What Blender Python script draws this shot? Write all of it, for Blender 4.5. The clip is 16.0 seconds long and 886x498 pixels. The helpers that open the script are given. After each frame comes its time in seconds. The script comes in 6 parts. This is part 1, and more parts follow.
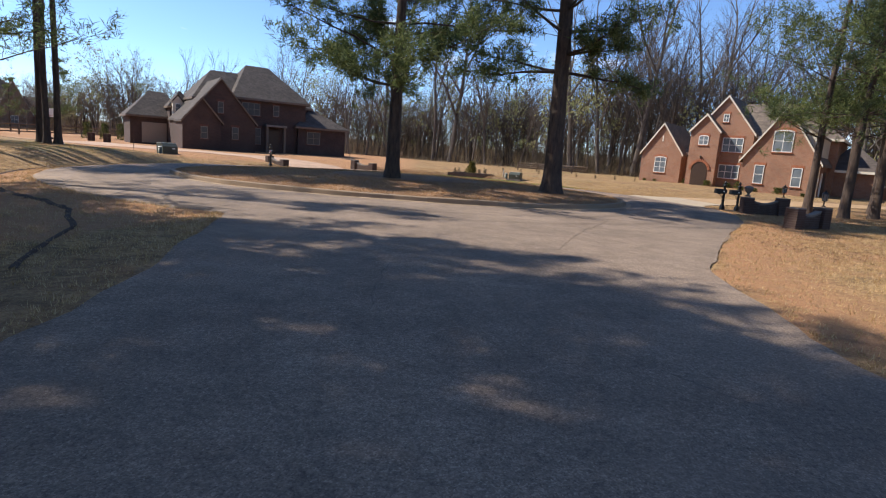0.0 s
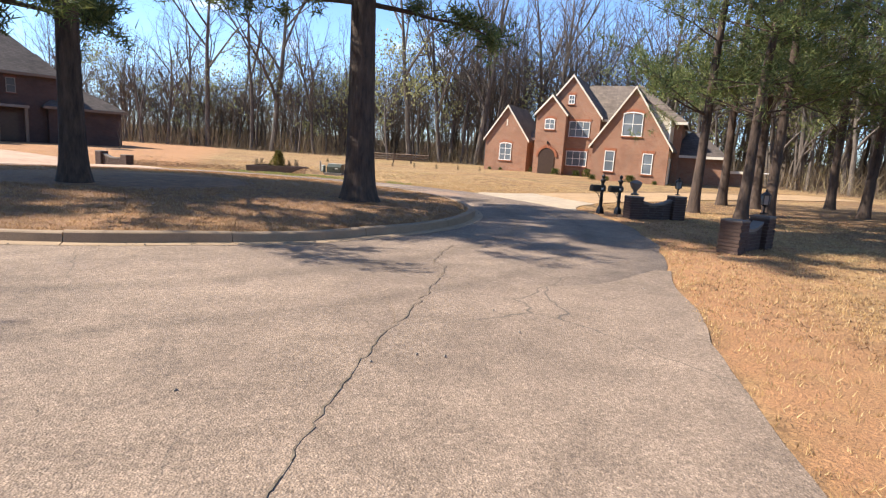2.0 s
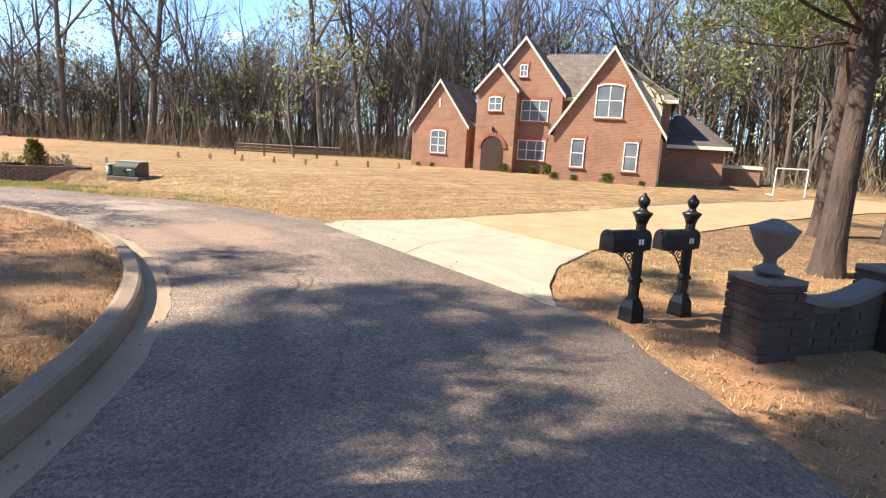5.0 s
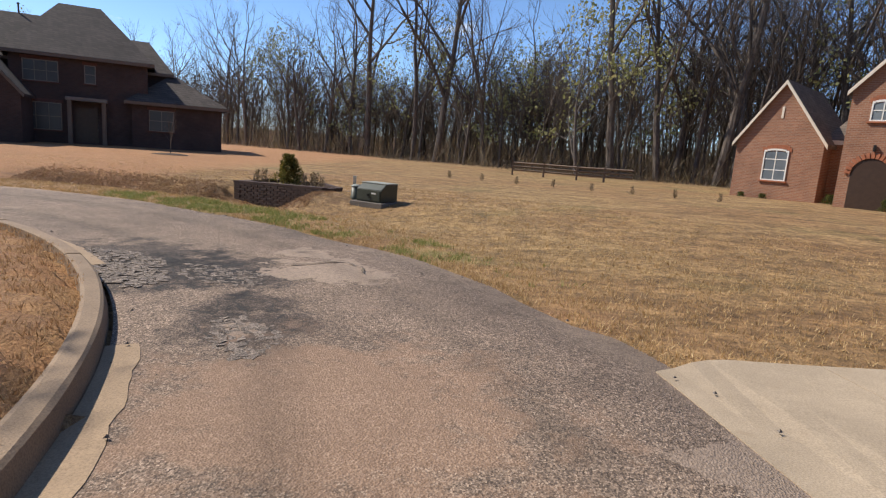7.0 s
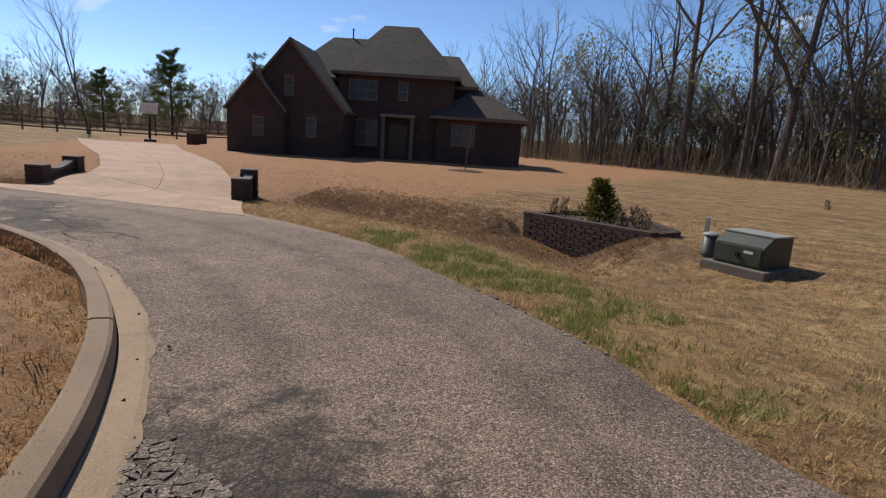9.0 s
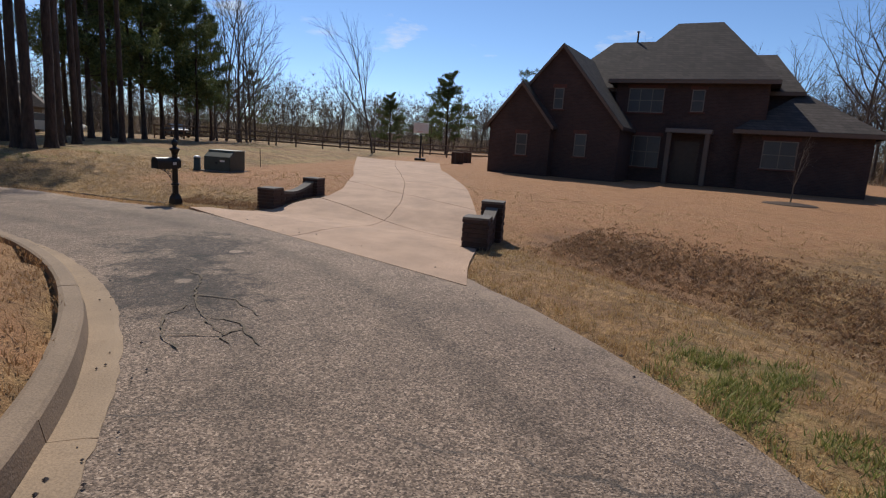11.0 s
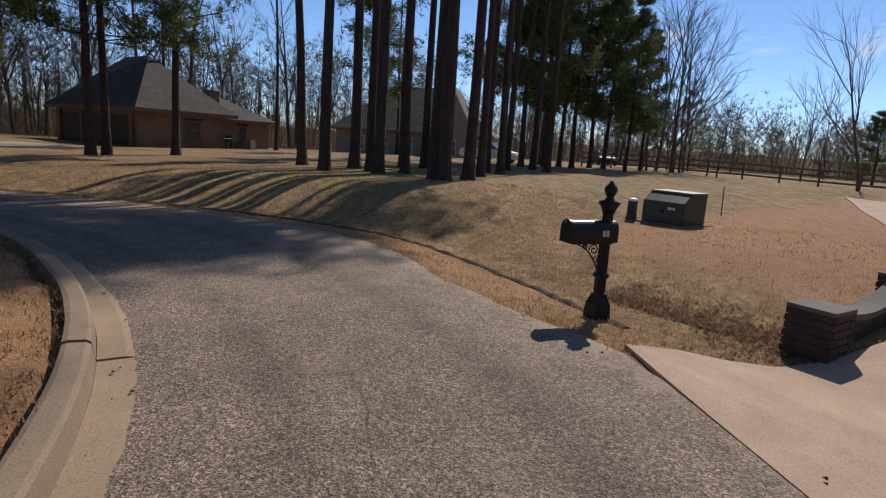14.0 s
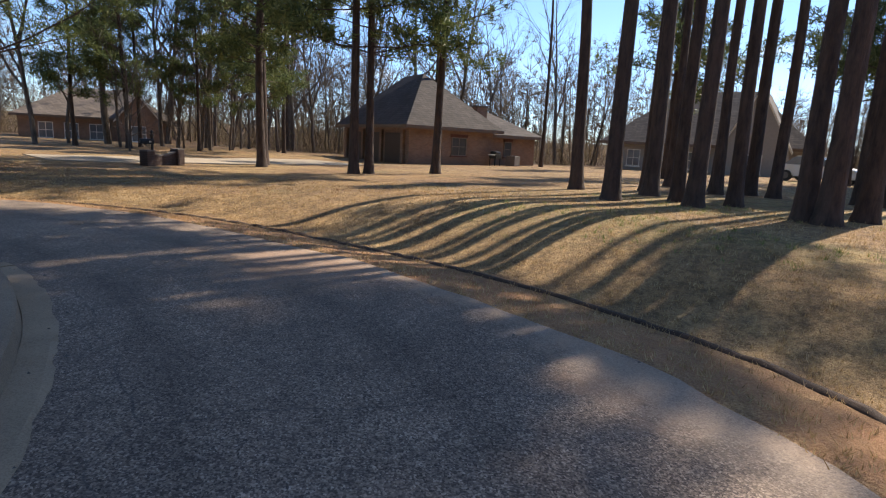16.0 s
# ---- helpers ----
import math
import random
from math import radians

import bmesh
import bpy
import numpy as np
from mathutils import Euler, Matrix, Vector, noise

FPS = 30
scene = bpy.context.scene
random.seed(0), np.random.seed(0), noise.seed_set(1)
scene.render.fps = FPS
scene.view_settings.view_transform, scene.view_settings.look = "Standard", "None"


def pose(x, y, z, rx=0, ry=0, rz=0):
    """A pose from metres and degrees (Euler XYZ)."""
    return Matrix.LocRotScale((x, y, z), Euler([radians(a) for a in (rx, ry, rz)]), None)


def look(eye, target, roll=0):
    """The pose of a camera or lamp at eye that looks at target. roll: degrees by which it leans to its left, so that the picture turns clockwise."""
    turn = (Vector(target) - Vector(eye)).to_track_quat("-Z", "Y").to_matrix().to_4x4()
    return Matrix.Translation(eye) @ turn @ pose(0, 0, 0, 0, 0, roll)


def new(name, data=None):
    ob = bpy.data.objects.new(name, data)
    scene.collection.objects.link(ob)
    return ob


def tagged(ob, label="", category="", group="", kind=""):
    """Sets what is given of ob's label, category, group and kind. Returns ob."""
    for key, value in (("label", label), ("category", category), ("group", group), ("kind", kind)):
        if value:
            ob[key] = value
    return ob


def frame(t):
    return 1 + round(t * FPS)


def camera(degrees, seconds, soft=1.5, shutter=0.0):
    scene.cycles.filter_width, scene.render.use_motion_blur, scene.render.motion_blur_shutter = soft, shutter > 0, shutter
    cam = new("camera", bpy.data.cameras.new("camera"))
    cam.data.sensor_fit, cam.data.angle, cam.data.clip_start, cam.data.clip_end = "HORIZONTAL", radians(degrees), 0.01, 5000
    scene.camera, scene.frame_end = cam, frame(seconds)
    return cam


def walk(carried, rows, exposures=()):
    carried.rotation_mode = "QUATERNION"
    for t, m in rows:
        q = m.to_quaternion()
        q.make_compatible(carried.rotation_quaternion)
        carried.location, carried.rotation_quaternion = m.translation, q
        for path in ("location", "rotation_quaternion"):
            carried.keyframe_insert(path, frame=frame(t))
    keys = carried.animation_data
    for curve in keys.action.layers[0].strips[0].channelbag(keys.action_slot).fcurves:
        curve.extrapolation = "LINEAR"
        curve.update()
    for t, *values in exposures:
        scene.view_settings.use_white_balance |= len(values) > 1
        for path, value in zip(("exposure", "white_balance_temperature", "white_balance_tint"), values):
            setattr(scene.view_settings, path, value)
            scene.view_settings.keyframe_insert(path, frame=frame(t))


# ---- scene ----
# fitted path: seconds, place, tilt, lean, heading
PATH = [
    (0, 0.350, 1.229, 1.545, 80.39, -4.13, -0.47),
    (0.5, 0.903, 3.257, 1.554, 80.27, -4.01, -3.89),
    (1, 1.505, 5.375, 1.575, 80.34, -3.82, -7.95),
    (1.5, 2.255, 7.560, 1.591, 80.19, -3.61, -11.98),
    (2, 3.046, 9.776, 1.595, 80.26, -3.59, -15.59),
    (2.5, 4.044, 11.988, 1.588, 80.15, -3.78, -19.17),
    (3, 5.268, 14.250, 1.573, 80.05, -3.95, -22.72),
    (3.5, 6.376, 16.302, 1.567, 80.03, -3.87, -25.24),
    (4, 7.424, 18.062, 1.553, 80.00, -3.66, -25.67),
    (4.5, 8.325, 19.648, 1.536, 79.96, -3.41, -24.02),
    (5, 8.996, 21.177, 1.521, 79.93, -3.20, -20.29),
    (5.5, 9.350, 22.766, 1.515, 79.91, -3.11, -14.46),
    (6, 9.646, 24.427, 1.499, 79.74, -3.17, -8.26),
    (6.5, 9.685, 26.084, 1.473, 79.82, -3.70, -0.71),
    (7, 9.484, 27.706, 1.485, 80.14, -4.08, 7.05),
    (7.5, 9.104, 29.276, 1.507, 80.11, -4.12, 14.62),
    (8, 8.562, 30.545, 1.531, 79.63, -4.39, 22.15),
    (8.5, 7.889, 31.632, 1.555, 79.37, -4.23, 29.08),
    (9, 7.121, 32.634, 1.576, 79.31, -3.71, 35.87),
    (9.5, 6.271, 33.508, 1.598, 79.48, -3.56, 42.81),
    (10, 5.429, 34.260, 1.619, 79.50, -3.63, 49.68),
    (10.5, 4.531, 35.032, 1.607, 79.48, -3.63, 56.06),
    (11, 3.531, 35.693, 1.580, 79.44, -3.63, 61.77),
    (11.5, 2.438, 36.195, 1.548, 79.39, -3.62, 67.30),
    (12, 1.258, 36.490, 1.520, 79.35, -3.62, 73.19),
    (12.5, -0.003, 36.533, 1.509, 79.33, -3.62, 79.93),
    (13, -1.303, 36.510, 1.532, 79.61, -3.79, 87.15),
    (13.5, -2.599, 36.335, 1.553, 79.63, -3.95, 94.62),
    (14, -3.913, 36.004, 1.572, 79.45, -3.70, 101.80),
    (14.5, -5.185, 35.524, 1.555, 79.38, -2.99, 107.46),
    (15, -6.375, 34.893, 1.538, 79.29, -2.85, 113.35),
    (15.5, -7.515, 34.143, 1.530, 79.37, -3.04, 120.14),
    (16, -8.707, 33.290, 1.523, 79.42, -2.99, 127.31),
]
FOV = 75.6
cam = camera(FOV, 16.0, soft=1.2, shutter=0.0)
# the clip's camera brightens and darkens its picture on the way
EXPOSURE = [(0.0, 0.48, 6550, 10), (0.5, 0.65, 6750, 10), (1.0, 1.05, 6900, 10), (1.5, 1.2, 6850, 10), (2.0, 1.05, 6750, 10), (2.5, 0.8, 6600, 10), (3.0, 0.68, 6500, 10), (4.2, 0.9, 6700, 10),
            (5.5, 1.5, 6950, 10), (6.0, 1.05, 6950, 10), (6.5, 0.6, 6900, 10), (7.0, 0.2, 6700, 10), (7.5, 0.0, 6750, 10), (8.0, -0.22, 6700, 10), (9.0, -0.3, 6650, 10), (10.0, -0.3, 6600, 10),
            (11.2, -0.45, 6550, 10), (12.5, -0.5, 6500, 10), (13.0, -0.48, 6500, 10), (14.0, -0.42, 6500, 10), (14.5, -0.33, 6450, 10), (15.0, -0.05, 6450, 10), (15.5, 0.35, 6700, 10), (16.0, 0.65, 6950, 10)]
walk(cam, [(t, pose(x, y, z, rx, ry, rz)) for t, x, y, z, rx, ry, rz in PATH], EXPOSURE)

# ---- sky and sun ----
SUN_DIR = Vector((-0.98, 0.19, 0)).normalized()
SUN_EL = radians(43.5)
world = bpy.data.worlds.new("sky")
scene.world = world
world.use_nodes = True
wn, wl = world.node_tree.nodes, world.node_tree.links
wbg = wn["Background"]
sky = wn.new("ShaderNodeTexSky")
sky.sky_type, sky.sun_disc = "NISHITA", False
sky.sun_elevation = SUN_EL
sky.sun_rotation = math.atan2(SUN_DIR.x, SUN_DIR.y)
sky.air_density, sky.dust_density, sky.ozone_density = 0.72, 0.05, 6.0
sky.altitude = 200
# small fair-weather clouds low in the sky
wtc = wn.new("ShaderNodeTexCoord")
wsep = wn.new("ShaderNodeSeparateXYZ")
wl.new(wtc.outputs["Generated"], wsep.inputs[0])
wmap = wn.new("ShaderNodeMapping")
wmap.inputs["Scale"].default_value = (2.6, 2.6, 9.0)
wl.new(wtc.outputs["Generated"], wmap.inputs[0])
wno = wn.new("ShaderNodeTexNoise")
wno.inputs["Scale"].default_value, wno.inputs["Detail"].default_value, wno.inputs["Roughness"].default_value = 1.6, 7.0, 0.58
wl.new(wmap.outputs[0], wno.inputs["Vector"])
wra = wn.new("ShaderNodeValToRGB")
wra.color_ramp.elements[0].position, wra.color_ramp.elements[1].position = 0.60, 0.74
wl.new(wno.outputs["Fac"], wra.inputs[0])
wmx = wn.new("ShaderNodeMix")
wmx.data_type = "RGBA"
wl.new(wra.outputs[0], wmx.inputs[0])
wl.new(sky.outputs[0], wmx.inputs[6])
wmx.inputs[7].default_value = (6.5, 6.6, 6.8, 1)
wl.new(wmx.outputs[2], wbg.inputs[0])
wbg.inputs[1].default_value = 0.165
sun = new("sun", bpy.data.lights.new("sun", "SUN"))
sun.data.energy, sun.data.angle, sun.data.color = 5.0, radians(0.55), (1.0, 0.945, 0.86)
to_sun = Vector((SUN_DIR.x * math.cos(SUN_EL), SUN_DIR.y * math.cos(SUN_EL), math.sin(SUN_EL)))
sun.matrix_world = look(to_sun * 80, (0, 0, 0))


# ---- materials ----
class Mat:
    """A node material with short calls."""

    def __init__(self, name, rough=0.8, metal=0.0):
        self.m = bpy.data.materials.new(name)
        self.m.use_nodes = True
        self.n, self.l = self.m.node_tree.nodes, self.m.node_tree.links
        self.b = self.n["Principled BSDF"]
        self.b.inputs["Roughness"].default_value = rough
        self.b.inputs["Metallic"].default_value = metal
        tc = self.n.new("ShaderNodeTexCoord")
        self.obj = tc.outputs["Object"]
        self.geo = self.n.new("ShaderNodeNewGeometry")
        self.pos = self.geo.outputs["Position"]

    def noise(self, scale, detail=4.0, rough=0.55, co=None, stretch=None):
        co = co or self.pos
        if stretch:
            mp = self.n.new("ShaderNodeMapping")
            mp.inputs["Scale"].default_value = stretch
            self.l.new(co, mp.inputs[0])
            co = mp.outputs[0]
        t = self.n.new("ShaderNodeTexNoise")
        t.inputs["Scale"].default_value, t.inputs["Detail"].default_value, t.inputs["Roughness"].default_value = scale, detail, rough
        self.l.new(co, t.inputs["Vector"])
        return t.outputs["Fac"]

    def voronoi(self, scale, feature="F1", out="Distance", co=None, rnd=1.0):
        t = self.n.new("ShaderNodeTexVoronoi")
        t.feature = feature
        t.inputs["Scale"].default_value, t.inputs["Randomness"].default_value = scale, rnd
        self.l.new(co or self.pos, t.inputs["Vector"])
        return t.outputs[out]

    def ramp(self, fac, stops):
        r = self.n.new("ShaderNodeValToRGB")
        while len(r.color_ramp.elements) < len(stops):
            r.color_ramp.elements.new(0.5)
        for e, (p, c) in zip(r.color_ramp.elements, stops):
            e.position = p
            e.color = (*c, 1) if isinstance(c, tuple) else (c, c, c, 1)
        self.l.new(fac, r.inputs[0])
        return r.outputs[0]

    def mix(self, fac, a, b, blend="MIX"):
        x = self.n.new("ShaderNodeMix")
        x.data_type, x.blend_type = "RGBA", blend
        for sock, v in ((x.inputs[0], fac), (x.inputs[6], a), (x.inputs[7], b)):
            if isinstance(v, (int, float)):
                sock.default_value = v
            elif isinstance(v, tuple):
                sock.default_value = (*v, 1)
            else:
                self.l.new(v, sock)
        return x.outputs[2]

    def math(self, op, a, b=0.0):
        x = self.n.new("ShaderNodeMath")
        x.operation = op
        for sock, v in zip(x.inputs, (a, b)):
            if isinstance(v, (int, float)):
                sock.default_value = v
            else:
                self.l.new(v, sock)
        return x.outputs[0]

    def random(self):
        return self.n.new("ShaderNodeObjectInfo").outputs["Random"]

    def island(self):
        return self.geo.outputs["Random Per Island"]

    def sep(self, axis):
        s = self.n.new("ShaderNodeSeparateXYZ")
        self.l.new(self.pos, s.inputs[0])
        return s.outputs[axis]

    def color(self, c):
        if isinstance(c, tuple):
            self.b.inputs["Base Color"].default_value = (*c, 1)
        else:
            self.l.new(c, self.b.inputs["Base Color"])
        return self

    def rough(self, v):
        self.l.new(v, self.b.inputs["Roughness"])
        return self

    def bump(self, h, strength=0.4, dist=0.02):
        b = self.n.new("ShaderNodeBump")
        b.inputs["Strength"].default_value, b.inputs["Distance"].default_value = strength, dist
        self.l.new(h, b.inputs["Height"])
        self.l.new(b.outputs[0], self.b.inputs["Normal"])
        return self


def asphalt_material():
    m = Mat("asphalt_chip_seal", 0.9)
    grit = m.voronoi(95.0, out="Color")
    smooth = m.ramp(grit, [(0.0, (0.16, 0.118, 0.09)), (0.45, (0.25, 0.19, 0.147)), (0.8, (0.335, 0.258, 0.2)), (1.0, (0.45, 0.36, 0.285))])
    coarse = m.ramp(grit, [(0.0, (0.055, 0.039, 0.031)), (0.4, (0.18, 0.132, 0.101)), (0.75, (0.39, 0.295, 0.226)), (1.0, (0.62, 0.50, 0.40))])
    # the far side of the circle has lost its fines
    lost = m.ramp(m.math("ADD", m.math("DIVIDE", m.sep(1), 50.0), m.math("MULTIPLY", m.noise(0.5, 4.0), 0.12)), [(0.5, 0.0), (0.7, 1.0)])
    grit = m.mix(lost, smooth, coarse)
    pits = m.ramp(m.voronoi(34.0), [(0.12, 0.45), (0.34, 1.0)])
    grit = m.mix(m.math("MULTIPLY", lost, 0.75), grit, m.mix(1.0, grit, pits, "MULTIPLY"))
    clump = m.ramp(m.noise(26.0, 3.0, 0.7), [(0.32, 0.70), (0.68, 1.26)])
    grit = m.mix(1.0, grit, clump, "MULTIPLY")
    tone = m.ramp(m.noise(0.35, 5.0, 0.6), [(0.3, (0.66, 0.62, 0.58)), (0.7, (1.10, 1.04, 0.97))])
    tone = m.mix(1.0, tone, m.ramp(m.noise(2.4, 5.0, 0.65), [(0.35, 0.82), (0.65, 1.10)]), "MULTIPLY")
    c = m.mix(1.0, grit, tone, "MULTIPLY")
    red = m.ramp(m.noise(0.8, 6.0, 0.65), [(0.55, 0.0), (0.75, 0.45)])
    c = m.mix(red, c, (0.27, 0.19, 0.14))
    # cracks
    wob = m.n.new("ShaderNodeMix")
    wob.data_type = "VECTOR"
    wob.inputs[0].default_value = 0.25
    nz = m.n.new("ShaderNodeTexNoise")
    nz.inputs["Scale"].default_value = 1.5
    m.l.new(m.pos, nz.inputs["Vector"])
    m.l.new(m.pos, wob.inputs[4])
    m.l.new(nz.outputs["Color"], wob.inputs[5])
    cr = m.voronoi(0.42, "DISTANCE_TO_EDGE", "Distance", wob.outputs[1])
    cm = m.ramp(cr, [(0.0, 0.8), (0.003, 0.0)])
    keep = m.ramp(m.noise(0.22, 2.0), [(0.47, 0.0), (0.6, 0.9)])
    c = m.mix(m.math("MULTIPLY", cm, keep), c, (0.05, 0.045, 0.04))

    def blot(x, y, r):
        """1 inside a ragged blot round a place, 0 outside."""
        d = m.n.new("ShaderNodeVectorMath")
        d.operation = "DISTANCE"
        d.inputs[1].default_value = (x, y, 0)
        m.l.new(m.pos, d.inputs[0])
        v = m.math("ADD", m.math("DIVIDE", d.outputs["Value"], r), m.math("MULTIPLY", m.math("SUBTRACT", rag, 0.5), 3.0))
        return m.ramp(v, [(0.55, 1.0), (1.0, 0.0)])
    rag = m.noise(2.6, 6.0, 0.7)
    net = m.ramp(m.voronoi(5.5, "DISTANCE_TO_EDGE", "Distance", wob.outputs[1]), [(0.0, 1.0), (0.045, 0.0)])
    worn = m.ramp(m.noise(9.0, 5.0, 0.7), [(0.3, 0.5), (0.6, 0.95)])
    for x, y, r in ((5.1, 33.8, 1.2), (5.9, 33.3, 1.1), (6.4, 33.6, 1.0), (7.0, 33.4, 0.6), (7.5, 31.8, 0.7), (7.3, 32.4, 0.5), (-4.7, 36.4, 1.0), (-2.4, 36.0, 1.0), (-3.5, 36.1, 0.7), (9.4, 28.4, 0.8)):
        b = blot(x, y, r)
        c = m.mix(m.math("MULTIPLY", b, worn), c, m.mix(1.0, c, (0.30, 0.30, 0.32), "MULTIPLY"))
        c = m.mix(m.math("MULTIPLY", b, net), c, (0.035, 0.03, 0.026))
    # pale broken concrete fill
    for x, y, r in ((7.5, 34.0, 0.8), (6.9, 34.9, 0.4), (7.5, 31.8, 0.2), (-4.18, 36.87, 0.1), (10.95, 30.5, 0.5), (-2.75, 36.12, 0.12)):
        c = m.mix(m.math("MULTIPLY", m.ramp(blot(x, y, r), [(0.3, 0.0), (0.5, 0.85)]), 1.0), c, m.mix(1.0, (0.40, 0.295, 0.218), m.ramp(m.noise(30.0, 4.0, 0.7), [(0.3, 0.6), (0.7, 1.15)]), "MULTIPLY"))
    # reddish soil washed onto the road's edges
    for x, y, r in ((8.6, 30.6, 1.4), (-13.0, 32.5, 1.3), (-11.2, 35.4, 1.0), (-13.2, 28.0, 1.4)):
        c = m.mix(m.math("MULTIPLY", blot(x, y, r), 0.55), c, (0.33, 0.20, 0.125))
    # darker wheel lanes
    dd = m.n.new("ShaderNodeVectorMath")
    dd.operation = "DISTANCE"
    dd.inputs[1].default_value = (-0.93, 26.16, 0)
    m.l.new(m.pos, dd.inputs[0])
    lane = m.ramp(m.math("ADD", m.math("MULTIPLY", m.math("ABSOLUTE", m.math("SUBTRACT", m.math("ABSOLUTE", m.math("SUBTRACT", dd.outputs["Value"], 10.95)), 0.75)), 2.0), m.math("MULTIPLY", m.noise(1.1, 5.0, 0.6), 0.9)), [(0.3, 0.72), (1.0, 1.0)])
    c = m.mix(1.0, c, lane, "MULTIPLY")
    # sandy grit gathers along the outer rim
    rim = m.ramp(m.math("ADD", m.math("SUBTRACT", dd.outputs["Value"], 12.6), m.math("MULTIPLY", m.math("SUBTRACT", m.noise(2.2, 6.0, 0.7), 0.5), 1.6)), [(0.0, 0.0), (0.45, 0.65), (0.8, 0.65), (1.0, 0.0)])
    rim = m.math("MULTIPLY", rim, m.ramp(m.math("DIVIDE", m.sep(1), 50.0), [(0.46, 0.0), (0.56, 1.0)]))
    c = m.mix(rim, c, m.mix(1.0, (0.40, 0.29, 0.205), m.ramp(m.noise(60.0, 3.0, 0.7), [(0.3, 0.6), (0.7, 1.2)]), "MULTIPLY"))
    m.color(c)
    m.bump(m.voronoi(80.0), 0.6, 0.009)
    return m.m


def ground_material():
    m = Mat("dormant_lawn", 0.95)
    fine = m.noise(45.0, 3.0, 0.7)
    c = m.ramp(fine, [(0.25, (0.20, 0.121, 0.052)), (0.5, (0.46, 0.305, 0.14)), (0.75, (0.68, 0.49, 0.255))])
    big = m.noise(0.16, 5.0, 0.6)
    c = m.mix(m.ramp(big, [(0.4, 0.0), (0.62, 0.55)]), c, (0.36, 0.19, 0.085))
    green = m.ramp(m.noise(0.30, 6.0, 0.7), [(0.56, 0.0), (0.72, 0.6)])
    c = m.mix(green, c, (0.13, 0.145, 0.035))
    mid = m.ramp(m.noise(2.2, 5.0, 0.65), [(0.3, (0.50, 0.46, 0.42)), (0.7, (1.18, 1.15, 1.10))])
    c = m.mix(1.0, c, mid, "MULTIPLY")
    tuft = m.ramp(m.noise(9.0, 4.0, 0.7), [(0.35, 0.5), (0.62, 1.14)])
    c = m.mix(1.0, c, tuft, "MULTIPLY")
    mown = m.ramp(m.noise(1.1, 4.0, 0.6, stretch=(0.35, 1.9, 1.0)), [(0.35, (0.74, 0.70, 0.66)), (0.62, (1.08, 1.07, 1.05))])
    c = m.mix(1.0, c, mown, "MULTIPLY")
    # clay, green and litter where they lie
    at = m.n.new("ShaderNodeAttribute")
    at.attribute_name = "cover"
    cs = m.n.new("ShaderNodeSeparateColor")
    m.l.new(at.outputs["Color"], cs.inputs[0])
    grain = m.ramp(fine, [(0.25, 0.55), (0.75, 1.25)])
    clay = m.mix(1.0, (0.46, 0.225, 0.102), grain, "MULTIPLY")
    grass = m.mix(1.0, (0.24, 0.25, 0.075), grain, "MULTIPLY")
    leaf = m.mix(1.0, (0.15, 0.085, 0.05), grain, "MULTIPLY")
    c = m.mix(m.math("MULTIPLY", cs.outputs[0], m.ramp(m.noise(3.0, 5.0, 0.7), [(0.3, 0.5), (0.6, 1.0)])), c, clay)
    c = m.mix(m.math("MULTIPLY", cs.outputs[1], m.ramp(m.noise(3.0, 6.0, 0.75), [(0.38, 0.05), (0.62, 0.9)])), c, grass)
    c = m.mix(m.math("MULTIPLY", cs.outputs[2], m.ramp(m.noise(4.0, 5.0, 0.7), [(0.35, 0.3), (0.6, 1.0)])), c, leaf)
    m.color(c)
    m.bump(m.noise(30.0, 4.0, 0.7), 0.9, 0.05)
    return m.m


def plain(name, color, rough=0.7, metal=0.0, vary=0.25, scale=6.0, bump=0.15):
    m = Mat(name, rough, metal)
    lo = tuple(v * (1 - vary) for v in color)
    hi = tuple(min(1.0, v * (1 + vary)) for v in color)
    c = m.ramp(m.noise(scale, 6.0, 0.6), [(0.3, lo), (0.7, hi)])
    c = m.mix(0.35, c, m.ramp(m.noise(scale * 9, 3.0, 0.6), [(0.3, lo), (0.7, hi)]))
    m.color(c)
    if bump:
        m.bump(m.noise(scale * 8, 3.0), bump, 0.01)
    return m.m


def concrete_material(name, color):
    m = Mat(name, 0.88)
    lo = tuple(v * 0.72 for v in color)
    c = m.ramp(m.noise(1.3, 6.0, 0.65), [(0.3, lo), (0.65, color)])
    spk = m.ramp(m.noise(90.0, 2.0, 0.6), [(0.35, 0.78), (0.6, 1.06)])
    c = m.mix(1.0, c, spk, "MULTIPLY")
    st = m.ramp(m.noise(4.5, 5.0, 0.7), [(0.6, 0.0), (0.8, 0.5)])
    c = m.mix(st, c, (color[0] * 0.45, color[1] * 0.38, color[2] * 0.3))
    m.color(c)
    m.bump(m.noise(60.0, 3.0), 0.35, 0.01)
    return m.m


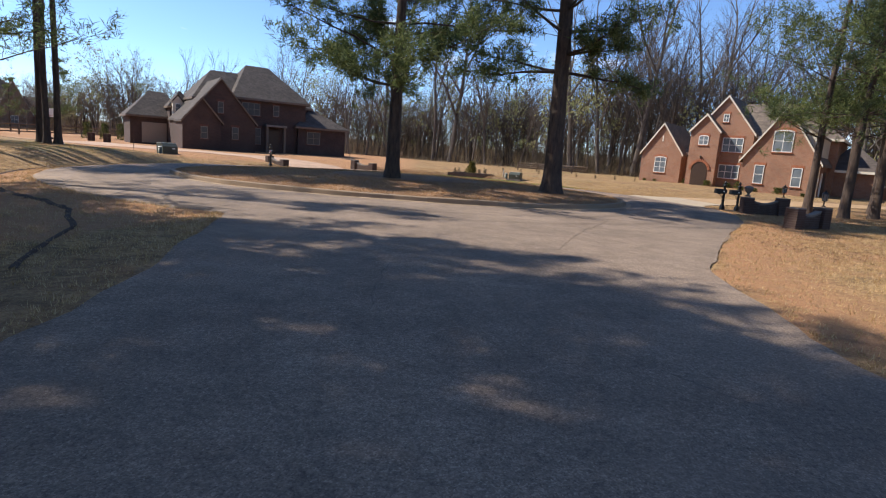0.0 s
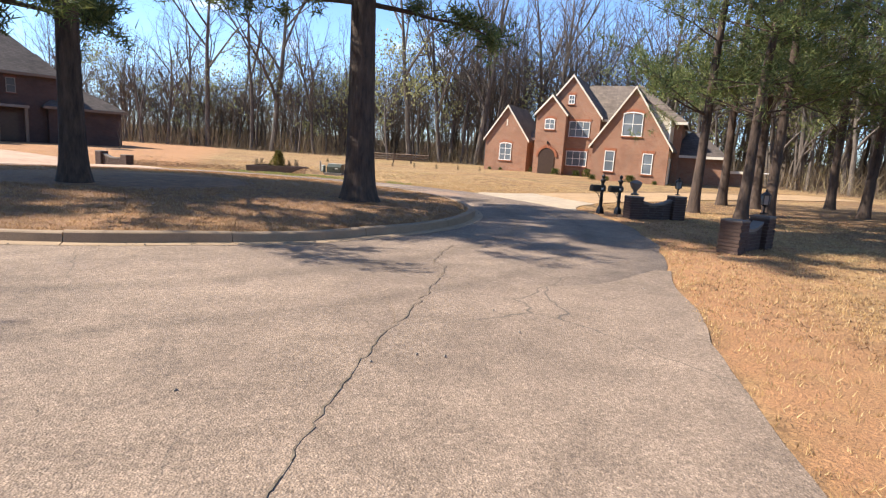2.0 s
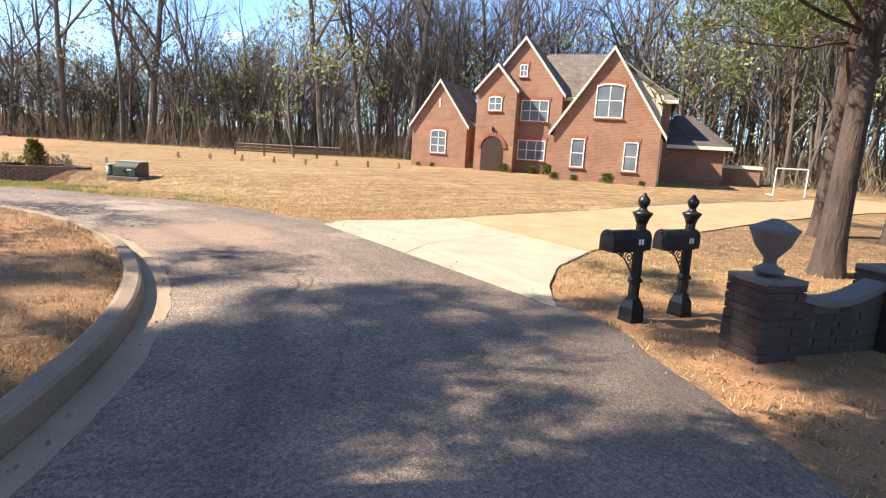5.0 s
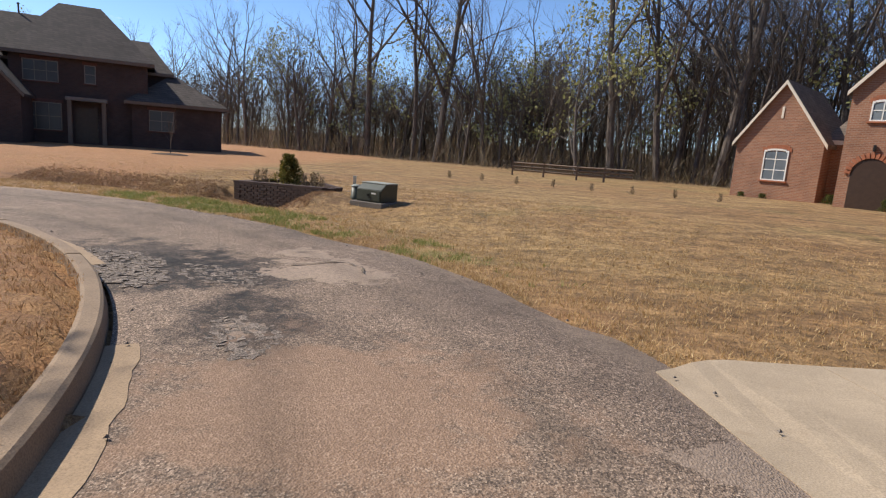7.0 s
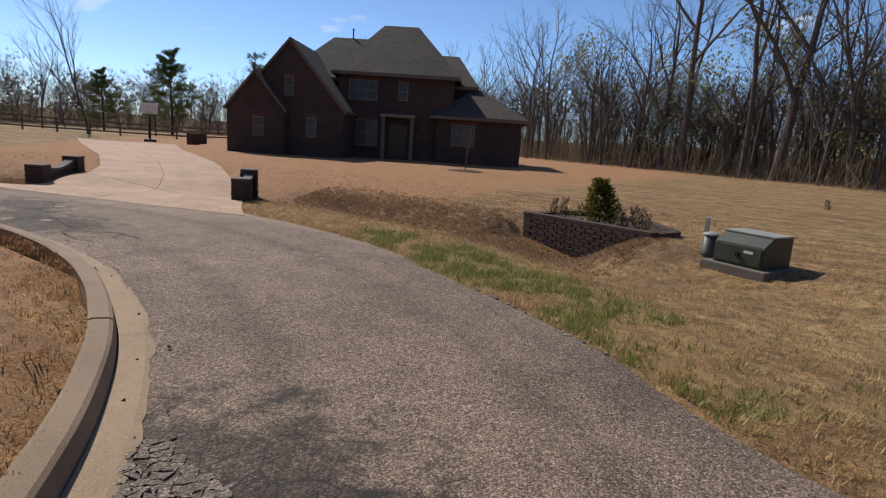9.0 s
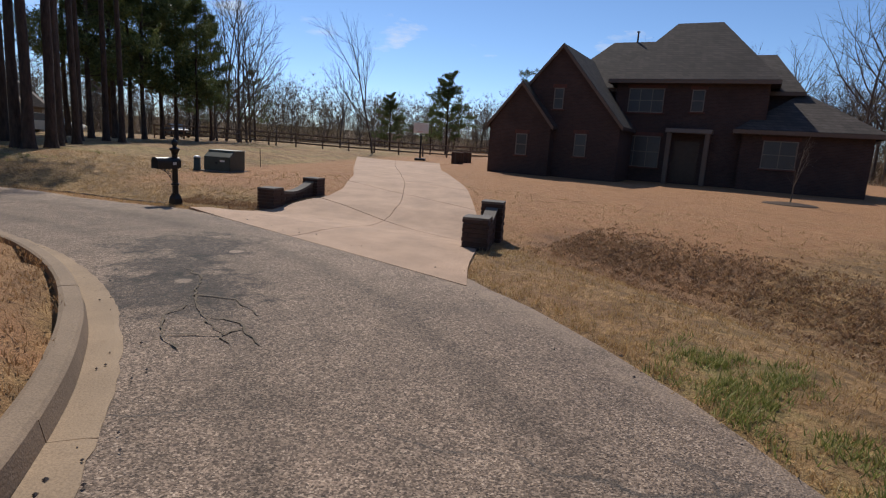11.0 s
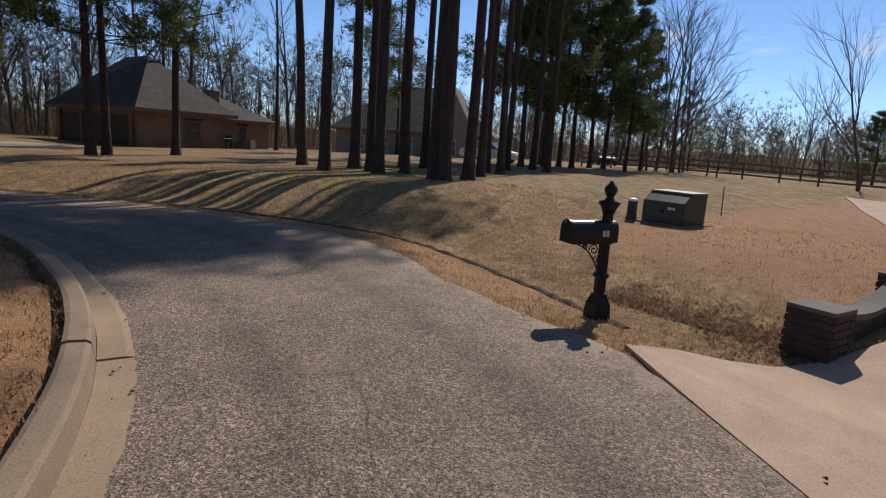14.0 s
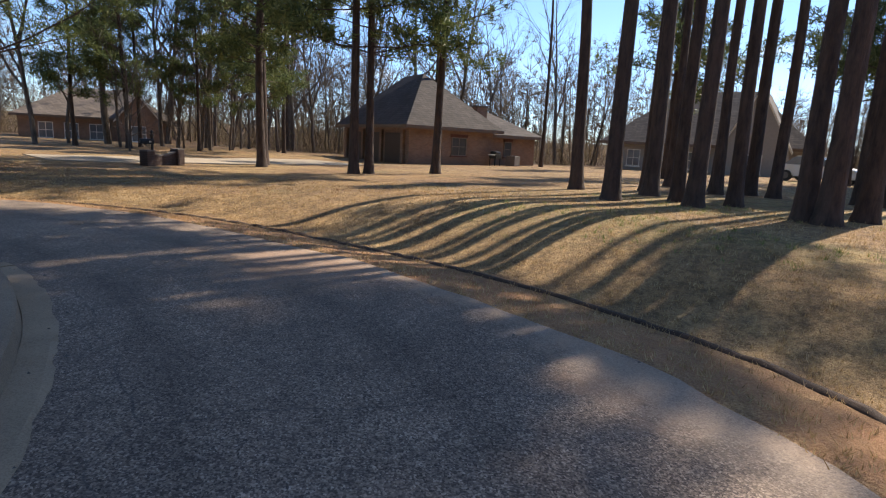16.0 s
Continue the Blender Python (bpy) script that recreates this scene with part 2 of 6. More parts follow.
def brick_material(name, a, b, mortar, size=0.2):
    m = Mat(name, 0.9)
    # brick coordinates from the position along the wall and its height
    sx = m.n.new("ShaderNodeSeparateXYZ")
    m.l.new(m.obj, sx.inputs[0])
    nrm = m.n.new("ShaderNodeTexCoord")
    sn = m.n.new("ShaderNodeSeparateXYZ")
    m.l.new(nrm.outputs["Normal"], sn.inputs[0])
    side = m.math("GREATER_THAN", m.math("ABSOLUTE", sn.outputs[0]), 0.7)
    u = m.n.new("ShaderNodeMix")
    m.l.new(side, u.inputs[0])
    m.l.new(sx.outputs[0], u.inputs[2])
    m.l.new(sx.outputs[1], u.inputs[3])
    cb = m.n.new("ShaderNodeCombineXYZ")
    m.l.new(u.outputs[0], cb.inputs[0])
    m.l.new(sx.outputs[2], cb.inputs[1])
    t = m.n.new("ShaderNodeTexBrick")
    t.inputs["Scale"].default_value = 1.0
    t.inputs["Brick Width"].default_value, t.inputs["Row Height"].default_value = size, size * 0.36
    t.inputs["Mortar Size"].default_value = size * 0.045
    t.inputs["Color1"].default_value, t.inputs["Color2"].default_value = (*a, 1), (*b, 1)
    t.inputs["Mortar"].default_value = (*mortar, 1)
    m.l.new(cb.outputs[0], t.inputs["Vector"])
    tone = m.ramp(m.noise(0.9, 5.0, 0.6), [(0.3, 0.78), (0.7, 1.12)])
    c = m.mix(1.0, t.outputs["Color"], tone, "MULTIPLY")
    m.color(c)
    m.bump(t.outputs["Fac"], -0.5, 0.01)
    return m.m


def shingle_material(name, color):
    m = Mat(name, 0.93)
    sx = m.n.new("ShaderNodeSeparateXYZ")
    m.l.new(m.obj, sx.inputs[0])
    cb = m.n.new("ShaderNodeCombineXYZ")
    m.l.new(m.math("ADD", sx.outputs[0], sx.outputs[1]), cb.inputs[0])
    m.l.new(sx.outputs[2], cb.inputs[1])
    t = m.n.new("ShaderNodeTexBrick")
    t.inputs["Scale"].default_value = 1.0
    t.inputs["Brick Width"].default_value, t.inputs["Row Height"].default_value = 0.3, 0.14
    t.inputs["Mortar Size"].default_value = 0.008
    t.inputs["Color1"].default_value = (*[v * 0.8 for v in color], 1)
    t.inputs["Color2"].default_value = (*[v * 1.2 for v in color], 1)
    t.inputs["Mortar"].default_value = (*[v * 0.45 for v in color], 1)
    m.l.new(cb.outputs[0], t.inputs["Vector"])
    c = m.mix(1.0, t.outputs["Color"], m.ramp(m.noise(0.7, 5.0), [(0.3, 0.8), (0.7, 1.15)]), "MULTIPLY")
    m.color(c)
    m.bump(t.outputs["Fac"], -0.4, 0.01)
    return m.m


def bark_material(name, a, b):
    m = Mat(name, 0.95)
    v = m.noise(9.0, 5.0, 0.7, stretch=(1, 1, 0.22))
    m.color(m.ramp(v, [(0.3, a), (0.7, b)]))
    m.bump(v, 1.0, 0.06)
    return m.m


def leaf_material(name, a, b, c):
    m = Mat(name, 0.6)
    m.color(m.ramp(m.island(), [(0.0, a), (0.5, b), (1.0, c)]))
    m.b.inputs["Specular IOR Level"].default_value = 0.25
    # thin needles let some light through
    tr = m.n.new("ShaderNodeBsdfTranslucent")
    m.l.new(m.b.inputs["Base Color"].links[0].from_socket, tr.inputs[0])
    mx = m.n.new("ShaderNodeMixShader")
    mx.inputs[0].default_value = 0.3
    m.l.new(m.b.outputs[0], mx.inputs[1])
    m.l.new(tr.outputs[0], mx.inputs[2])
    m.l.new(mx.outputs[0], m.n["Material Output"].inputs[0])
    return m.m


def glass_material():
    m = Mat("window_glass", 0.06)
    m.color(m.ramp(m.noise(0.6, 3.0), [(0.3, (0.10, 0.12, 0.14)), (0.7, (0.22, 0.25, 0.27))]))
    m.b.inputs["Specular IOR Level"].default_value = 0.9
    return m.m


M_ASPHALT = asphalt_material()
M_GROUND = ground_material()
M_KERB = concrete_material("kerb_concrete", (0.315, 0.22, 0.142))
M_GUTTER = concrete_material("gutter_concrete", (0.40, 0.28, 0.175))
M_DRIVE = concrete_material("driveway_concrete", (0.54, 0.355, 0.24))
M_APRON = concrete_material("apron_concrete", (0.47, 0.365, 0.255))
M_SANDDRIVE = concrete_material("tan_driveway_concrete", (0.46, 0.295, 0.155))
M_BRICK_RED = brick_material("orange_red_brick", (0.35, 0.155, 0.085), (0.255, 0.108, 0.062), (0.34, 0.245, 0.175))
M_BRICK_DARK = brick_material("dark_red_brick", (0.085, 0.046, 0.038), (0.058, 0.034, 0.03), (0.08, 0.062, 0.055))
M_BRICK_TAN = brick_material("brown_brick", (0.30, 0.18, 0.12), (0.22, 0.13, 0.09), (0.27, 0.2, 0.15))
M_BRICK_PIECE = plain("pillar_brick", (0.07, 0.042, 0.034), 0.9, vary=0.4, scale=5.0)
M_MORTAR = plain("mortar", (0.10, 0.08, 0.066), 0.95)
M_CAP = concrete_material("pillar_cap_stone", (0.20, 0.17, 0.145))
M_SHINGLE = shingle_material("brown_grey_shingle", (0.15, 0.115, 0.09))
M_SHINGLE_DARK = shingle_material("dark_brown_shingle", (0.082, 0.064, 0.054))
M_TRIM = plain("cream_trim_paint", (0.70, 0.62, 0.50), 0.6, vary=0.08)
M_WHITE = plain("white_window_paint", (0.78, 0.76, 0.70), 0.5, vary=0.06)
M_SIDING = plain("cream_siding", (0.58, 0.50, 0.38), 0.65, vary=0.1)
M_GLASS = glass_material()
# dim copy of the glass, a shaded front's darkness put into its colour
M_GLASS_SHADED = plain("dim_window_glass", (0.055, 0.058, 0.06), 0.3, vary=0.25, scale=0.8, bump=0)
# dark stain for a door, also for flat panels that paint recess shade
M_DOOR_AND_SHADE = plain("dark_stained_door", (0.05, 0.028, 0.018), 0.45)
M_GARAGE = plain("taupe_garage_paint", (0.34, 0.27, 0.21), 0.6, vary=0.08)
M_PINE_BARK = bark_material("pine_bark", (0.03, 0.022, 0.018), (0.115, 0.075, 0.055))
M_BARE_BARK = bark_material("grey_bark", (0.06, 0.047, 0.038), (0.19, 0.152, 0.122))
M_TWIG = leaf_material("twigs_of_the_woods", (0.062, 0.048, 0.037), (0.145, 0.114, 0.088), (0.275, 0.22, 0.168))
M_NEEDLE = leaf_material("pine_needles", (0.05, 0.075, 0.03), (0.115, 0.15, 0.05), (0.235, 0.25, 0.085))
M_BUD = leaf_material("spring_buds", (0.24, 0.25, 0.09), (0.34, 0.34, 0.13), (0.42, 0.38, 0.18))
M_SHRUB = leaf_material("shrub_leaves", (0.04, 0.06, 0.02), (0.09, 0.11, 0.03), (0.16, 0.15, 0.04))
M_GOLDSHRUB = leaf_material("golden_shrub_leaves", (0.06, 0.065, 0.018), (0.15, 0.14, 0.035), (0.30, 0.23, 0.06))
M_BLADE = leaf_material("dry_grass_blades", (0.34, 0.205, 0.088), (0.54, 0.355, 0.165), (0.70, 0.51, 0.275))
M_GREENBLADE = leaf_material("green_grass_blades", (0.17, 0.20, 0.05), (0.27, 0.29, 0.085), (0.48, 0.42, 0.18))
M_BLACKIRON = plain("black_cast_aluminium", (0.018, 0.018, 0.018), 0.38, 0.3, vary=0.3)
M_TRANSFORMER = plain("green_utility_enamel", (0.055, 0.062, 0.046), 0.5, vary=0.2)
M_FENCE = plain("weathered_fence_wood", (0.17, 0.12, 0.085), 0.9, vary=0.3)
M_MULCH = plain("dark_mulch", (0.07, 0.042, 0.027), 0.95, vary=0.5, scale=20.0, bump=0.8)
M_CRACK = plain("crack_soil", (0.15, 0.115, 0.08), 0.95, vary=0.5, scale=14.0, bump=0.5)
M_NUMBER = plain("number_plate_white", (0.75, 0.75, 0.72), 0.5, vary=0.05)
M_FLAG = plain("red_flag_enamel", (0.45, 0.04, 0.03), 0.5, vary=0.1)


# ---- mesh helpers ----
def mesh_ob(name, verts, faces, mat, parent=None, label="", smooth=False):
    me = bpy.data.meshes.new(name)
    me.from_pydata(verts, [], faces)
    me.materials.append(mat)
    if smooth:
        me.shade_smooth()
    ob = new(name, me)
    if parent:
        ob.parent = parent
    if label:
        tagged(ob, label)
    return ob


def part(name, bm, material, parent=None, label="", smooth=False):
    me = bpy.data.meshes.new(name)
    bm.to_mesh(me)
    bm.free()
    me.materials.append(material)
    if smooth:
        me.shade_smooth()
    ob = new(name, me)
    ob.parent = parent
    return tagged(ob, label)


def thing(name, m, label, category, group="", kind=""):
    ob = new(name)
    ob.empty_display_size = 0.2
    ob.matrix_world = m
    return tagged(ob, label, category, group, kind)


def add_box(bm, x0, x1, y0, y1, z0, z1, bevel=0.0):
    m = Matrix.Translation(((x0 + x1) / 2, (y0 + y1) / 2, (z0 + z1) / 2)) @ Matrix.Diagonal((x1 - x0, y1 - y0, z1 - z0, 1))
    r = bmesh.ops.create_cube(bm, size=1, matrix=m)
    if bevel:
        edges = list({e for v in r["verts"] for e in v.link_edges})
        bmesh.ops.bevel(bm, geom=edges, offset=bevel, segments=2, affect="EDGES", profile=0.6)


def box_part(name, x0, x1, y0, y1, z0, z1, mat, parent, label="", bevel=0.0):
    bm = bmesh.new()
    add_box(bm, x0, x1, y0, y1, z0, z1, bevel)
    return part(name, bm, mat, parent, label)


def lathe(bm, profile, seg=16, m=Matrix()):
    rings = []
    for r, z in profile:
        rings.append([bm.verts.new(m @ Vector((r * math.cos(2 * math.pi * i / seg), r * math.sin(2 * math.pi * i / seg), z))) for i in range(seg)])
    for a, b in zip(rings, rings[1:]):
        for i in range(seg):
            bm.faces.new((a[i], a[(i + 1) % seg], b[(i + 1) % seg], b[i]))
    bm.faces.new(list(reversed(rings[0])))
    bm.faces.new(rings[-1])


def poly_slab(name, pts, thick, mat, parent=None, z=0.0, ground_fn=None):
    """A flat slab of the outline pts (counter-clockwise); its top follows ground_fn + z."""
    n = len(pts)
    h = [(ground_fn(*p) if ground_fn else 0.0) + z for p in pts]
    verts = [(x, y, hh) for (x, y), hh in zip(pts, h)] + [(x, y, hh - thick) for (x, y), hh in zip(pts, h)]
    faces = [tuple(range(n)), tuple(range(2 * n - 1, n - 1, -1))] + [(i, i + n, (i + 1) % n + n, (i + 1) % n) for i in range(n)]
    return mesh_ob(name, verts, faces, mat, parent)


def smooth01(a, b, v):
    t = min(1.0, max(0.0, (v - a) / (b - a)))
    return t * t * (3 - 2 * t)


def interp(table, v):
    for (a, fa), (b, fb) in zip(table, table[1:]):
        if v <= b:
            return fa + (fb - fa) * max(0.0, min(1.0, (v - a) / (b - a)))
    return table[-1][1]


# ---- the lie of the land ----
CX, CY = -0.93, 26.16         # middle of the turning circle
R_ISLAND = 9.05
# how far the island falls short of its circle, by bearing: flattened towards the entry road
SHORT = [(-180, -0.35), (-165, -0.2), (-150, 0.3), (-130, 1.0), (-110, 1.7), (-90, 1.9), (-70, 1.5), (-58, 1.0), (-48, 0.85), (-34, 0.4), (-16, 0.05), (0, 0.0), (145, 0.0), (165, -0.2), (180, -0.35)]
RADIUS = [(-180, 12.8), (-165, 13.0), (-103, 13.4), (-58, 13.4), (-47, 13.3), (-30, 13.05), (2, 13.2), (29, 13.1), (31, 12.95), (45, 12.95), (53, 12.7), (61, 12.62), (66, 12.7), (73, 12.64), (76, 12.85), (96, 13.15),
          (104, 12.98), (123, 12.9), (126, 12.95), (132, 12.7), (139, 12.8), (148, 13.3), (153, 13.35), (160, 13.1), (168, 13.0), (180, 12.8)]
# how high the land lies at some distance, by the plan bearing
PLATEAU = [(-180, 0.42), (-165, 0.15), (-150, -0.1), (-130, 0.0), (-115, 0.1), (-70, 0.1), (-30, 0.1), (0, 0.1), (25, 0.15), (50, 0.25), (75, 0.15), (95, 0.15), (110, 0.25), (138, 0.25), (149, 0.15), (163, 0.5), (172, 0.45), (180, 0.42)]
FARHILL = [(-180, -0.2), (-150, -0.3), (-120, 0.1), (-60, 0.3), (0, 0.2), (40, 0.25), (70, 0.3), (90, 0.2), (120, 0.1), (150, -0.1), (180, -0.2)]
# the lawns were laid out on bearings a little off the true ones
TURNED = [(-180, 1.0), (-140, 0.0), (-60, 0.0), (-3, -2.2), (27, 0.3), (66, 3.0), (78, 1.5), (102, 5.5), (125, 5.0), (132, 4.0), (143, 6.0), (161, 2.0), (180, 1.0)]


def bearing(x, y):
    """The plan bearing of a place from the circle's middle, in degrees from +x."""
    a = math.degrees(math.atan2(y - CY, x - CX))
    return (a + interp(TURNED, a) + 180) % 360 - 180


def island_r(a):
    """The island's radius at a true bearing in degrees."""
    return R_ISLAND - interp(SHORT, (a + 180) % 360 - 180)


def island_gap(x, y):
    """Metres outside the island's edge; negative on it."""
    return math.hypot(x - CX, y - CY) - island_r(math.degrees(math.atan2(y - CY, x - CX)))


def road_left(y):
    """x of the asphalt's west edge on the entry road."""
    return interp([(-80, -2.5), (4, -2.55), (6.5, -2.75), (8.7, -3.1), (13.0, -3.95), (14.5, -5.8), (17, -8.7), (19, -10.2)], y)


def road_right(y):
    return interp([(-80, 4.0), (6, 4.1), (10, 4.75), (11.3, 5.5), (13.2, 6.5), (16.1, 8.2), (18, 9.45), (19.6, 10.4)], y)


def off_road(x, y):
    """Metres outside the asphalt; negative on it."""
    d = math.hypot(x - CX, y - CY) - interp(RADIUS, math.degrees(math.atan2(y - CY, x - CX)))
    if y < 19:
        e = max(road_left(y) - x, x - road_right(y))
        d = min(d, e)
    return d


DRIVES = {
    "driveway": ([(-8.7, 36.65), (-8.95, 38.0), (-10.4, 40.0), (-11.6, 40.8), (-15.3, 42.4), (-20.1, 44.1), (-28.0, 47.0), (-36.0, 50.0)],
                 [(-1.85, 39.0), (-2.75, 39.55), (-3.75, 40.3), (-6.8, 42.2), (-10.6, 44.2), (-15.3, 46.4), (-20.4, 48.55), (-29.0, 53.0)]),
    "concrete_apron": ([(12.1, 26.0), (12.45, 26.75), (13.25, 27.85), (14.4, 28.8)], [(10.65, 31.85), (11.2, 32.25), (12.4, 32.45), (13.6, 32.6)]),
    "tan_driveway": ([(14.45, 28.85), (17.3, 30.2), (22.5, 32.0), (30.0, 34.2), (37.0, 36.2)], [(13.65, 32.61), (15.9, 33.4), (20.5, 34.9), (28.0, 37.3), (36.0, 39.8)]),
    "sandy_driveway": ([(-17.5, 6.9), (-20.0, 8.0), (-25.0, 8.2), (-34.0, 8.0)], [(-18.0, 2.4), (-21.0, 3.5), (-26.0, 3.4), (-34.0, 3.0)]),
}


def inside(poly, x, y):
    hit = False
    for (x0, y0), (x1, y1) in zip(poly, poly[1:] + poly[:1]):
        if (y0 > y) != (y1 > y) and x < (x1 - x0) * (y - y0) / (y1 - y0) + x0:
            hit = not hit
    return hit


def ground_z(x, y):
    """The land's surface, sunk under the slabs of driveways."""
    z = land_z(x, y)
    if -40 < x < 40 and -12 < y < 56:
        for l, r in DRIVES.values():
            poly = l + r[::-1]
            if inside(poly, x, y) and all(inside(poly, x + dx, y + dy) for dx, dy in ((0.45, 0), (-0.45, 0), (0, 0.45), (0, -0.45))):
                return z - 0.15
    return z


def land_z(x, y):
    dx, dy = x - CX, y - CY
    r = math.hypot(dx, dy)
    gap = island_gap(x, y)
    if gap < 0.5:
        if gap > -0.05:
            return -0.1
        return 0.13 + 0.28 * (1 - (r / (r - gap)) ** 2) + 0.02 * noise.noise((x * 0.6, y * 0.6, 0))
    d = off_road(x, y)
    if d < 0.25:
        return -0.05 + 0.04 * smooth01(-0.12, 0.12, d)
    a = bearing(x, y)
    west = smooth01(100, 150, a) if a > 0 else smooth01(80, 140, -a)
    north = 1 - smooth01(18, 48, abs(a - 84))
    mid = 1.5 + 1.9 * north
    half = 1.7 + 0.6 * north
    ditch = 0.02 + 0.15 * west + 0.17 * north
    out = -0.01 - ditch * (1 - smooth01(0, half, abs(d - mid)))
    rise = interp(PLATEAU, a)
    lo, hi = 1.4 + 2.2 * north, 14.0 - 9.2 * west - 5.0 * north
    out += (rise + 0.01) * smooth01(lo, hi, d)
    # the ditch sinks out of sight behind the verge, before a cut bank
    bank = smooth01(66, 76, a) * (1 - smooth01(102, 108, a))
    out -= bank * 0.26 * (1 - smooth01(0.2, 1.7, abs(d - 3.5))) * (1 + 0.25 * noise.noise((x * 1.1, y * 1.1, 1.0)))
    out += interp(FARHILL, a) * smooth01(18, 60, d)
    # the land climbs behind the woods
    out += 3.0 * smooth01(0, 70, r - woods_edge(a if a > -32 else a + 360) - 6)
    out += 0.05 * noise.noise((x * 0.25, y * 0.25, 3.1)) * smooth01(1, 6, d)
    # the bank rises to the far end of the planter's wall
    k = math.exp(-((x - 4.5) ** 2 + (y - 42.85) ** 2) / 0.7)
    out += (0.14 - out) * k
    # the hollow before the planter's wall
    hx, hy = x - 2.75, y - 43.2
    if abs(hx) < 3.2 and abs(hy) < 3.2:
        along, across = 0.933 * hx - 0.36 * hy, 0.36 * hx + 0.933 * hy
        low = 0.62 - 0.15 * smooth01(0.2, 1.5, -along)
        run = (along + 0.2) / 0.95 if along > -0.2 else max(0.0, -0.2 - along - 1.5) / 0.45
        out -= (low + out) * math.exp(-run ** 2 - (max(0.0, abs(across) - 0.45) / 0.6) ** 2)
    return out


def woods_edge(a):
    """How far the edge of the woods stands from the middle, by bearing."""
    return interp([(-32, 48), (0, 44), (20, 46), (40, 52), (60, 50), (75, 50), (90, 56), (105, 62), (120, 80), (135, 105), (150, 95), (165, 80), (180, 72), (195, 64), (215, 60), (235, 60), (260, 70), (328, 60)], a)


def soil(x, y):
    """What covers the land: red clay, green grass, needle litter, leaf litter of the woods."""
    dx, dy = x - CX, y - CY
    r, a = math.hypot(dx, dy), bearing(x, y)
    gap = island_gap(x, y)
    d = off_road(x, y)
    n = noise.noise((x * 0.35, y * 0.35, 7.7))
    n2 = noise.noise((x * 1.3, y * 1.3, 2.2))
    red = 0.0
    if gap < 0:
        red = 0.7 + 0.3 * n
    elif 95 < a < 150:
        red = 0.92 * smooth01(2.0, 4.5, d) * smooth01(92, 100, a)
    if -75 < a < 0 and d > 0:
        red = max(red, 0.95 * (1 - smooth01(0.6, 3.4 + 1.8 * n, d)), 0.7 * smooth01(0.0, 0.3, n2) * (1 - smooth01(6, 12, d)))
    if d > 0 and d < 1.6:
        red = max(red, 0.5 * (1 - d / 1.6) * (0.6 + n2))
    green = 0.0
    if 35 < a < 88 and d > 0:
        green = 0.8 * (1 - smooth01(0.3, 1.2, abs(d - 0.65))) * smooth01(-0.45, 0.1, n2 + n) * smooth01(35, 48, a)
    if 150 < a < 178:
        green = max(green, 0.45 * smooth01(-0.1, 0.3, n) * smooth01(2, 5, d))
    if 45 < a < 80 and r > 36:
        green = max(green, 0.4 * smooth01(36, 44, r) * smooth01(-0.2, 0.2, n))
    if 138 < a % 360 < 215 and 0 < d < 2.2:
        red = max(red, 0.9 * (1 - smooth01(0.9, 1.5 + 0.5 * n2, d)))
    if 205 < a % 360 < 256 and 0 < d < 4.5:
        w = interp([(205, 0.9), (222, 1.2), (232, 1.5), (242, 2.7), (256, 3.0)], a % 360)
        red = max(red, 0.9 * (1 - smooth01(w, w + 0.5 + 0.4 * n2, d)))
    litter = 0.0
    if 70 < a < 110 and 2.6 < d < 5.6:
        litter = 0.75 * (1 - smooth01(0.5, 1.1, abs(d - 4.3))) * smooth01(-0.5, 0.2, n2)
    if -70 < a < 25 and 4 < d < 26:
        litter = 0.6 * smooth01(1.5, 4.0, d) * smooth01(-0.3, 0.2, n + 0.1)
    if 178 < (a % 360) < 250 and d > 0:
        litter = max(litter, 0.35 * smooth01(1.5, 4, d) * smooth01(-0.2, 0.3, n))
    if gap < 0 and y < CY + 2:
        litter = 0.8 * smooth01(-0.3, 0.25, n + 0.15)
    w = smooth01(-4, 3, r - woods_edge(a if a > -32 else a + 360) + 3 * n)
    return max(0.0, red), max(0.0, green), max(litter, w)


def build_ground():
    def axis(lo, hi, c0, c1):
        xs = [v for v in np.arange(c0, c1 + 0.001, 0.4)]
        s, v = 0.5, c0
        left = []
        while v > lo:
            v -= s
            s *= 1.16
            left.append(v)
        s, v = 0.5, c1
        right = []
        while v < hi:
            v += s
            s *= 1.16
            right.append(v)
        return list(reversed(left)) + xs + right
    xs, ys = axis(-1500, 1500, -26, 18), axis(-1500, 1500, 0, 49)
    verts = [(x, y, ground_z(x, y)) for y in ys for x in xs]
    n = len(xs)
    faces = [(j * n + i, j * n + i + 1, (j + 1) * n + i + 1, (j + 1) * n + i) for j in range(len(ys) - 1) for i in range(n - 1)]
    ob = mesh_ob("ground", verts, faces, M_GROUND, smooth=True)
    cover = ob.data.attributes.new("cover", "FLOAT_COLOR", "POINT")
    cover.data.foreach_set("color", [c for x, y, z in verts for c in (*soil(x, y), 1.0)])
    tagged(ob, "dormant tan lawn with patches of green and bare red soil", "ground", kind="structure")


build_ground()


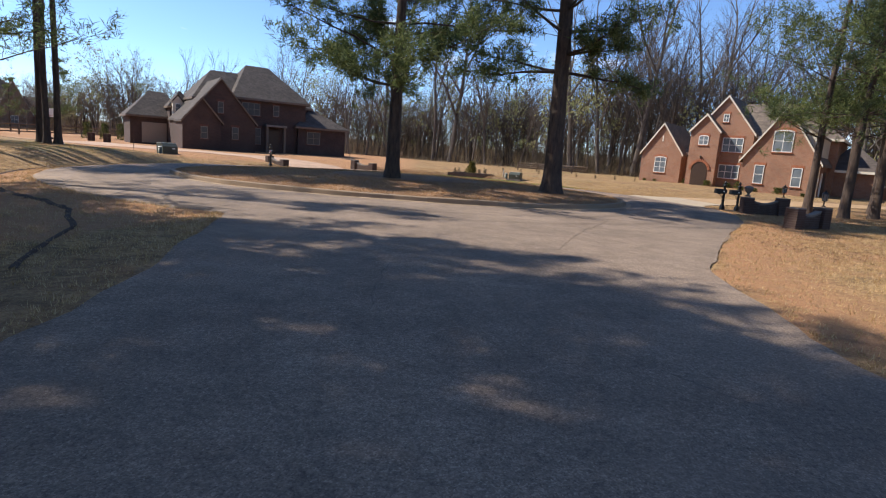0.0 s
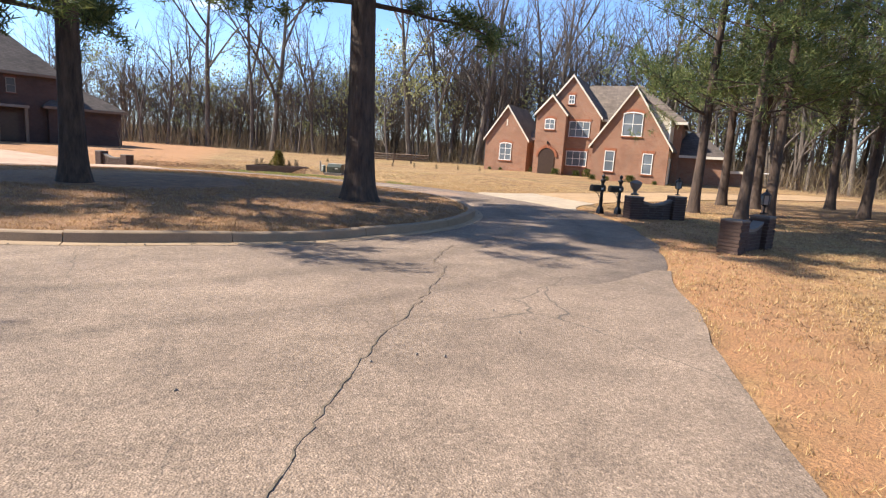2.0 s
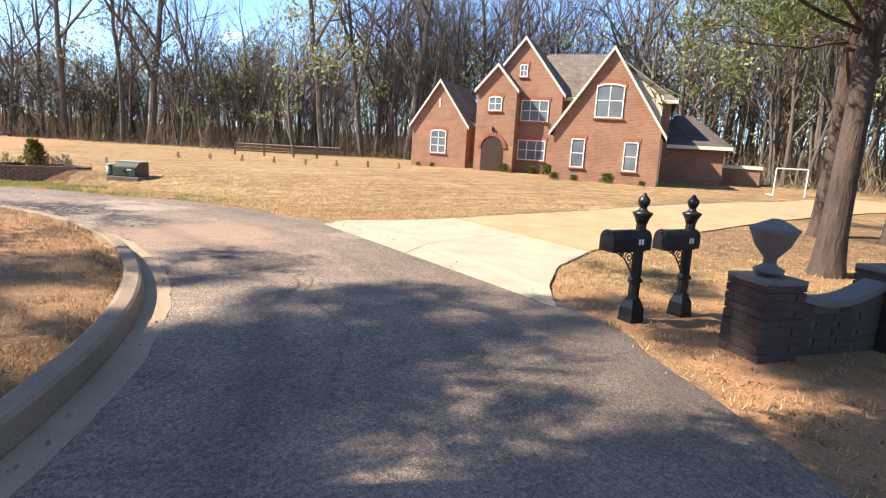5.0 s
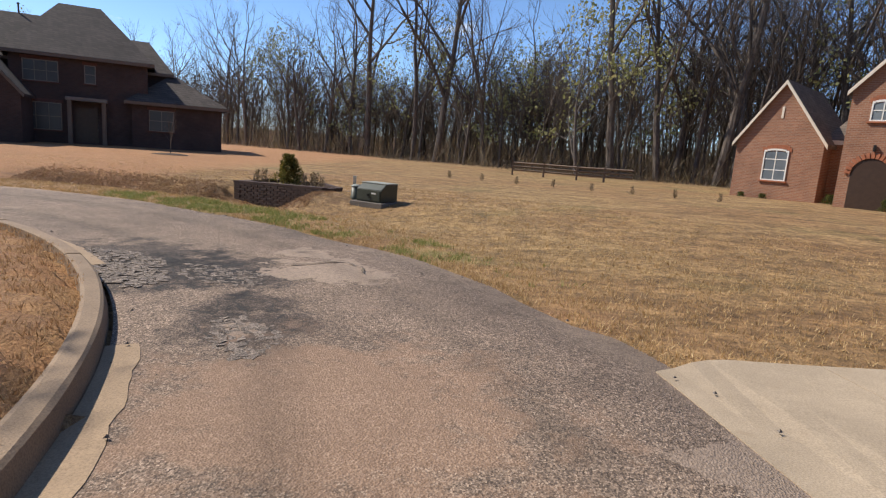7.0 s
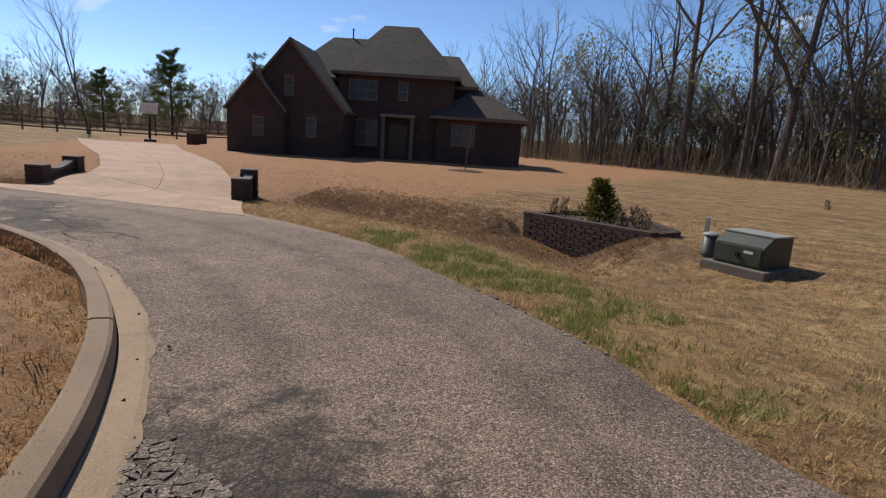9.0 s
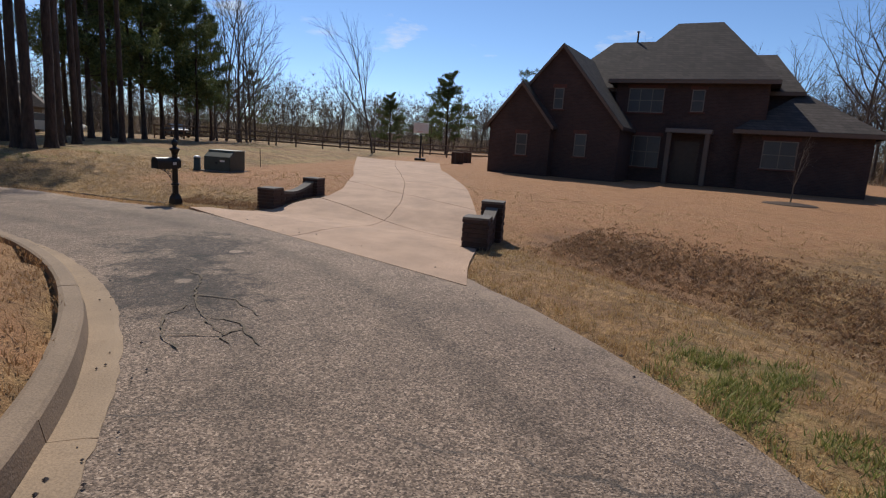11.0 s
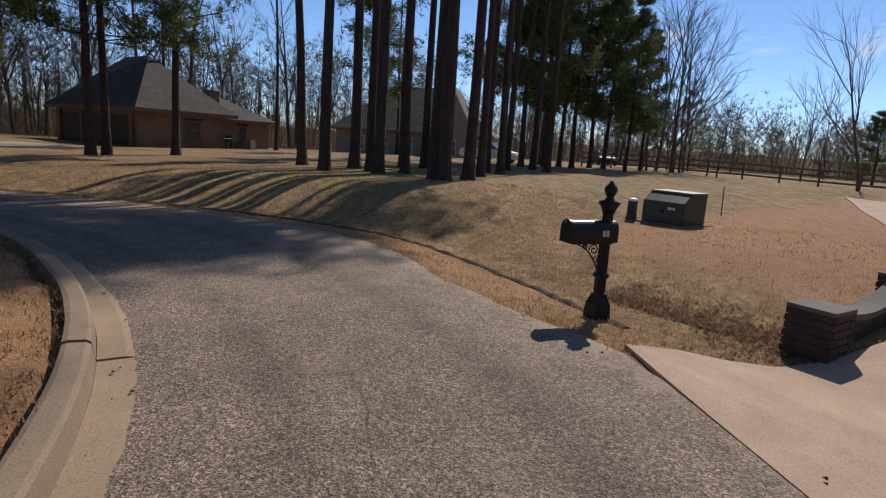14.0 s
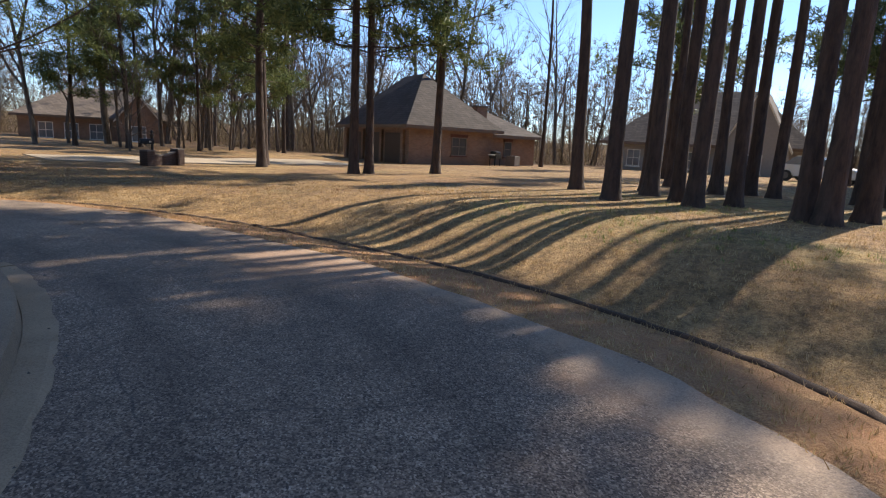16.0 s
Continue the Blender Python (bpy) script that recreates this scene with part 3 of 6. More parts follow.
def build_road():
    """Asphalt ring and entry road, one sheet with a ragged edge."""
    verts, faces = [], []
    seg = 220

    def ring(radius_fn, z):
        start = len(verts)
        for i in range(seg):
            a = 2 * math.pi * i / seg
            r = radius_fn(a)
            x, y = CX + r * math.cos(a), CY + r * math.sin(a)
            verts.append((x, y, z))
        return start

    def ragged(a):
        deg = (math.degrees(a) + 180) % 360 - 180
        return interp(RADIUS, deg) + 0.12 * noise.noise((math.cos(a) * 9, math.sin(a) * 9, 0)) + 0.05 * noise.noise((math.cos(a) * 40, math.sin(a) * 40, 5))
    rings = [ring(lambda a: island_r(math.degrees(a)) + 0.2, 0.0), ring(lambda a: 0.7 * island_r(math.degrees(a)) + 3.9, 0.012), ring(lambda a: 11.6, 0.01), ring(lambda a: ragged(a), -0.012), ring(lambda a: ragged(a) + 0.05, -0.08)]
    for a, b in zip(rings, rings[1:]):
        for i in range(seg):
            j = (i + 1) % seg
            faces.append((a + i, b + i, b + j, a + j))
    ob = mesh_ob("road", verts, faces, M_ASPHALT, smooth=True)
    tagged(ob, "worn reddish grey chip-seal asphalt of a turning circle", "road", kind="structure")
    verts2, faces2 = [], []
    ys = list(np.arange(-80, 0, 4.0)) + list(np.arange(0, 20.3, 0.35))
    for y in ys:
        l = road_left(y) + 0.12 * noise.noise((y * 0.7, 0, 1)) + 0.05 * noise.noise((y * 3.1, 0, 4))
        r = road_right(y) + 0.12 * noise.noise((y * 0.7, 9, 1)) + 0.05 * noise.noise((y * 3.1, 9, 4))
        # no further than the inside of the ring
        z = 0.003 if y < 19 else -0.02
        for k in (0, 0.25, 0.5, 0.75, 1):
            verts2.append((l + (r - l) * k, y, z + (0.012 if 0 < k < 1 else -0.015)))
    n = 5
    for j in range(len(ys) - 1):
        for i in range(n - 1):
            a = j * n + i
            q = [a, a + 1, a + n + 1, a + n]
            mid = sum((Vector(verts2[k]) for k in q), Vector()) / 4
            if math.hypot(mid.x - CX, mid.y - CY) > 11.8:
                faces2.append(tuple(q))
    ob2 = mesh_ob("entry_road", verts2, faces2, M_ASPHALT, smooth=True)
    tagged(ob2, "worn reddish grey asphalt of the entry road", "road", kind="structure")


build_road()


def build_kerb():
    """Kerb and gutter round the island, cast in lengths with joints."""
    top = thing("kerb", pose(0, 0, 0), "tan concrete kerb round the grass island", "kerb", kind="structure")
    count = 22
    prof_k = [(-0.02, -0.1), (-0.02, 0.155), (0.01, 0.165), (0.115, 0.158), (0.14, 0.14), (0.165, 0.0), (0.165, -0.1)]
    prof_g = [(0.168, -0.1), (0.168, 0.012), (0.34, 0.014), (0.385, 0.007), (0.40, -0.1)]
    rnd = random.Random(4)
    for k in range(count):
        for name, prof, mat in (("kerb_stone", prof_k, M_KERB), ("gutter_slab", prof_g, M_GUTTER)):
            if name == "gutter_slab" and k == 2:
                continue        # washed out over one length
            a0, a1 = 2 * math.pi * k / count + 0.0007, 2 * math.pi * (k + 1) / count - 0.0007
            verts, faces, st = [], [], 26
            dz = rnd.uniform(-0.012, 0.006)
            for s in range(st + 1):
                a = a0 + (a1 - a0) * s / st
                for i, (r, z) in enumerate(prof):
                    w = 0.008 * noise.noise((math.cos(a) * 12, math.sin(a) * 12, i * 1.7))
                    if name == "gutter_slab" and i > 2:
                        w += 0.03 * noise.noise((math.cos(a) * 26, math.sin(a) * 26, 2.2)) + 0.022 * noise.noise((math.cos(a) * 70, math.sin(a) * 70, 5.2))
                    q = island_r(math.degrees(a)) + r + w
                    verts.append((CX + q * math.cos(a), CY + q * math.sin(a), z + (dz if z > 0.01 else 0)))
            n = len(prof)
            for s in range(st):
                for i in range(n - 1):
                    faces.append((s * n + i, (s + 1) * n + i, (s + 1) * n + i + 1, s * n + i + 1))
            faces.append(tuple(range(n)))
            faces.append(tuple(range(st * n + n - 1, st * n - 1, -1)))
            mesh_ob(name, verts, faces, mat, top)


build_kerb()


def build_lawn_edge():
    """The crumbling earth lip where the west lawn meets the shoulder."""
    line = [(129, 13.6), (134, 13.8), (141, 14.1), (147, 14.4), (153, 14.6), (163, 14.4), (170, 14.2), (178, 14.0), (199, 14.1), (222, 14.2), (240, 14.3), (246, 14.7), (254, 16.3), (258, 18.1), (260, 19.0)]
    verts, faces = [], []
    n = 220
    for i in range(n + 1):
        a = 129 + (260 - 129) * i / n
        w = 0.05 * noise.noise((a * 0.6, 0, 0)) + 0.04 * noise.noise((a * 3.1, 1, 0))
        r = interp(line, a) + w
        ca, sa = math.cos(radians(a)), math.sin(radians(a))
        z = land_z(CX + r * ca, CY + r * sa)
        hgt = 0.012 + 0.035 * noise.noise((a * 1.7, 3, 0))
        for dr, dz in ((-0.06, -0.08), (-0.03, hgt * 0.5), (0.0, hgt + 0.02), (0.08, hgt + 0.01), (0.2, -0.06)):
            verts.append((CX + (r + dr) * ca, CY + (r + dr) * sa, z + dz))
    for i in range(n):
        for k in range(4):
            q = i * 5 + k
            faces.append((q, q + 5, q + 6, q + 1))
    ob = mesh_ob("lawn_edge", verts, faces, M_MULCH, smooth=True)
    tagged(ob, "dark crumbling earth lip along the lawn", "lawn edge", kind="structure")


build_lawn_edge()


def strip(name, left, right, thick, mat, parent, z=0.02):
    """A slab strip between two edge lines of equal length, laid on the land."""
    n = len(left)
    verts = []
    for (a, b) in zip(left, right):
        for t in (0, 1 / 3, 2 / 3, 1):
            x, y = a[0] + (b[0] - a[0]) * t, a[1] + (b[1] - a[1]) * t
            h = land_z(x, y)
            verts.append((x, y, (max(h, -0.03) if off_road(x, y) < 0.8 else h) + z))
    top = len(verts)
    verts += [(x, y, h - thick) for x, y, h in verts]
    faces = []
    for j in range(n - 1):
        for i in range(3):
            q = (j * 4 + i, j * 4 + i + 1, j * 4 + 5 + i, j * 4 + 4 + i)
            faces.append(q)
        for i in (0, 3):
            faces.append((j * 4 + i, (j + 1) * 4 + i, (j + 1) * 4 + i + top, j * 4 + i + top))
    for j in (0, n - 1):
        for i in range(3):
            faces.append((j * 4 + i, j * 4 + i + 1, j * 4 + i + 1 + top, j * 4 + i + top))
    return mesh_ob(name, verts, faces, mat, parent)


def resample(pts, step):
    out = []
    for a, b in zip(pts, pts[1:]):
        n = max(1, int(math.dist(a, b) / step))
        out += [(a[0] + (b[0] - a[0]) * i / n, a[1] + (b[1] - a[1]) * i / n) for i in range(n)]
    return out + [pts[-1]]


def driveway(name, label, left, right, mat, joint, count):
    """A driveway of concrete slabs between two edges, with saw joints across and one along."""
    top = thing(name, pose(0, 0, 0), label, "driveway", kind="structure")

    def along(line, t):
        segs = [math.dist(a, b) for a, b in zip(line, line[1:])]
        want = t * sum(segs)
        for (a, b), s in zip(zip(line, line[1:]), segs):
            if want <= s or b is line[-1]:
                k = min(1.0, want / s)
                return (a[0] + (b[0] - a[0]) * k, a[1] + (b[1] - a[1]) * k)
            want -= s
    for k in range(count):
        for h0, h1 in ((0, 0.5), (0.5, 1.0)):
            ls, rs = [], []
            for s in range(9):
                t = (k + 0.004 + (0.992) * s / 8) / count
                a, b = along(left, t), along(right, t)
                e0, e1 = h0 + (0.0016 if h0 else 0), h1 - (0.0016 if h1 < 1 else 0)
                ls.append((a[0] + (b[0] - a[0]) * e0, a[1] + (b[1] - a[1]) * e0))
                rs.append((a[0] + (b[0] - a[0]) * e1, a[1] + (b[1] - a[1]) * e1))
            strip("slab", ls, rs, 0.1, mat, top, z=joint)


driveway("driveway", "pinkish tan broom-finished concrete driveway between brick pillars", *DRIVES["driveway"], M_DRIVE, 0.03, 9)
driveway("concrete_apron", "pale sandy concrete driveway apron", *DRIVES["concrete_apron"], M_APRON, 0.03, 2)
driveway("tan_driveway", "smooth tan concrete driveway to the brick house", *DRIVES["tan_driveway"], M_SANDDRIVE, 0.03, 3)
driveway("sandy_driveway", "sunlit tan driveway between low brick walls", *DRIVES["sandy_driveway"], M_APRON, 0.03, 4)


def road_crack(pts, width, seed):
    """A wandering open crack in the asphalt."""
    rnd = random.Random(seed)
    line = []
    for a, b in zip(pts, pts[1:]):
        n = max(2, int(math.dist(a, b) / 0.09))
        for i in range(n):
            k = i / n
            line.append((a[0] + (b[0] - a[0]) * k + rnd.gauss(0, 0.018), a[1] + (b[1] - a[1]) * k + rnd.gauss(0, 0.018)))
    line.append(pts[-1])
    verts, faces = [], []
    for i, (x, y) in enumerate(line):
        p, q = line[max(0, i - 1)], line[min(len(line) - 1, i + 1)]
        v = Vector((q[0] - p[0], q[1] - p[1])).normalized()
        w = width * rnd.uniform(0.3, 1.0) * (1 if 0 < i < len(line) - 1 else 0.1)
        z = 0.022
        verts += [(x - v.y * w, y + v.x * w, z), (x + v.y * w, y - v.x * w, z)]
        if i:
            b = 2 * i
            faces.append((b - 2, b - 1, b + 1, b))
    ob = mesh_ob("road_crack", verts, faces, M_CRACK)
    tagged(ob, "dark weedy crack wandering across the asphalt", "crack", kind="structure")


road_crack([(5.9, 19.0), (5.6, 18.5), (5.2, 17.65), (5.25, 17.25), (5.05, 16.7), (4.5, 15.5), (3.75, 14.1), (3.25, 12.9), (2.75, 11.5), (2.5, 11.0)], 0.009, 1)
road_crack([(6.95, 34.0), (7.15, 34.25), (7.4, 34.5), (7.5, 34.55)], 0.025, 4)
road_crack([(7.55, 34.55), (7.75, 34.35), (7.9, 34.0)], 0.02, 5)
road_crack([(6.7, 34.85), (7.0, 35.0)], 0.02, 6)
road_crack([(9.6, 24.6), (9.9, 25.6), (9.7, 26.8), (9.95, 27.9)], 0.01, 7)
road_crack([(9.3, 26.4), (9.7, 27.2), (9.6, 28.0)], 0.009, 8)
for i, pts in enumerate(([(-3.4, 36.2), (-2.8, 36.3), (-2.0, 36.15), (-1.3, 36.2), (-0.7, 36.3)], [(-1.9, 36.15), (-1.6, 35.9), (-1.1, 35.85), (-0.7, 35.95)], [(-1.5, 36.2), (-1.2, 36.45), (-0.6, 36.5)],
                         [(-2.2, 36.15), (-1.9, 36.5), (-1.3, 36.65)], [(-1.1, 35.85), (-0.95, 36.25), (-1.05, 36.5)])):
    road_crack(pts, 0.013, 20 + i)


def broken_edge(a0, a1, name, label, seed, out=0.02, wide=0.12):
    """Dark crumbled lumps of asphalt along the road's rim between two bearings."""
    rnd = random.Random(seed)
    t = thing(name, pose(0, 0, 0), label, "broken asphalt", kind="structure")
    n = int((a1 - a0) * 9)
    for i in range(n):
        a = a0 + (a1 - a0) * (i + rnd.uniform(0.0, 1.0)) / n
        if noise.noise((a * 1.7, 0, 5)) < rnd.uniform(-0.15, 0.35):
            continue
        r = interp(RADIUS, a) + out + 0.06 * noise.noise((a * 0.7, 0, 1)) + rnd.gauss(0, 0.035)
        w, l, h = rnd.uniform(0.3, 1.0) * wide, rnd.uniform(0.02, 0.11), rnd.uniform(-0.012, 0.01)
        lump(t, "asphalt_lump", CX + r * math.cos(radians(a)), CY + r * math.sin(radians(a)), -0.012, w, l, h, a + rnd.gauss(0, 40), rnd)


def lump(parent, name, x, y, z, w, l, h, turn, rnd):
    """A flat broken piece with an uneven rim."""
    n = rnd.choice((5, 6, 7))
    ring = []
    for k in range(n):
        a = 2 * math.pi * (k + rnd.uniform(-0.25, 0.25)) / n
        q = rnd.uniform(0.75, 1.1)
        ring.append((0.5 * w * q * math.cos(a), 0.5 * l * q * math.sin(a)))
    verts = [(u, v, -0.03) for u, v in ring] + [(u * 0.8, v * 0.8, h * rnd.uniform(0.7, 1.1)) for u, v in ring]
    faces = [tuple(range(n, 2 * n))] + [(k, (k + 1) % n, n + (k + 1) % n, n + k) for k in range(n)]
    ob = mesh_ob(name, verts, faces, M_TAR, parent)
    ob.matrix_basis = pose(x, y, z, 0, 0, turn)
    return ob


def crumble(cx, cy, rx, ry, turn, seed, size, label):
    """A patch of alligator-cracked asphalt: ragged plates with open cracks between them."""
    rnd = random.Random(seed)
    t = thing("broken_asphalt", pose(cx, cy, 0, 0, 0, turn), label, "broken asphalt", kind="structure")
    nx, ny = int(rx / size), int(ry / size)
    node = {(i, j): (size * (i + (0.5 if j % 2 else 0) + rnd.uniform(-0.46, 0.46)), size * (j + rnd.uniform(-0.46, 0.46))) for i in range(-nx, nx + 2) for j in range(-ny, ny + 2)}
    for i in range(-nx, nx + 1):
        for j in range(-ny, ny + 1):
            q = [node[i, j], node[i + 1, j], node[i + 1, j + 1], node[i, j + 1]]
            mx, my = sum(p[0] for p in q) / 4, sum(p[1] for p in q) / 4
            x, y = cx + mx * math.cos(radians(turn)) - my * math.sin(radians(turn)), cy + mx * math.sin(radians(turn)) + my * math.cos(radians(turn))
            edge = math.hypot(mx / rx, my / ry) + 0.35 * noise.noise((x * 2.2, y * 2.2, 0))
            if edge > 0.85 or island_gap(x, y) < 0.2 or rnd.random() < 0.1 + 0.5 * max(0.0, noise.noise((x * 3.1, y * 3.1, 4.0))):
                continue
            ring = []
            for k in range(4):
                p, r = q[k], q[(k + 1) % 4]
                for f in (0.0, 0.5):
                    ring.append((p[0] + (r[0] - p[0]) * f - mx + rnd.gauss(0, 0.006), p[1] + (r[1] - p[1]) * f - my + rnd.gauss(0, 0.006)))
            h, n = rnd.uniform(-0.004, 0.003), len(ring)
            tip = rnd.gauss(0, 0.03), rnd.gauss(0, 0.03)
            wear = rnd.uniform(0.9, 0.975)
            verts = [(u * 0.99, v * 0.99, -0.03) for u, v in ring] + [(u * wear, v * wear, h + tip[0] * u + tip[1] * v) for u, v in ring]
            faces = [tuple(range(n, 2 * n))] + [(k, (k + 1) % n, n + (k + 1) % n, n + k) for k in range(n)]
            ob = mesh_ob("asphalt_piece", verts, faces, M_TAR, t)
            ob.matrix_basis = pose(mx, my, 0.013)


def tar_material():
    m = Mat("broken_tarry_asphalt", 0.88)
    c = m.ramp(m.voronoi(95.0, out="Color"), [(0.0, (0.055, 0.043, 0.035)), (0.6, (0.19, 0.148, 0.118)), (1.0, (0.44, 0.35, 0.275))])
    c = m.mix(1.0, c, m.ramp(m.random(), [(0.0, 0.75), (1.0, 1.2)]), "MULTIPLY")
    m.color(c)
    m.bump(m.voronoi(80.0), 0.6, 0.009)
    return m.m


M_TAR = tar_material()
broken_edge(57, 68, "broken_road_edge", "dark crumbling asphalt rim of the road beside green grass", 7)
crumble(5.35, 33.3, 1.25, 0.5, -42, 3, 0.06, "black crumbling alligator-cracked asphalt beside the gutter")
crumble(6.45, 33.35, 0.75, 0.4, -15, 4, 0.06, "dark alligator-cracked asphalt across the lane")
crumble(7.6, 31.6, 0.55, 0.32, -50, 5, 0.065, "dark crumbling asphalt round a pothole")


# ---- houses ----
def prism(bm, pts, y0, y1):
    """A solid with the outline pts (x, z) between two depths."""
    a = [bm.verts.new((x, y0, z)) for x, z in pts]
    b = [bm.verts.new((x, y1, z)) for x, z in pts]
    bm.faces.new(a)
    bm.faces.new(list(reversed(b)))
    n = len(pts)
    for i in range(n):
        bm.faces.new((a[i], b[i], b[(i + 1) % n], a[(i + 1) % n]))
    bmesh.ops.recalc_face_normals(bm, faces=bm.faces[:])


def gable_block(house, x0, x1, y0, y1, zb, ze, za, wall, roof, over=0.3, axis="y", xa=None, trim=True, label="", board=None):
    """Walls under a gable roof whose ridge runs along y (or x); the roof lies on top as two thick planes."""
    xa = (x0 + x1) / 2 if xa is None else xa

    def put(name, bm, mat, lab=""):
        if axis == "x":
            bmesh.ops.transform(bm, matrix=Matrix(((0, 1, 0, 0), (1, 0, 0, 0), (0, 0, 1, 0), (0, 0, 0, 1))), verts=bm.verts[:])
            bmesh.ops.reverse_faces(bm, faces=bm.faces[:])
        return part(name, bm, mat, house, lab)
    bm = bmesh.new()
    prism(bm, [(x0, zb), (x1, zb), (x1, ze), (xa, za), (x0, ze)], y0, y1)
    put("wall", bm, wall, label)
    for xe in (x0, x1):
        sx = 1 if xe > xa else -1
        slope = (za - ze) / abs(xe - xa)
        xo, zo = xe + sx * over * 0.6, ze - slope * over * 0.6
        t = 0.14
        bm = bmesh.new()
        prism(bm, [(xa, za + 0.004), (xo, zo + 0.004), (xo, zo + t * 1.3), (xa, za + t * 1.3)], y0 - 0.12, y1 + 0.12)
        put("roof", bm, roof)
        if trim:
            bm = bmesh.new()
            prism(bm, [(xa, za - 0.05), (xo, zo - 0.05), (xo, zo + t), (xa, za + t)], y0 - 0.2, y0 - 0.122)
            put("rake_board", bm, board or M_TRIM)


def hip_block(house, x0, x1, y0, y1, zb, ze, zr, rx0, rx1, ry0, ry1, wall, roof, over=0.35):
    """Walls under a hip roof with its ridge from (rx0, ry0) to (rx1, ry1)."""
    box_part("wall", x0, x1, y0, y1, zb, ze, wall, house)
    a = [(x0 - over, y0 - over, ze), (x1 + over, y0 - over, ze), (x1 + over, y1 + over, ze), (x0 - over, y1 + over, ze)]
    lo = [(x, y, z - 0.02) for x, y, z in a]
    hi = [(x, y, z + 0.12) for x, y, z in a]
    r = [(rx0, ry0, zr), (rx1, ry1, zr)]
    verts = lo + hi + r
    faces = [(3, 2, 1, 0)] + [(i, (i + 1) % 4, (i + 1) % 4 + 4, i + 4) for i in range(4)]
    faces += [(4, 5, 9, 8), (5, 6, 9), (6, 7, 8, 9), (7, 4, 8)]
    mesh_ob("roof", verts, faces, roof, house)
    bm = bmesh.new()
    o = over + 0.04
    for bx in ((x0 - o, x1 + o, y0 - o, y0 - o + 0.03), (x0 - o, x1 + o, y1 + o - 0.03, y1 + o), (x0 - o, x0 - o + 0.03, y0 - o + 0.032, y1 + o - 0.032), (x1 + o - 0.03, x1 + o, y0 - o + 0.032, y1 + o - 0.032)):
        add_box(bm, *bx, ze - 0.1, ze + 0.1)
    part("fascia", bm, M_TRIM if wall is M_BRICK_RED else M_DARKTRIM, house)


M_DARKTRIM = plain("brown_trim_paint", (0.16, 0.115, 0.085), 0.6, vary=0.1)


def window(house, x0, x1, z0, z1, y, cols=2, rows=2, arch=0.0, side=None, frame=None, lintel=None):
    """A window in a wall that faces -y: frame, sill, panes and bars. side: +1 or -1 turns it onto a wall that faces +x or -x, y then being that wall's x."""
    frame = frame or M_WHITE

    def put(name, bm, mat, parent, lab=""):
        if side:
            rot = Matrix.Rotation(radians(90 * side), 4, "Z")
            bmesh.ops.transform(bm, matrix=rot, verts=bm.verts[:])
        return part(name, bm, mat, parent, lab)
    xc, hw = (x0 + x1) / 2, (x1 - x0) / 2

    def top(x):
        return z1 + arch * math.sqrt(max(0.0, 1 - ((x - xc) / hw) ** 2)) - (arch if arch else 0)
    bm = bmesh.new()
    f = 0.055
    add_box(bm, x0, x0 + f, y - 0.05, y + 0.06, z0 + 0.002, z1 - arch)
    add_box(bm, x1 - f, x1, y - 0.05, y + 0.06, z0 + 0.002, z1 - arch)
    add_box(bm, x0 + f, x1 - f, y - 0.05, y + 0.06, z0 + 0.002, z0 + f)
    n = 8 if arch else 1
    for i in range(n):
        xa, xb = x0 + f * (not arch) + (x1 - x0 - 2 * f * (not arch)) * i / n, x0 + f * (not arch) + (x1 - x0 - 2 * f * (not arch)) * (i + 1) / n
        zt = min(top((xa + xb) / 2), z1)
        add_box(bm, xa, xb, y - 0.05, y + 0.06, zt - f - (0.03 if arch else 0), zt)
    fr = put("window_frame", bm, frame, house)
    bm = bmesh.new()
    for c in range(1, cols):
        x = x0 + (x1 - x0) * c / cols
        add_box(bm, x - 0.022, x + 0.022, y - 0.035, y + 0.02, z0 + f, top(x) - f)
    for r in range(1, rows):
        z = z0 + (z1 - z0) * r / rows
        add_box(bm, x0 + f, x1 - f, y - 0.033, y + 0.018, z - 0.022, z + 0.022)
    put("glazing_bar", bm, frame, fr)
    for c in range(cols):
        bm = bmesh.new()
        xa, xb = x0 + (x1 - x0) * c / cols, x0 + (x1 - x0) * (c + 1) / cols
        add_box(bm, max(xa, x0 + 0.03), min(xb, x1 - 0.03) - 0.003, y - 0.02, y - 0.012, z0 + 0.03, z1 - 0.03 - arch * (0.75 if c in (0, cols - 1) else 0.3))
        put("pane", bm, M_GLASS_SHADED if frame is M_DARKFRAME else M_GLASS, fr)
    bm = bmesh.new()
    add_box(bm, x0 - 0.08, x1 + 0.08, y - 0.09, y + 0.05, z0 - 0.07, z0, 0.006)
    put("window_sill", bm, frame if lintel is None else lintel, fr)
    if lintel:
        bm = bmesh.new()
        k = max(4, int((x1 - x0 + 0.2) / 0.09))
        for i in range(k):
            x = x0 - 0.1 + (x1 - x0 + 0.2) * i / k
            zt = top(min(max(x, x0), x1)) if arch else z1
            add_box(bm, x + 0.006, x + (x1 - x0 + 0.2) / k - 0.006, y - 0.03, y + 0.05, zt + 0.005, zt + 0.2)
        put("lintel", bm, lintel, fr)


M_LINTEL_RED = plain("soldier_brick_red", (0.36, 0.13, 0.065), 0.9, vary=0.3)
M_LINTEL_DARK = plain("soldier_brick_dark", (0.14, 0.06, 0.045), 0.9, vary=0.3)


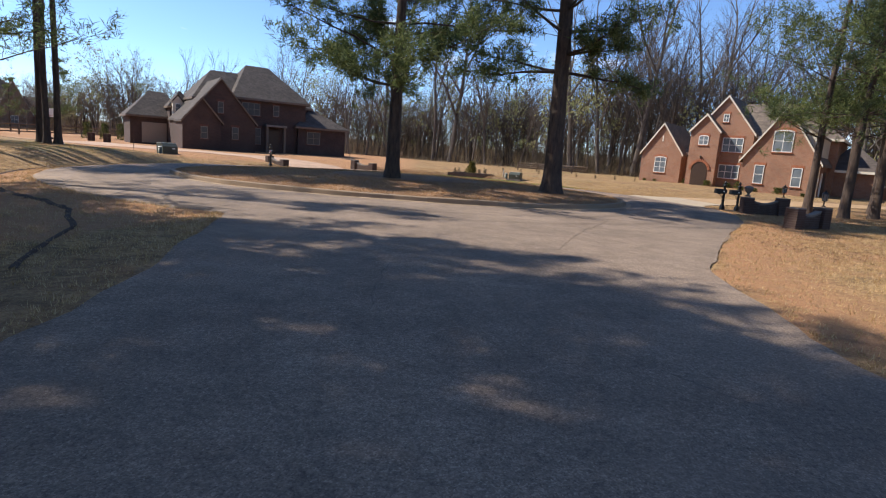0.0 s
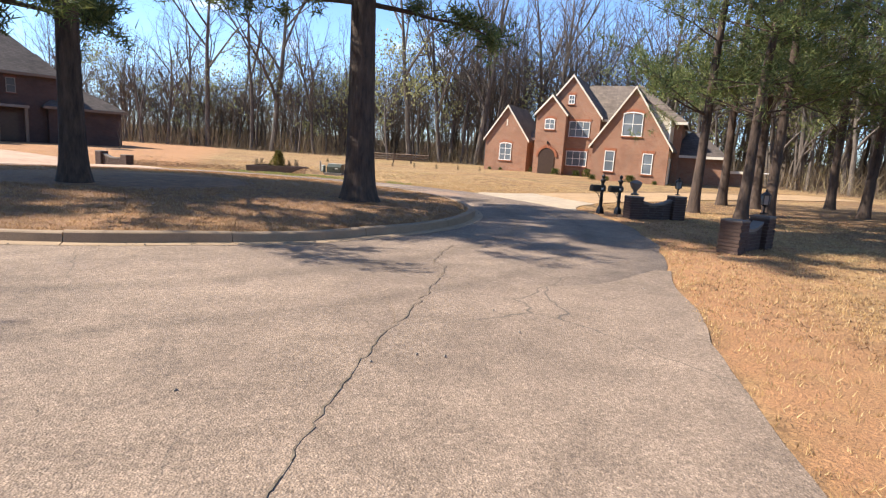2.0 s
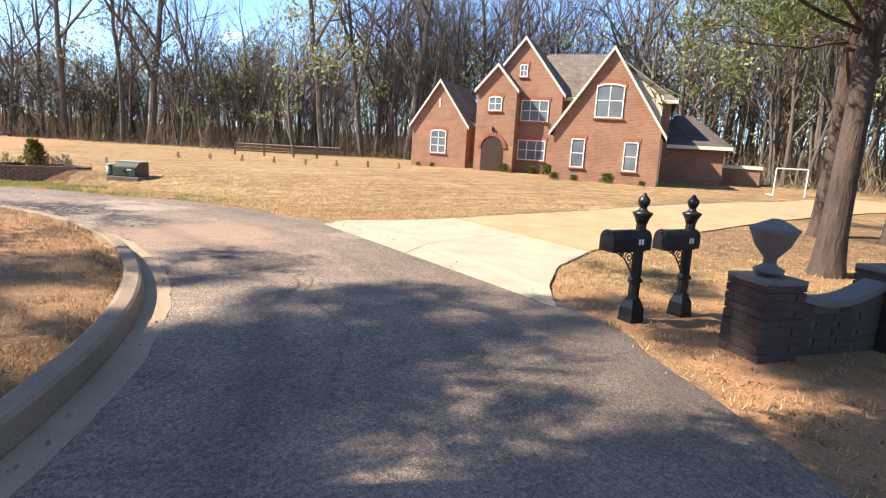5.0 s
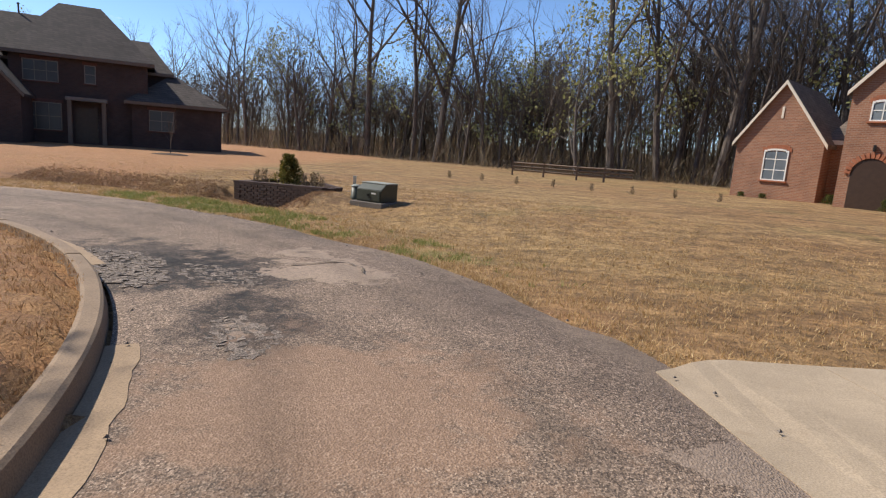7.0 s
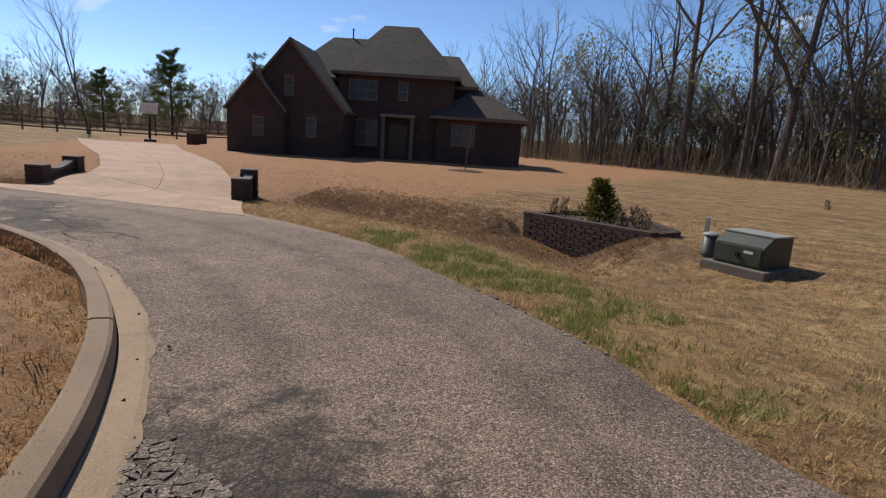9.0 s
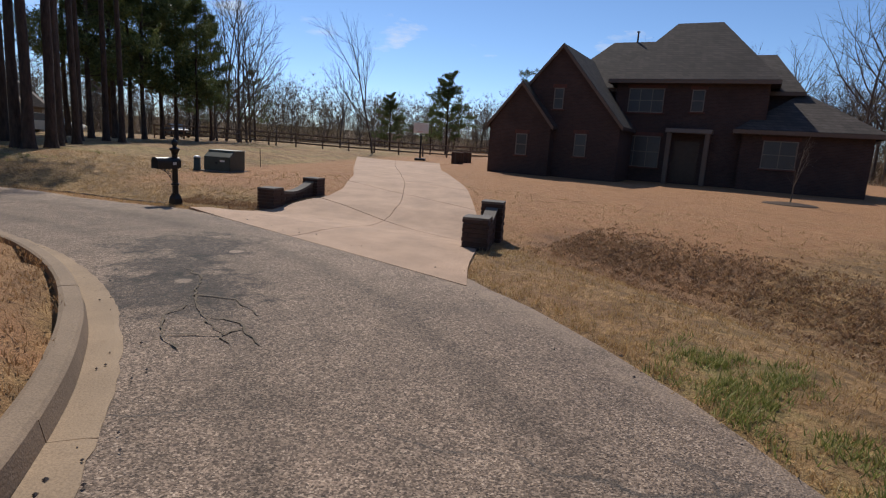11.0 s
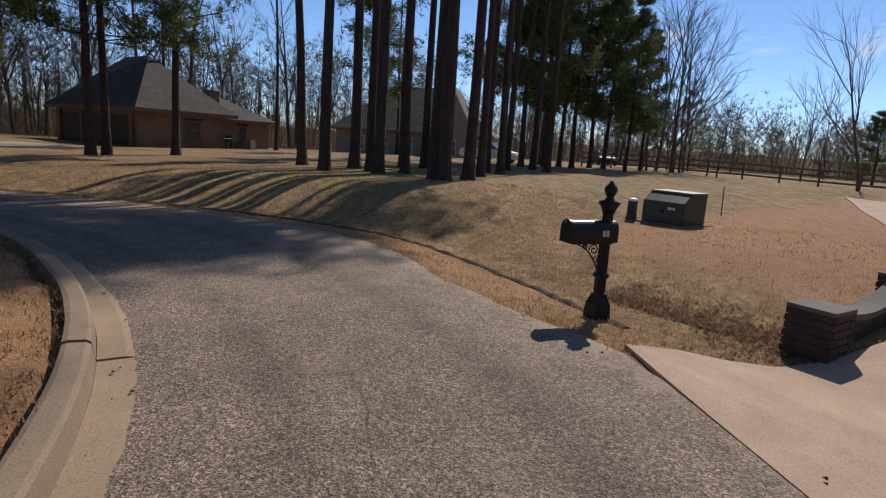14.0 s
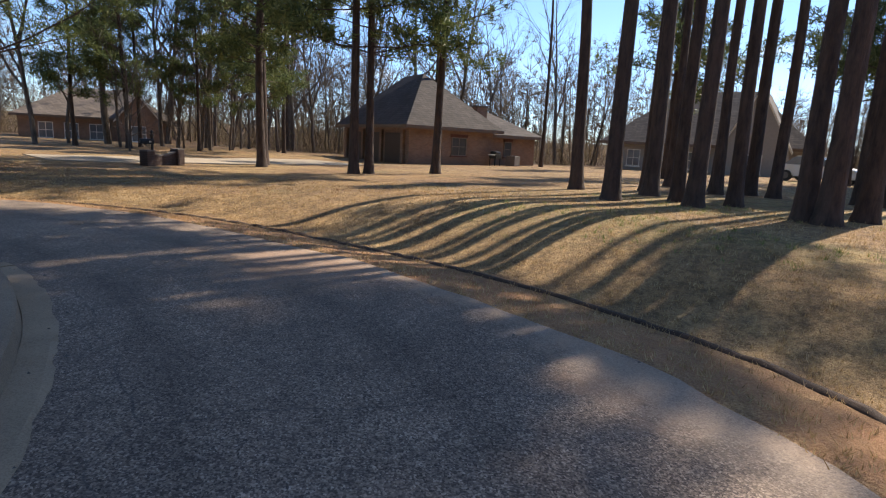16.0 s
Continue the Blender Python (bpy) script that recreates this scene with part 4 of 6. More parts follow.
def house_b():
    h = thing("brick_house", pose(27.0, 45.97, -0.05, 0, 0, -39.9), "two-storey orange-red brick house with steep cream-trimmed gables", "house")
    W, R = M_BRICK_RED, M_SHINGLE
    zb = -0.4
    # steep front gable
    gable_block(h, -2.68, 2.55, 0, 6.5, zb, 2.95, 6.85, W, R, 0.45, xa=-0.05)
    # tall gable and the entry gable before it
    gable_block(h, -8.1, -3.15, 5.0, 11.0, zb, 5.15, 8.3, W, R, 0.3, xa=-5.6)
    gable_block(h, -8.2, -5.75, 4.1, 7.0, zb, 5.2, 6.6, W, R, 0.25, xa=-6.97)
    # left wing
    gable_block(h, -13.2, -9.35, 6.0, 12.0, zb, 3.1, 5.85, W, R, 0.3, xa=-11.3)
    hip_block(h, -9.6, -7.9, 7.4, 11.5, zb, 3.2, 4.6, -9.2, -8.2, 9.4, 9.4, W, R, 0.15)
    # main body behind
    hip_block(h, -8.0, 3.0, 6.0, 13.0, zb, 4.9, 8.1, -4.9, -0.6, 9.3, 9.3, W, R, 0.3)
    # sided dormer beside the steep gable
    gable_block(h, -0.4, 2.42, 0.5, 6.5, 2.6, 4.72, 6.45, M_SIDING, R, 0.1, xa=-0.05, trim=False)
    for i in range(19):
        z = 2.75 + i * 0.17
        x1 = min(2.44, 0.62 + (6.0 - z) / 0.70)
        box_part("siding_board", 0.1, x1, 0.465, 0.498, z, z + 0.164, M_SIDING, h)
    box_part("corner_board", 2.36, 2.46, 0.44, 0.464, 2.7, 4.74, M_WHITE, h)
    # low garage wing to the side, its shade painted with the dark shingle
    hip_block(h, 2.6, 6.2, 6.6, 12.0, zb, 2.4, 4.4, 3.4, 4.4, 9.3, 9.3, W, M_SHINGLE_DARK, 0.35)
    hip_block(h, 6.25, 8.6, 9.0, 12.0, zb, 1.4, 1.5, 6.9, 8.0, 10.5, 10.5, W, M_CAP, 0.05)
    # openings
    window(h, -0.75, 0.62, 3.5, 5.2, 0.0, 2, 2, 0.18, lintel=M_LINTEL_RED)
    window(h, -1.76, -1.07, 0.95, 2.42, 0.0, 1, 2, lintel=M_LINTEL_RED)
    window(h, 0.86, 1.55, 0.9, 2.36, 0.0, 1, 2, lintel=M_LINTEL_RED)
    window(h, -5.62, -3.93, 3.45, 4.72, 5.0, 3, 2, lintel=M_LINTEL_RED)
    window(h, -5.66, -3.95, 1.1, 2.33, 5.0, 3, 2, lintel=M_LINTEL_RED)
    window(h, -5.86, -5.38, 6.08, 6.8, 5.0, 2, 2, lintel=M_LINTEL_RED)
    window(h, -7.45, -6.62, 3.95, 4.82, 4.1, 2, 2, 0.12, lintel=M_LINTEL_RED)
    window(h, -11.85, -10.75, 1.2, 2.75, 6.0, 2, 3, 0.15, lintel=M_LINTEL_RED)
    box_part("vent", -11.36, -11.26, 5.97, 6.0, 4.2, 4.75, M_TRIM, h, "narrow cream gable vent")
    # arched entry, one flat dark panel for the door and its recess shade
    bm = bmesh.new()
    prism(bm, [(-7.75, zb), (-6.4, zb)] + [(-7.075 + 0.675 * math.cos(a), 1.75 + 0.68 * math.sin(a)) for a in np.linspace(0, math.pi, 12)], 4.06, 4.099)
    part("entry_recess", bm, M_DOOR_AND_SHADE, h, "dark flat arch for the entry door and its shade")
    bm = bmesh.new()
    for a in np.linspace(0.1, math.pi - 0.1, 15):
        m = Matrix.Translation((-7.075 + 0.80 * math.cos(a), 4.06, 1.75 + 0.80 * math.sin(a))) @ Matrix.Rotation(-a, 4, "Y") @ Matrix.Diagonal((0.22, 0.09, 0.12, 1))
        bmesh.ops.create_cube(bm, size=1, matrix=m)
    part("entry_arch", bm, M_LINTEL_RED, h)
    box_part("lamp", -7.12, -7.02, 3.95, 4.08, 2.72, 2.98, M_BLACKIRON, h, "black wall lantern", 0.01)
    # side door, downpipe, and a flat dark panel for the side porch's shade
    box_part("side_door", 2.552, 2.59, 2.0, 2.95, 0.05, 2.1, M_WHITE, h)
    box_part("side_recess", 2.552, 2.57, 3.4, 4.9, 0.05, 2.2, M_DOOR_AND_SHADE, h)
    box_part("downpipe", 2.57, 2.65, 0.15, 0.23, 0.1, 2.6, M_TRIM, h, "", 0.015)
    return h


def house_a():
    h = thing("brick_house", pose(-19.53, 54.46, -0.26, 0, 0, 33.1) @ Matrix.Scale(0.925, 4), "large dark red brick house with steep brown hip roofs", "house")
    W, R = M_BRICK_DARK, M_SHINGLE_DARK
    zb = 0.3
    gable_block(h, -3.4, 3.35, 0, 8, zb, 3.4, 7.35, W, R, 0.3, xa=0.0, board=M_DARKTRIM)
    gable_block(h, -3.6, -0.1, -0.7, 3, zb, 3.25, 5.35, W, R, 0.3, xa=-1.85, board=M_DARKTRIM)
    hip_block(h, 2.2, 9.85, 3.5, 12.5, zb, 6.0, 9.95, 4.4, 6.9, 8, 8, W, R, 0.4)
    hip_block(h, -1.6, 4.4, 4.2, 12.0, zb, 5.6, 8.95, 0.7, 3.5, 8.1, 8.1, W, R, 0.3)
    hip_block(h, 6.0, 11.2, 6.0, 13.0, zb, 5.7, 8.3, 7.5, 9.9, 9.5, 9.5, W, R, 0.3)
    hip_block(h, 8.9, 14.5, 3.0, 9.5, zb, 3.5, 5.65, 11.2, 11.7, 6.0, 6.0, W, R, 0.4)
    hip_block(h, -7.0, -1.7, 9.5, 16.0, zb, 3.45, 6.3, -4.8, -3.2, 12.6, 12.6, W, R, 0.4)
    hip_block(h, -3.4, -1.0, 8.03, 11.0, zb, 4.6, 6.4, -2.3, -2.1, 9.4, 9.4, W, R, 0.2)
    # dormers over the garage
    gable_block(h, -3.2, -2.2, 7.4, 9.0, 3.6, 5.2, 5.8, M_TRIM, R, 0.15, trim=False)
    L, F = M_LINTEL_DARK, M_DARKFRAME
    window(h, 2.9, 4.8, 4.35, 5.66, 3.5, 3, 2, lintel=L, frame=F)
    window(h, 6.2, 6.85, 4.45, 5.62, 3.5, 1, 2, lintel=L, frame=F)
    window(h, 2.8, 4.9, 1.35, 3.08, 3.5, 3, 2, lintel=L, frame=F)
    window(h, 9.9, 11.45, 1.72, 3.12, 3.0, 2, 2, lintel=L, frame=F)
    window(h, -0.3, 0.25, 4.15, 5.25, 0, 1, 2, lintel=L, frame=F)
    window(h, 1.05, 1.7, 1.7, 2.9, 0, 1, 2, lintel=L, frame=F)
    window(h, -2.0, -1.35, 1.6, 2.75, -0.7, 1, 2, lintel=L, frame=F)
    window(h, -2.95, -2.45, 4.1, 5.0, 7.4, 1, 2, frame=M_WHITE)
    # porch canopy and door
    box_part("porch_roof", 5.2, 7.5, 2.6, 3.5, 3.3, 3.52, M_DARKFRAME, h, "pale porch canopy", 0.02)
    box_part("front_door", 5.6, 6.9, 3.46, 3.498, 0.7, 2.9, M_DOOR_AND_SHADE, h)
    for x in (5.4, 7.3):
        box_part("porch_post", x - 0.12, x + 0.12, 2.7, 2.94, zb, 3.3, M_DARKTRIM, h, "", 0.01)
    gd = box_part("garage_door", -5.9, -3.5, 9.44, 9.498, 0.7, 2.85, M_GARAGE, h, "taupe panelled garage door")
    for r in range(4):
        for c in range(4):
            box_part("door_panel", -5.82 + c * 0.585, -5.82 + c * 0.585 + 0.52, 9.415, 9.438, 0.78 + r * 0.49, 0.78 + r * 0.49 + 0.4, M_GARAGE, gd, "", 0.008)
    box_part("side_door", -3.0, -2.2, 7.97, 8.028, 0.7, 2.7, M_TRIM, h)
    bm = bmesh.new()
    lathe(bm, [(0.06, 8.9), (0.05, 9.5), (0.09, 9.52), (0.09, 9.6)], 10, Matrix.Translation((2.1, 8.1, 0)))
    part("roof_vent", bm, M_DARKTRIM, h)
    return h


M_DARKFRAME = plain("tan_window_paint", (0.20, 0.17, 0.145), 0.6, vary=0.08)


def house_c():
    h = thing("brick_house", pose(-39.9, 6.5, -0.42, 0, 0, 159.7) @ Matrix.Scale(1.12, 4), "one-storey brown brick house with a large dark hip roof and chimney", "house")
    W, R = M_BRICK_TAN, M_SHINGLE_DARK
    zb = -0.6
    # main block, and the lower wing beside it
    hip_block(h, 0, 6.6, 0, 10.4, zb, 2.6, 6.35, 2.9, 3.1, 3.5, 6.7, W, R, 0.5)
    hip_block(h, 6.1, 11.3, 1.0, 8.0, zb, 2.35, 4.55, 7.6, 8.5, 4.4, 5.0, W, R, 0.45)
    ch = box_part("chimney", 6.1, 6.95, 1.35, 2.05, 2.4, 4.3, W, h, "brown brick chimney")
    box_part("chimney_cap", 6.03, 7.02, 1.28, 2.12, 4.302, 4.42, M_CAP, ch)
    window(h, 8.4, 9.1, 0.9, 2.0, 1.0, 1, 2, lintel=M_LINTEL_DARK, frame=M_DARKFRAME)
    window(h, 3.2, 4.4, 0.9, 2.1, 0.0, 2, 2, lintel=M_LINTEL_DARK, frame=M_DARKFRAME)
    # porch posts on the end wall; flat dark panels paint the shade behind them
    for y in (1.0, 4.0, 7.0):
        box_part("porch_opening", -0.03, -0.002, y, y + 2.3, 0.1, 2.2, M_DOOR_AND_SHADE, h, "dark flat panel for the porch's shade")
    for y in (0.5, 3.55, 6.5, 9.5):
        box_part("porch_post", -0.2, -0.035, y, y + 0.3, zb, 2.4, M_BRICK_TAN, h, "", 0.01)
    bm = bmesh.new()
    lathe(bm, [(0.05, 4.6), (0.05, 5.1)], 8, Matrix.Translation((4.9, 3.0, 0)))
    part("roof_vent", bm, M_DARKTRIM, h)
    return h


def simple_house(x, y, turn, w, d, zb, ze, zr, wall, roof, label, front=None):
    h = thing("house", pose(x, y, 0, 0, 0, turn), label, "house")
    hip_block(h, -w / 2, w / 2, 0, d, zb, ze, zr, -w * 0.2, w * 0.2, d / 2, d / 2, wall, roof, 0.5)
    gable_block(h, w * 0.12, w * 0.42, -1.6, d * 0.5, zb, ze, zr - 0.5, wall, roof, 0.3)
    for c in (-0.38, -0.22, -0.06):
        window(h, w * c, w * c + 1.1, ze - 1.9, ze - 0.5, 0, 2, 2, frame=M_WHITE)
    window(h, w * 0.27 - 0.6, w * 0.27 + 0.6, ze - 1.9, ze - 0.5, -1.6, 2, 2, frame=M_WHITE)
    return h


house_c()
simple_house(-58, 21.5, 93, 15, 10, -1.0, 2.3, 7.0, plain("grey_stucco", (0.33, 0.30, 0.27), 0.85, vary=0.1), M_SHINGLE, "pale grey house with a large brown hip roof behind pines")
simple_house(-32, -24, 155, 12, 9, -0.9, 2.0, 4.8, M_BRICK_TAN, M_SHINGLE, "tan brick one-storey house with brown roof")
simple_house(-80, 104, 40, 18, 10, 0, 3.0, 9.0, M_BRICK_TAN, M_SHINGLE_DARK, "far brown brick house with dark hip roof")
simple_house(-86, 128, 36, 14, 10, 0, 3.0, 7.0, M_BRICK_RED, M_SHINGLE_DARK, "far red brick house with dark hip roof")
house_b()
house_a()


# ---- trees ----
def tube(verts, faces, path, radii, seg=6):
    """Adds a tapered tube along path."""
    base = len(verts)
    up = Vector((0.31, 0.2, 1)).normalized()
    n = len(path)
    for i, (p, r) in enumerate(zip(path, radii)):
        d = (path[min(i + 1, n - 1)] - path[max(i - 1, 0)]).normalized()
        a = d.cross(up)
        if a.length < 0.05:
            a = d.cross(Vector((1, 0, 0)))
        a.normalize()
        b = d.cross(a)
        for k in range(seg):
            t = 2 * math.pi * k / seg
            verts.append(tuple(p + r * (math.cos(t) * a + math.sin(t) * b)))
    for i in range(n - 1):
        for k in range(seg):
            q = base + i * seg
            faces.append((q + k, q + (k + 1) % seg, q + seg + (k + 1) % seg, q + seg + k))


def bent(rnd, start, d, length, steps, wob, lift=0.0):
    path, p, d = [start.copy()], start.copy(), d.normalized()
    for _ in range(steps):
        d = (d + Vector((rnd.uniform(-wob, wob), rnd.uniform(-wob, wob), rnd.uniform(-wob, wob) + lift))).normalized()
        p = p + d * (length / steps)
        path.append(p.copy())
    return path


def needle_tuft(rnd, verts, faces, at, d, size, count, thick=0.045):
    """A brush of thin needles round a twig's end."""
    for _ in range(count):
        v = (d * rnd.uniform(0.2, 1.0) + Vector((rnd.gauss(0, 1), rnd.gauss(0, 1), rnd.gauss(0, 1))) * 0.75).normalized()
        s = v.cross(Vector((rnd.gauss(0, 1), rnd.gauss(0, 1), rnd.gauss(0, 1)))).normalized() * size * thick
        o = at + Vector((rnd.gauss(0, 1), rnd.gauss(0, 1), rnd.gauss(0, 1))) * size * 0.28
        e = o + v * size * rnd.uniform(0.6, 1.0)
        i = len(verts)
        verts += [tuple(o - s * 1.5), tuple(o + s * 1.5), tuple(e)]
        faces.append((i, i + 1, i + 2))


def pine_meshes(seed, height, crown_from, radius, spread, whorls, tufts, lean=0.02, needle=0.34, needles=12, wob=0.025, thick=0.05):
    rnd = random.Random(seed)
    tv, tf, nv, nf = [], [], [], []
    path = bent(rnd, Vector((0, 0, -0.25)), Vector((lean, lean * 0.3, 1)), height, 16, wob, 0.03)
    radii = []
    for i in range(17):
        t = i / 16
        flare = 1 + 0.75 * math.exp(-t * height / 0.45)
        radii.append(max(0.03, radius * (1 - 0.82 * t) * flare))
    # more rings near the foot
    foot = [path[0].lerp(path[1], k / 4) for k in range(4)]
    fr = [radius * (1 + 0.9 * math.exp(-k * height / 64 / 0.35)) for k in range(4)]
    tube(tv, tf, foot + path[1:], fr + radii[1:], 12)
    for w in range(whorls):
        t = crown_from + (0.97 - crown_from) * (w + rnd.uniform(0, 0.6)) / whorls
        i = min(15, int(t * 16))
        at = path[i].lerp(path[i + 1], t * 16 - i)
        k = (t - crown_from) / (1 - crown_from)
        prof = (0.55 + 0.55 * math.sin(math.pi * min(1, k * 1.1 + 0.18))) * (1 - 0.55 * k)
        for _ in range(rnd.choice((2, 3, 3, 4))):
            a = rnd.uniform(0, 2 * math.pi)
            ln = spread * prof * rnd.uniform(0.6, 1.15)
            d = Vector((math.cos(a), math.sin(a), rnd.uniform(-0.15, 0.35) + 0.35 * k))
            limb = bent(rnd, at, d, ln, 6, 0.16, 0.02)
            r0 = max(0.02, radius * (1 - 0.8 * t) * 0.24)
            tube(tv, tf, limb, [r0 * (1 - 0.85 * s / 6) for s in range(7)], 5)
            for s in range(2, 7):
                for _ in range(rnd.choice((1, 2, 2))):
                    side = Vector((rnd.gauss(0, 1), rnd.gauss(0, 1), rnd.gauss(0.25, 0.5))).normalized()
                    tw = bent(rnd, limb[s], side + (limb[s] - limb[s - 1]).normalized(), ln * rnd.uniform(0.14, 0.3), 3, 0.25, 0.05)
                    tube(tv, tf, tw, [r0 * 0.25, r0 * 0.2, r0 * 0.14, r0 * 0.08], 3)
                    for q in tw[1:]:
                        for _ in range(tufts):
                            off = Vector((rnd.gauss(0, 1), rnd.gauss(0, 1), rnd.gauss(0, 0.7))) * 0.2
                            needle_tuft(rnd, nv, nf, q + off, (side + Vector((0, 0, 0.4))).normalized(), needle * rnd.uniform(0.8, 1.25), needles, thick)
    out = []
    for name, v, f, mat in (("trunk", tv, tf, M_PINE_BARK), ("crown", nv, nf, M_NEEDLE)):
        me = bpy.data.meshes.new(name)
        me.from_pydata(v, [], f)
        me.materials.append(mat)
        if name == "trunk":
            me.shade_smooth()
        out.append(me)
    return out


def tree(name, meshes, x, y, label, category, group, turn=0.0, scale=1.0, sink=0.0, tilt=0.0):
    t = thing(name, pose(x, y, ground_z(x, y) - sink, tilt, 0, turn) @ Matrix.Diagonal((scale, scale, scale, 1)), label, category, group)
    for me in meshes:
        o = new(me.name.split(".")[0], me)
        o.parent = t
    return t


def bare_meshes(seed, height, radius, buds=0, spread=0.5, levels=4, first=0.3, dense=1.0):
    rnd = random.Random(seed)
    tv, tf, nv, nf = [], [], [], []

    def grow(at, d, ln, r, lev):
        st = 5 if lev == 0 else (4 if lev < 3 else (3 if lev < levels else 2))
        path = bent(rnd, at, d, ln, st, 0.10 + 0.05 * lev, 0.05)
        tip = 0.45 if lev < levels else 0.2
        tube(tv, tf, path, [r * (1 - (1 - tip) * i / st) for i in range(st + 1)], 8 if lev == 0 else (5 if lev == 1 else 3))
        if lev >= levels:
            if buds:
                for p in path[1:]:
                    for _ in range(buds):
                        o = p + Vector((rnd.gauss(0, 1), rnd.gauss(0, 1), rnd.gauss(0, 1))) * 0.22
                        s = rnd.uniform(0.06, 0.13)
                        a = Vector((rnd.gauss(0, 1), rnd.gauss(0, 1), rnd.gauss(0, 1))).normalized() * s
                        b = a.cross(Vector((rnd.gauss(0, 1), rnd.gauss(0, 1), 0.3))).normalized() * s
                        i = len(nv)
                        nv.extend([tuple(o - a), tuple(o + b), tuple(o + a), tuple(o - b)])
                        nf.append((i, i + 1, i + 2, i + 3))
            return
        n = max(2, round((rnd.choice((4, 5, 6)) if lev == 0 else rnd.choice((3, 3, 4))) * dense))
        for k in range(n):
            s = (first if lev == 0 else 0.25) + (0.98 - (first if lev == 0 else 0.25)) * (k + rnd.uniform(0.2, 1)) / n
            i = min(st - 1, int(s * st))
            p = path[i].lerp(path[i + 1], s * st - i)
            ax = (path[i + 1] - path[i]).normalized()
            side = Vector((rnd.gauss(0, 1), rnd.gauss(0, 1), rnd.gauss(0, 0.6)))
            side = (side - ax * side.dot(ax)).normalized()
            nd = ax * rnd.uniform(0.7, 1.1) + side * rnd.uniform(0.45, 0.95) * spread * 1.6
            grow(p, nd, ln * rnd.uniform(0.42, 0.66), r * (0.62 - 0.25 * s) , lev + 1)
        # leader
        grow(path[-1], path[-1] - path[-2], ln * 0.5, r * 0.45, lev + 1)
    grow(Vector((0, 0, -0.3)), Vector((rnd.uniform(-0.06, 0.06), rnd.uniform(-0.06, 0.06), 1)), height * 0.62, radius, 0)
    out = []
    for name, v, f, mat in (("trunk", tv, tf, M_BARE_BARK), ("crown", nv, nf, M_BUD)):
        if not v:
            continue
        me = bpy.data.meshes.new(name)
        me.from_pydata(v, [], f)
        me.materials.append(mat)
        out.append(me)
    return out


PINE_FRONT = [pine_meshes(s, 26, 0.40, 0.2, 4.0, 17, 1, needles=17, needle=0.36) for s in (14, 15)]
PINE_SOUTH = [pine_meshes(s, 24, 0.33, 0.2, 5.2, 18, 1, needles=19, needle=0.38) for s in (16, 17)]
PINE_TALL = [pine_meshes(s, 26.5, 0.68, 0.17, 3.4, 12, 1, needles=14) for s in (11, 12, 13)]
PINE_ISLAND = [pine_meshes(21, 18, 0.21, 0.27, 6.0, 18, 3, 0.0, needle=0.33, needles=30, wob=0.012, thick=0.034), pine_meshes(22, 22, 0.20, 0.36, 4.6, 19, 2, 0.0, needle=0.33, needles=30, wob=0.012, thick=0.036)]
PINE_YOUNG = [pine_meshes(31, 15, 0.22, 0.19, 4.6, 9, 1, 0.03, needles=20, thick=0.03), pine_meshes(32, 14, 0.28, 0.18, 4.4, 8, 1, -0.02, needles=20, thick=0.03)]

PINE_LOW = [pine_meshes(s, 22, 0.24, 0.2, 4.6, 17, 1, needles=19, needle=0.38) for s in (18, 19)]
PINE_FAR = [pine_meshes(s, 17, 0.22, 0.17, 3.4, 15, 2, needles=10) for s in (71, 72)]

GROVE = [(-26.4, 8.6), (-25.4, 9.8), (-25.9, 15.5), (-26.6, 15.7), (-29.1, 17.4), (-24.2, 26.4), (-21.4, 28.5), (-23.8, 28.6), (-29.7, 27.4), (-21.7, 30.2), (-22.7, 29.6), (-26.7, 29.6),
         (-22.8, 30.8), (-27.6, 30.3), (-27.1, 31.0), (-25.4, 28.0), (-20.1, 32.7), (-20.45, 32.35), (-21.4, 33.2), (-27.1, 33.0), (-26.8, 33.6), (-28.3, 29.2), (-24.0, 33.2), (-31.6, 33.4), (-34.2, 34.5), (-32.4, 35.3)]
rg = random.Random(5)
for i, (x, y) in enumerate(GROVE):
    tree("pine_tree", PINE_LOW[i % 2] if i < 5 else (PINE_FRONT[i % 2] if y < 29 and x > -25 else PINE_TALL[i % 3]), x, y, "tall bare-stemmed pine with a high dark green crown", "pine tree", "pine grove", rg.uniform(0, 360), rg.uniform(0.86, 1.02))
for i, (x, y, s) in enumerate([(-38.51, 33.58, 1.0), (-41.92, 34.83, 1.1), (-45.38, 35.74, 1.0), (-48.18, 37.96, 0.9), (-43.79, 31.99, 1.1), (-49.61, 34.26, 1.1), (-36.8, 25.16, 1.0), (-52.13, 39.19, 0.9), (-43.5, 36.6, 0.95), (-47.0, 38.9, 0.85), (-45.0, 40.2, 0.7), (-51.0, 41.9, 0.65)]):
    tree("pine_tree", PINE_FAR[i % 2], x, y, "dark pine with branches low on its stem at the grove's end", "pine tree", "pine grove", rg.uniform(0, 360), s)
# pines beside the entry road that shade it
for i, (x, y) in enumerate([(-10.4, 4.6), (-10.2, 1.4), (-10.0, -1.8), (-11.0, -5.0), (-11.0, -9.0), (-14.0, -3.5), (-12.5, 1.0), (-15.6, 5.5), (-12.4, 3.6), (-14.6, 3.0), (-11.6, -2.6),
                          (-10.4, 7.6), (-12.6, 6.6), (-11.4, 9.7), (-13.6, 9.2), (-11.9, 12.2), (-13.0, 11.2)]):
    tree("pine_tree", PINE_SOUTH[i % 2], x, y, "tall dark green pine beside the entry road", "pine tree", "roadside pines", rg.uniform(0, 360), rg.uniform(0.85, 1.0) * (0.68 if y > 7 else 1.0))
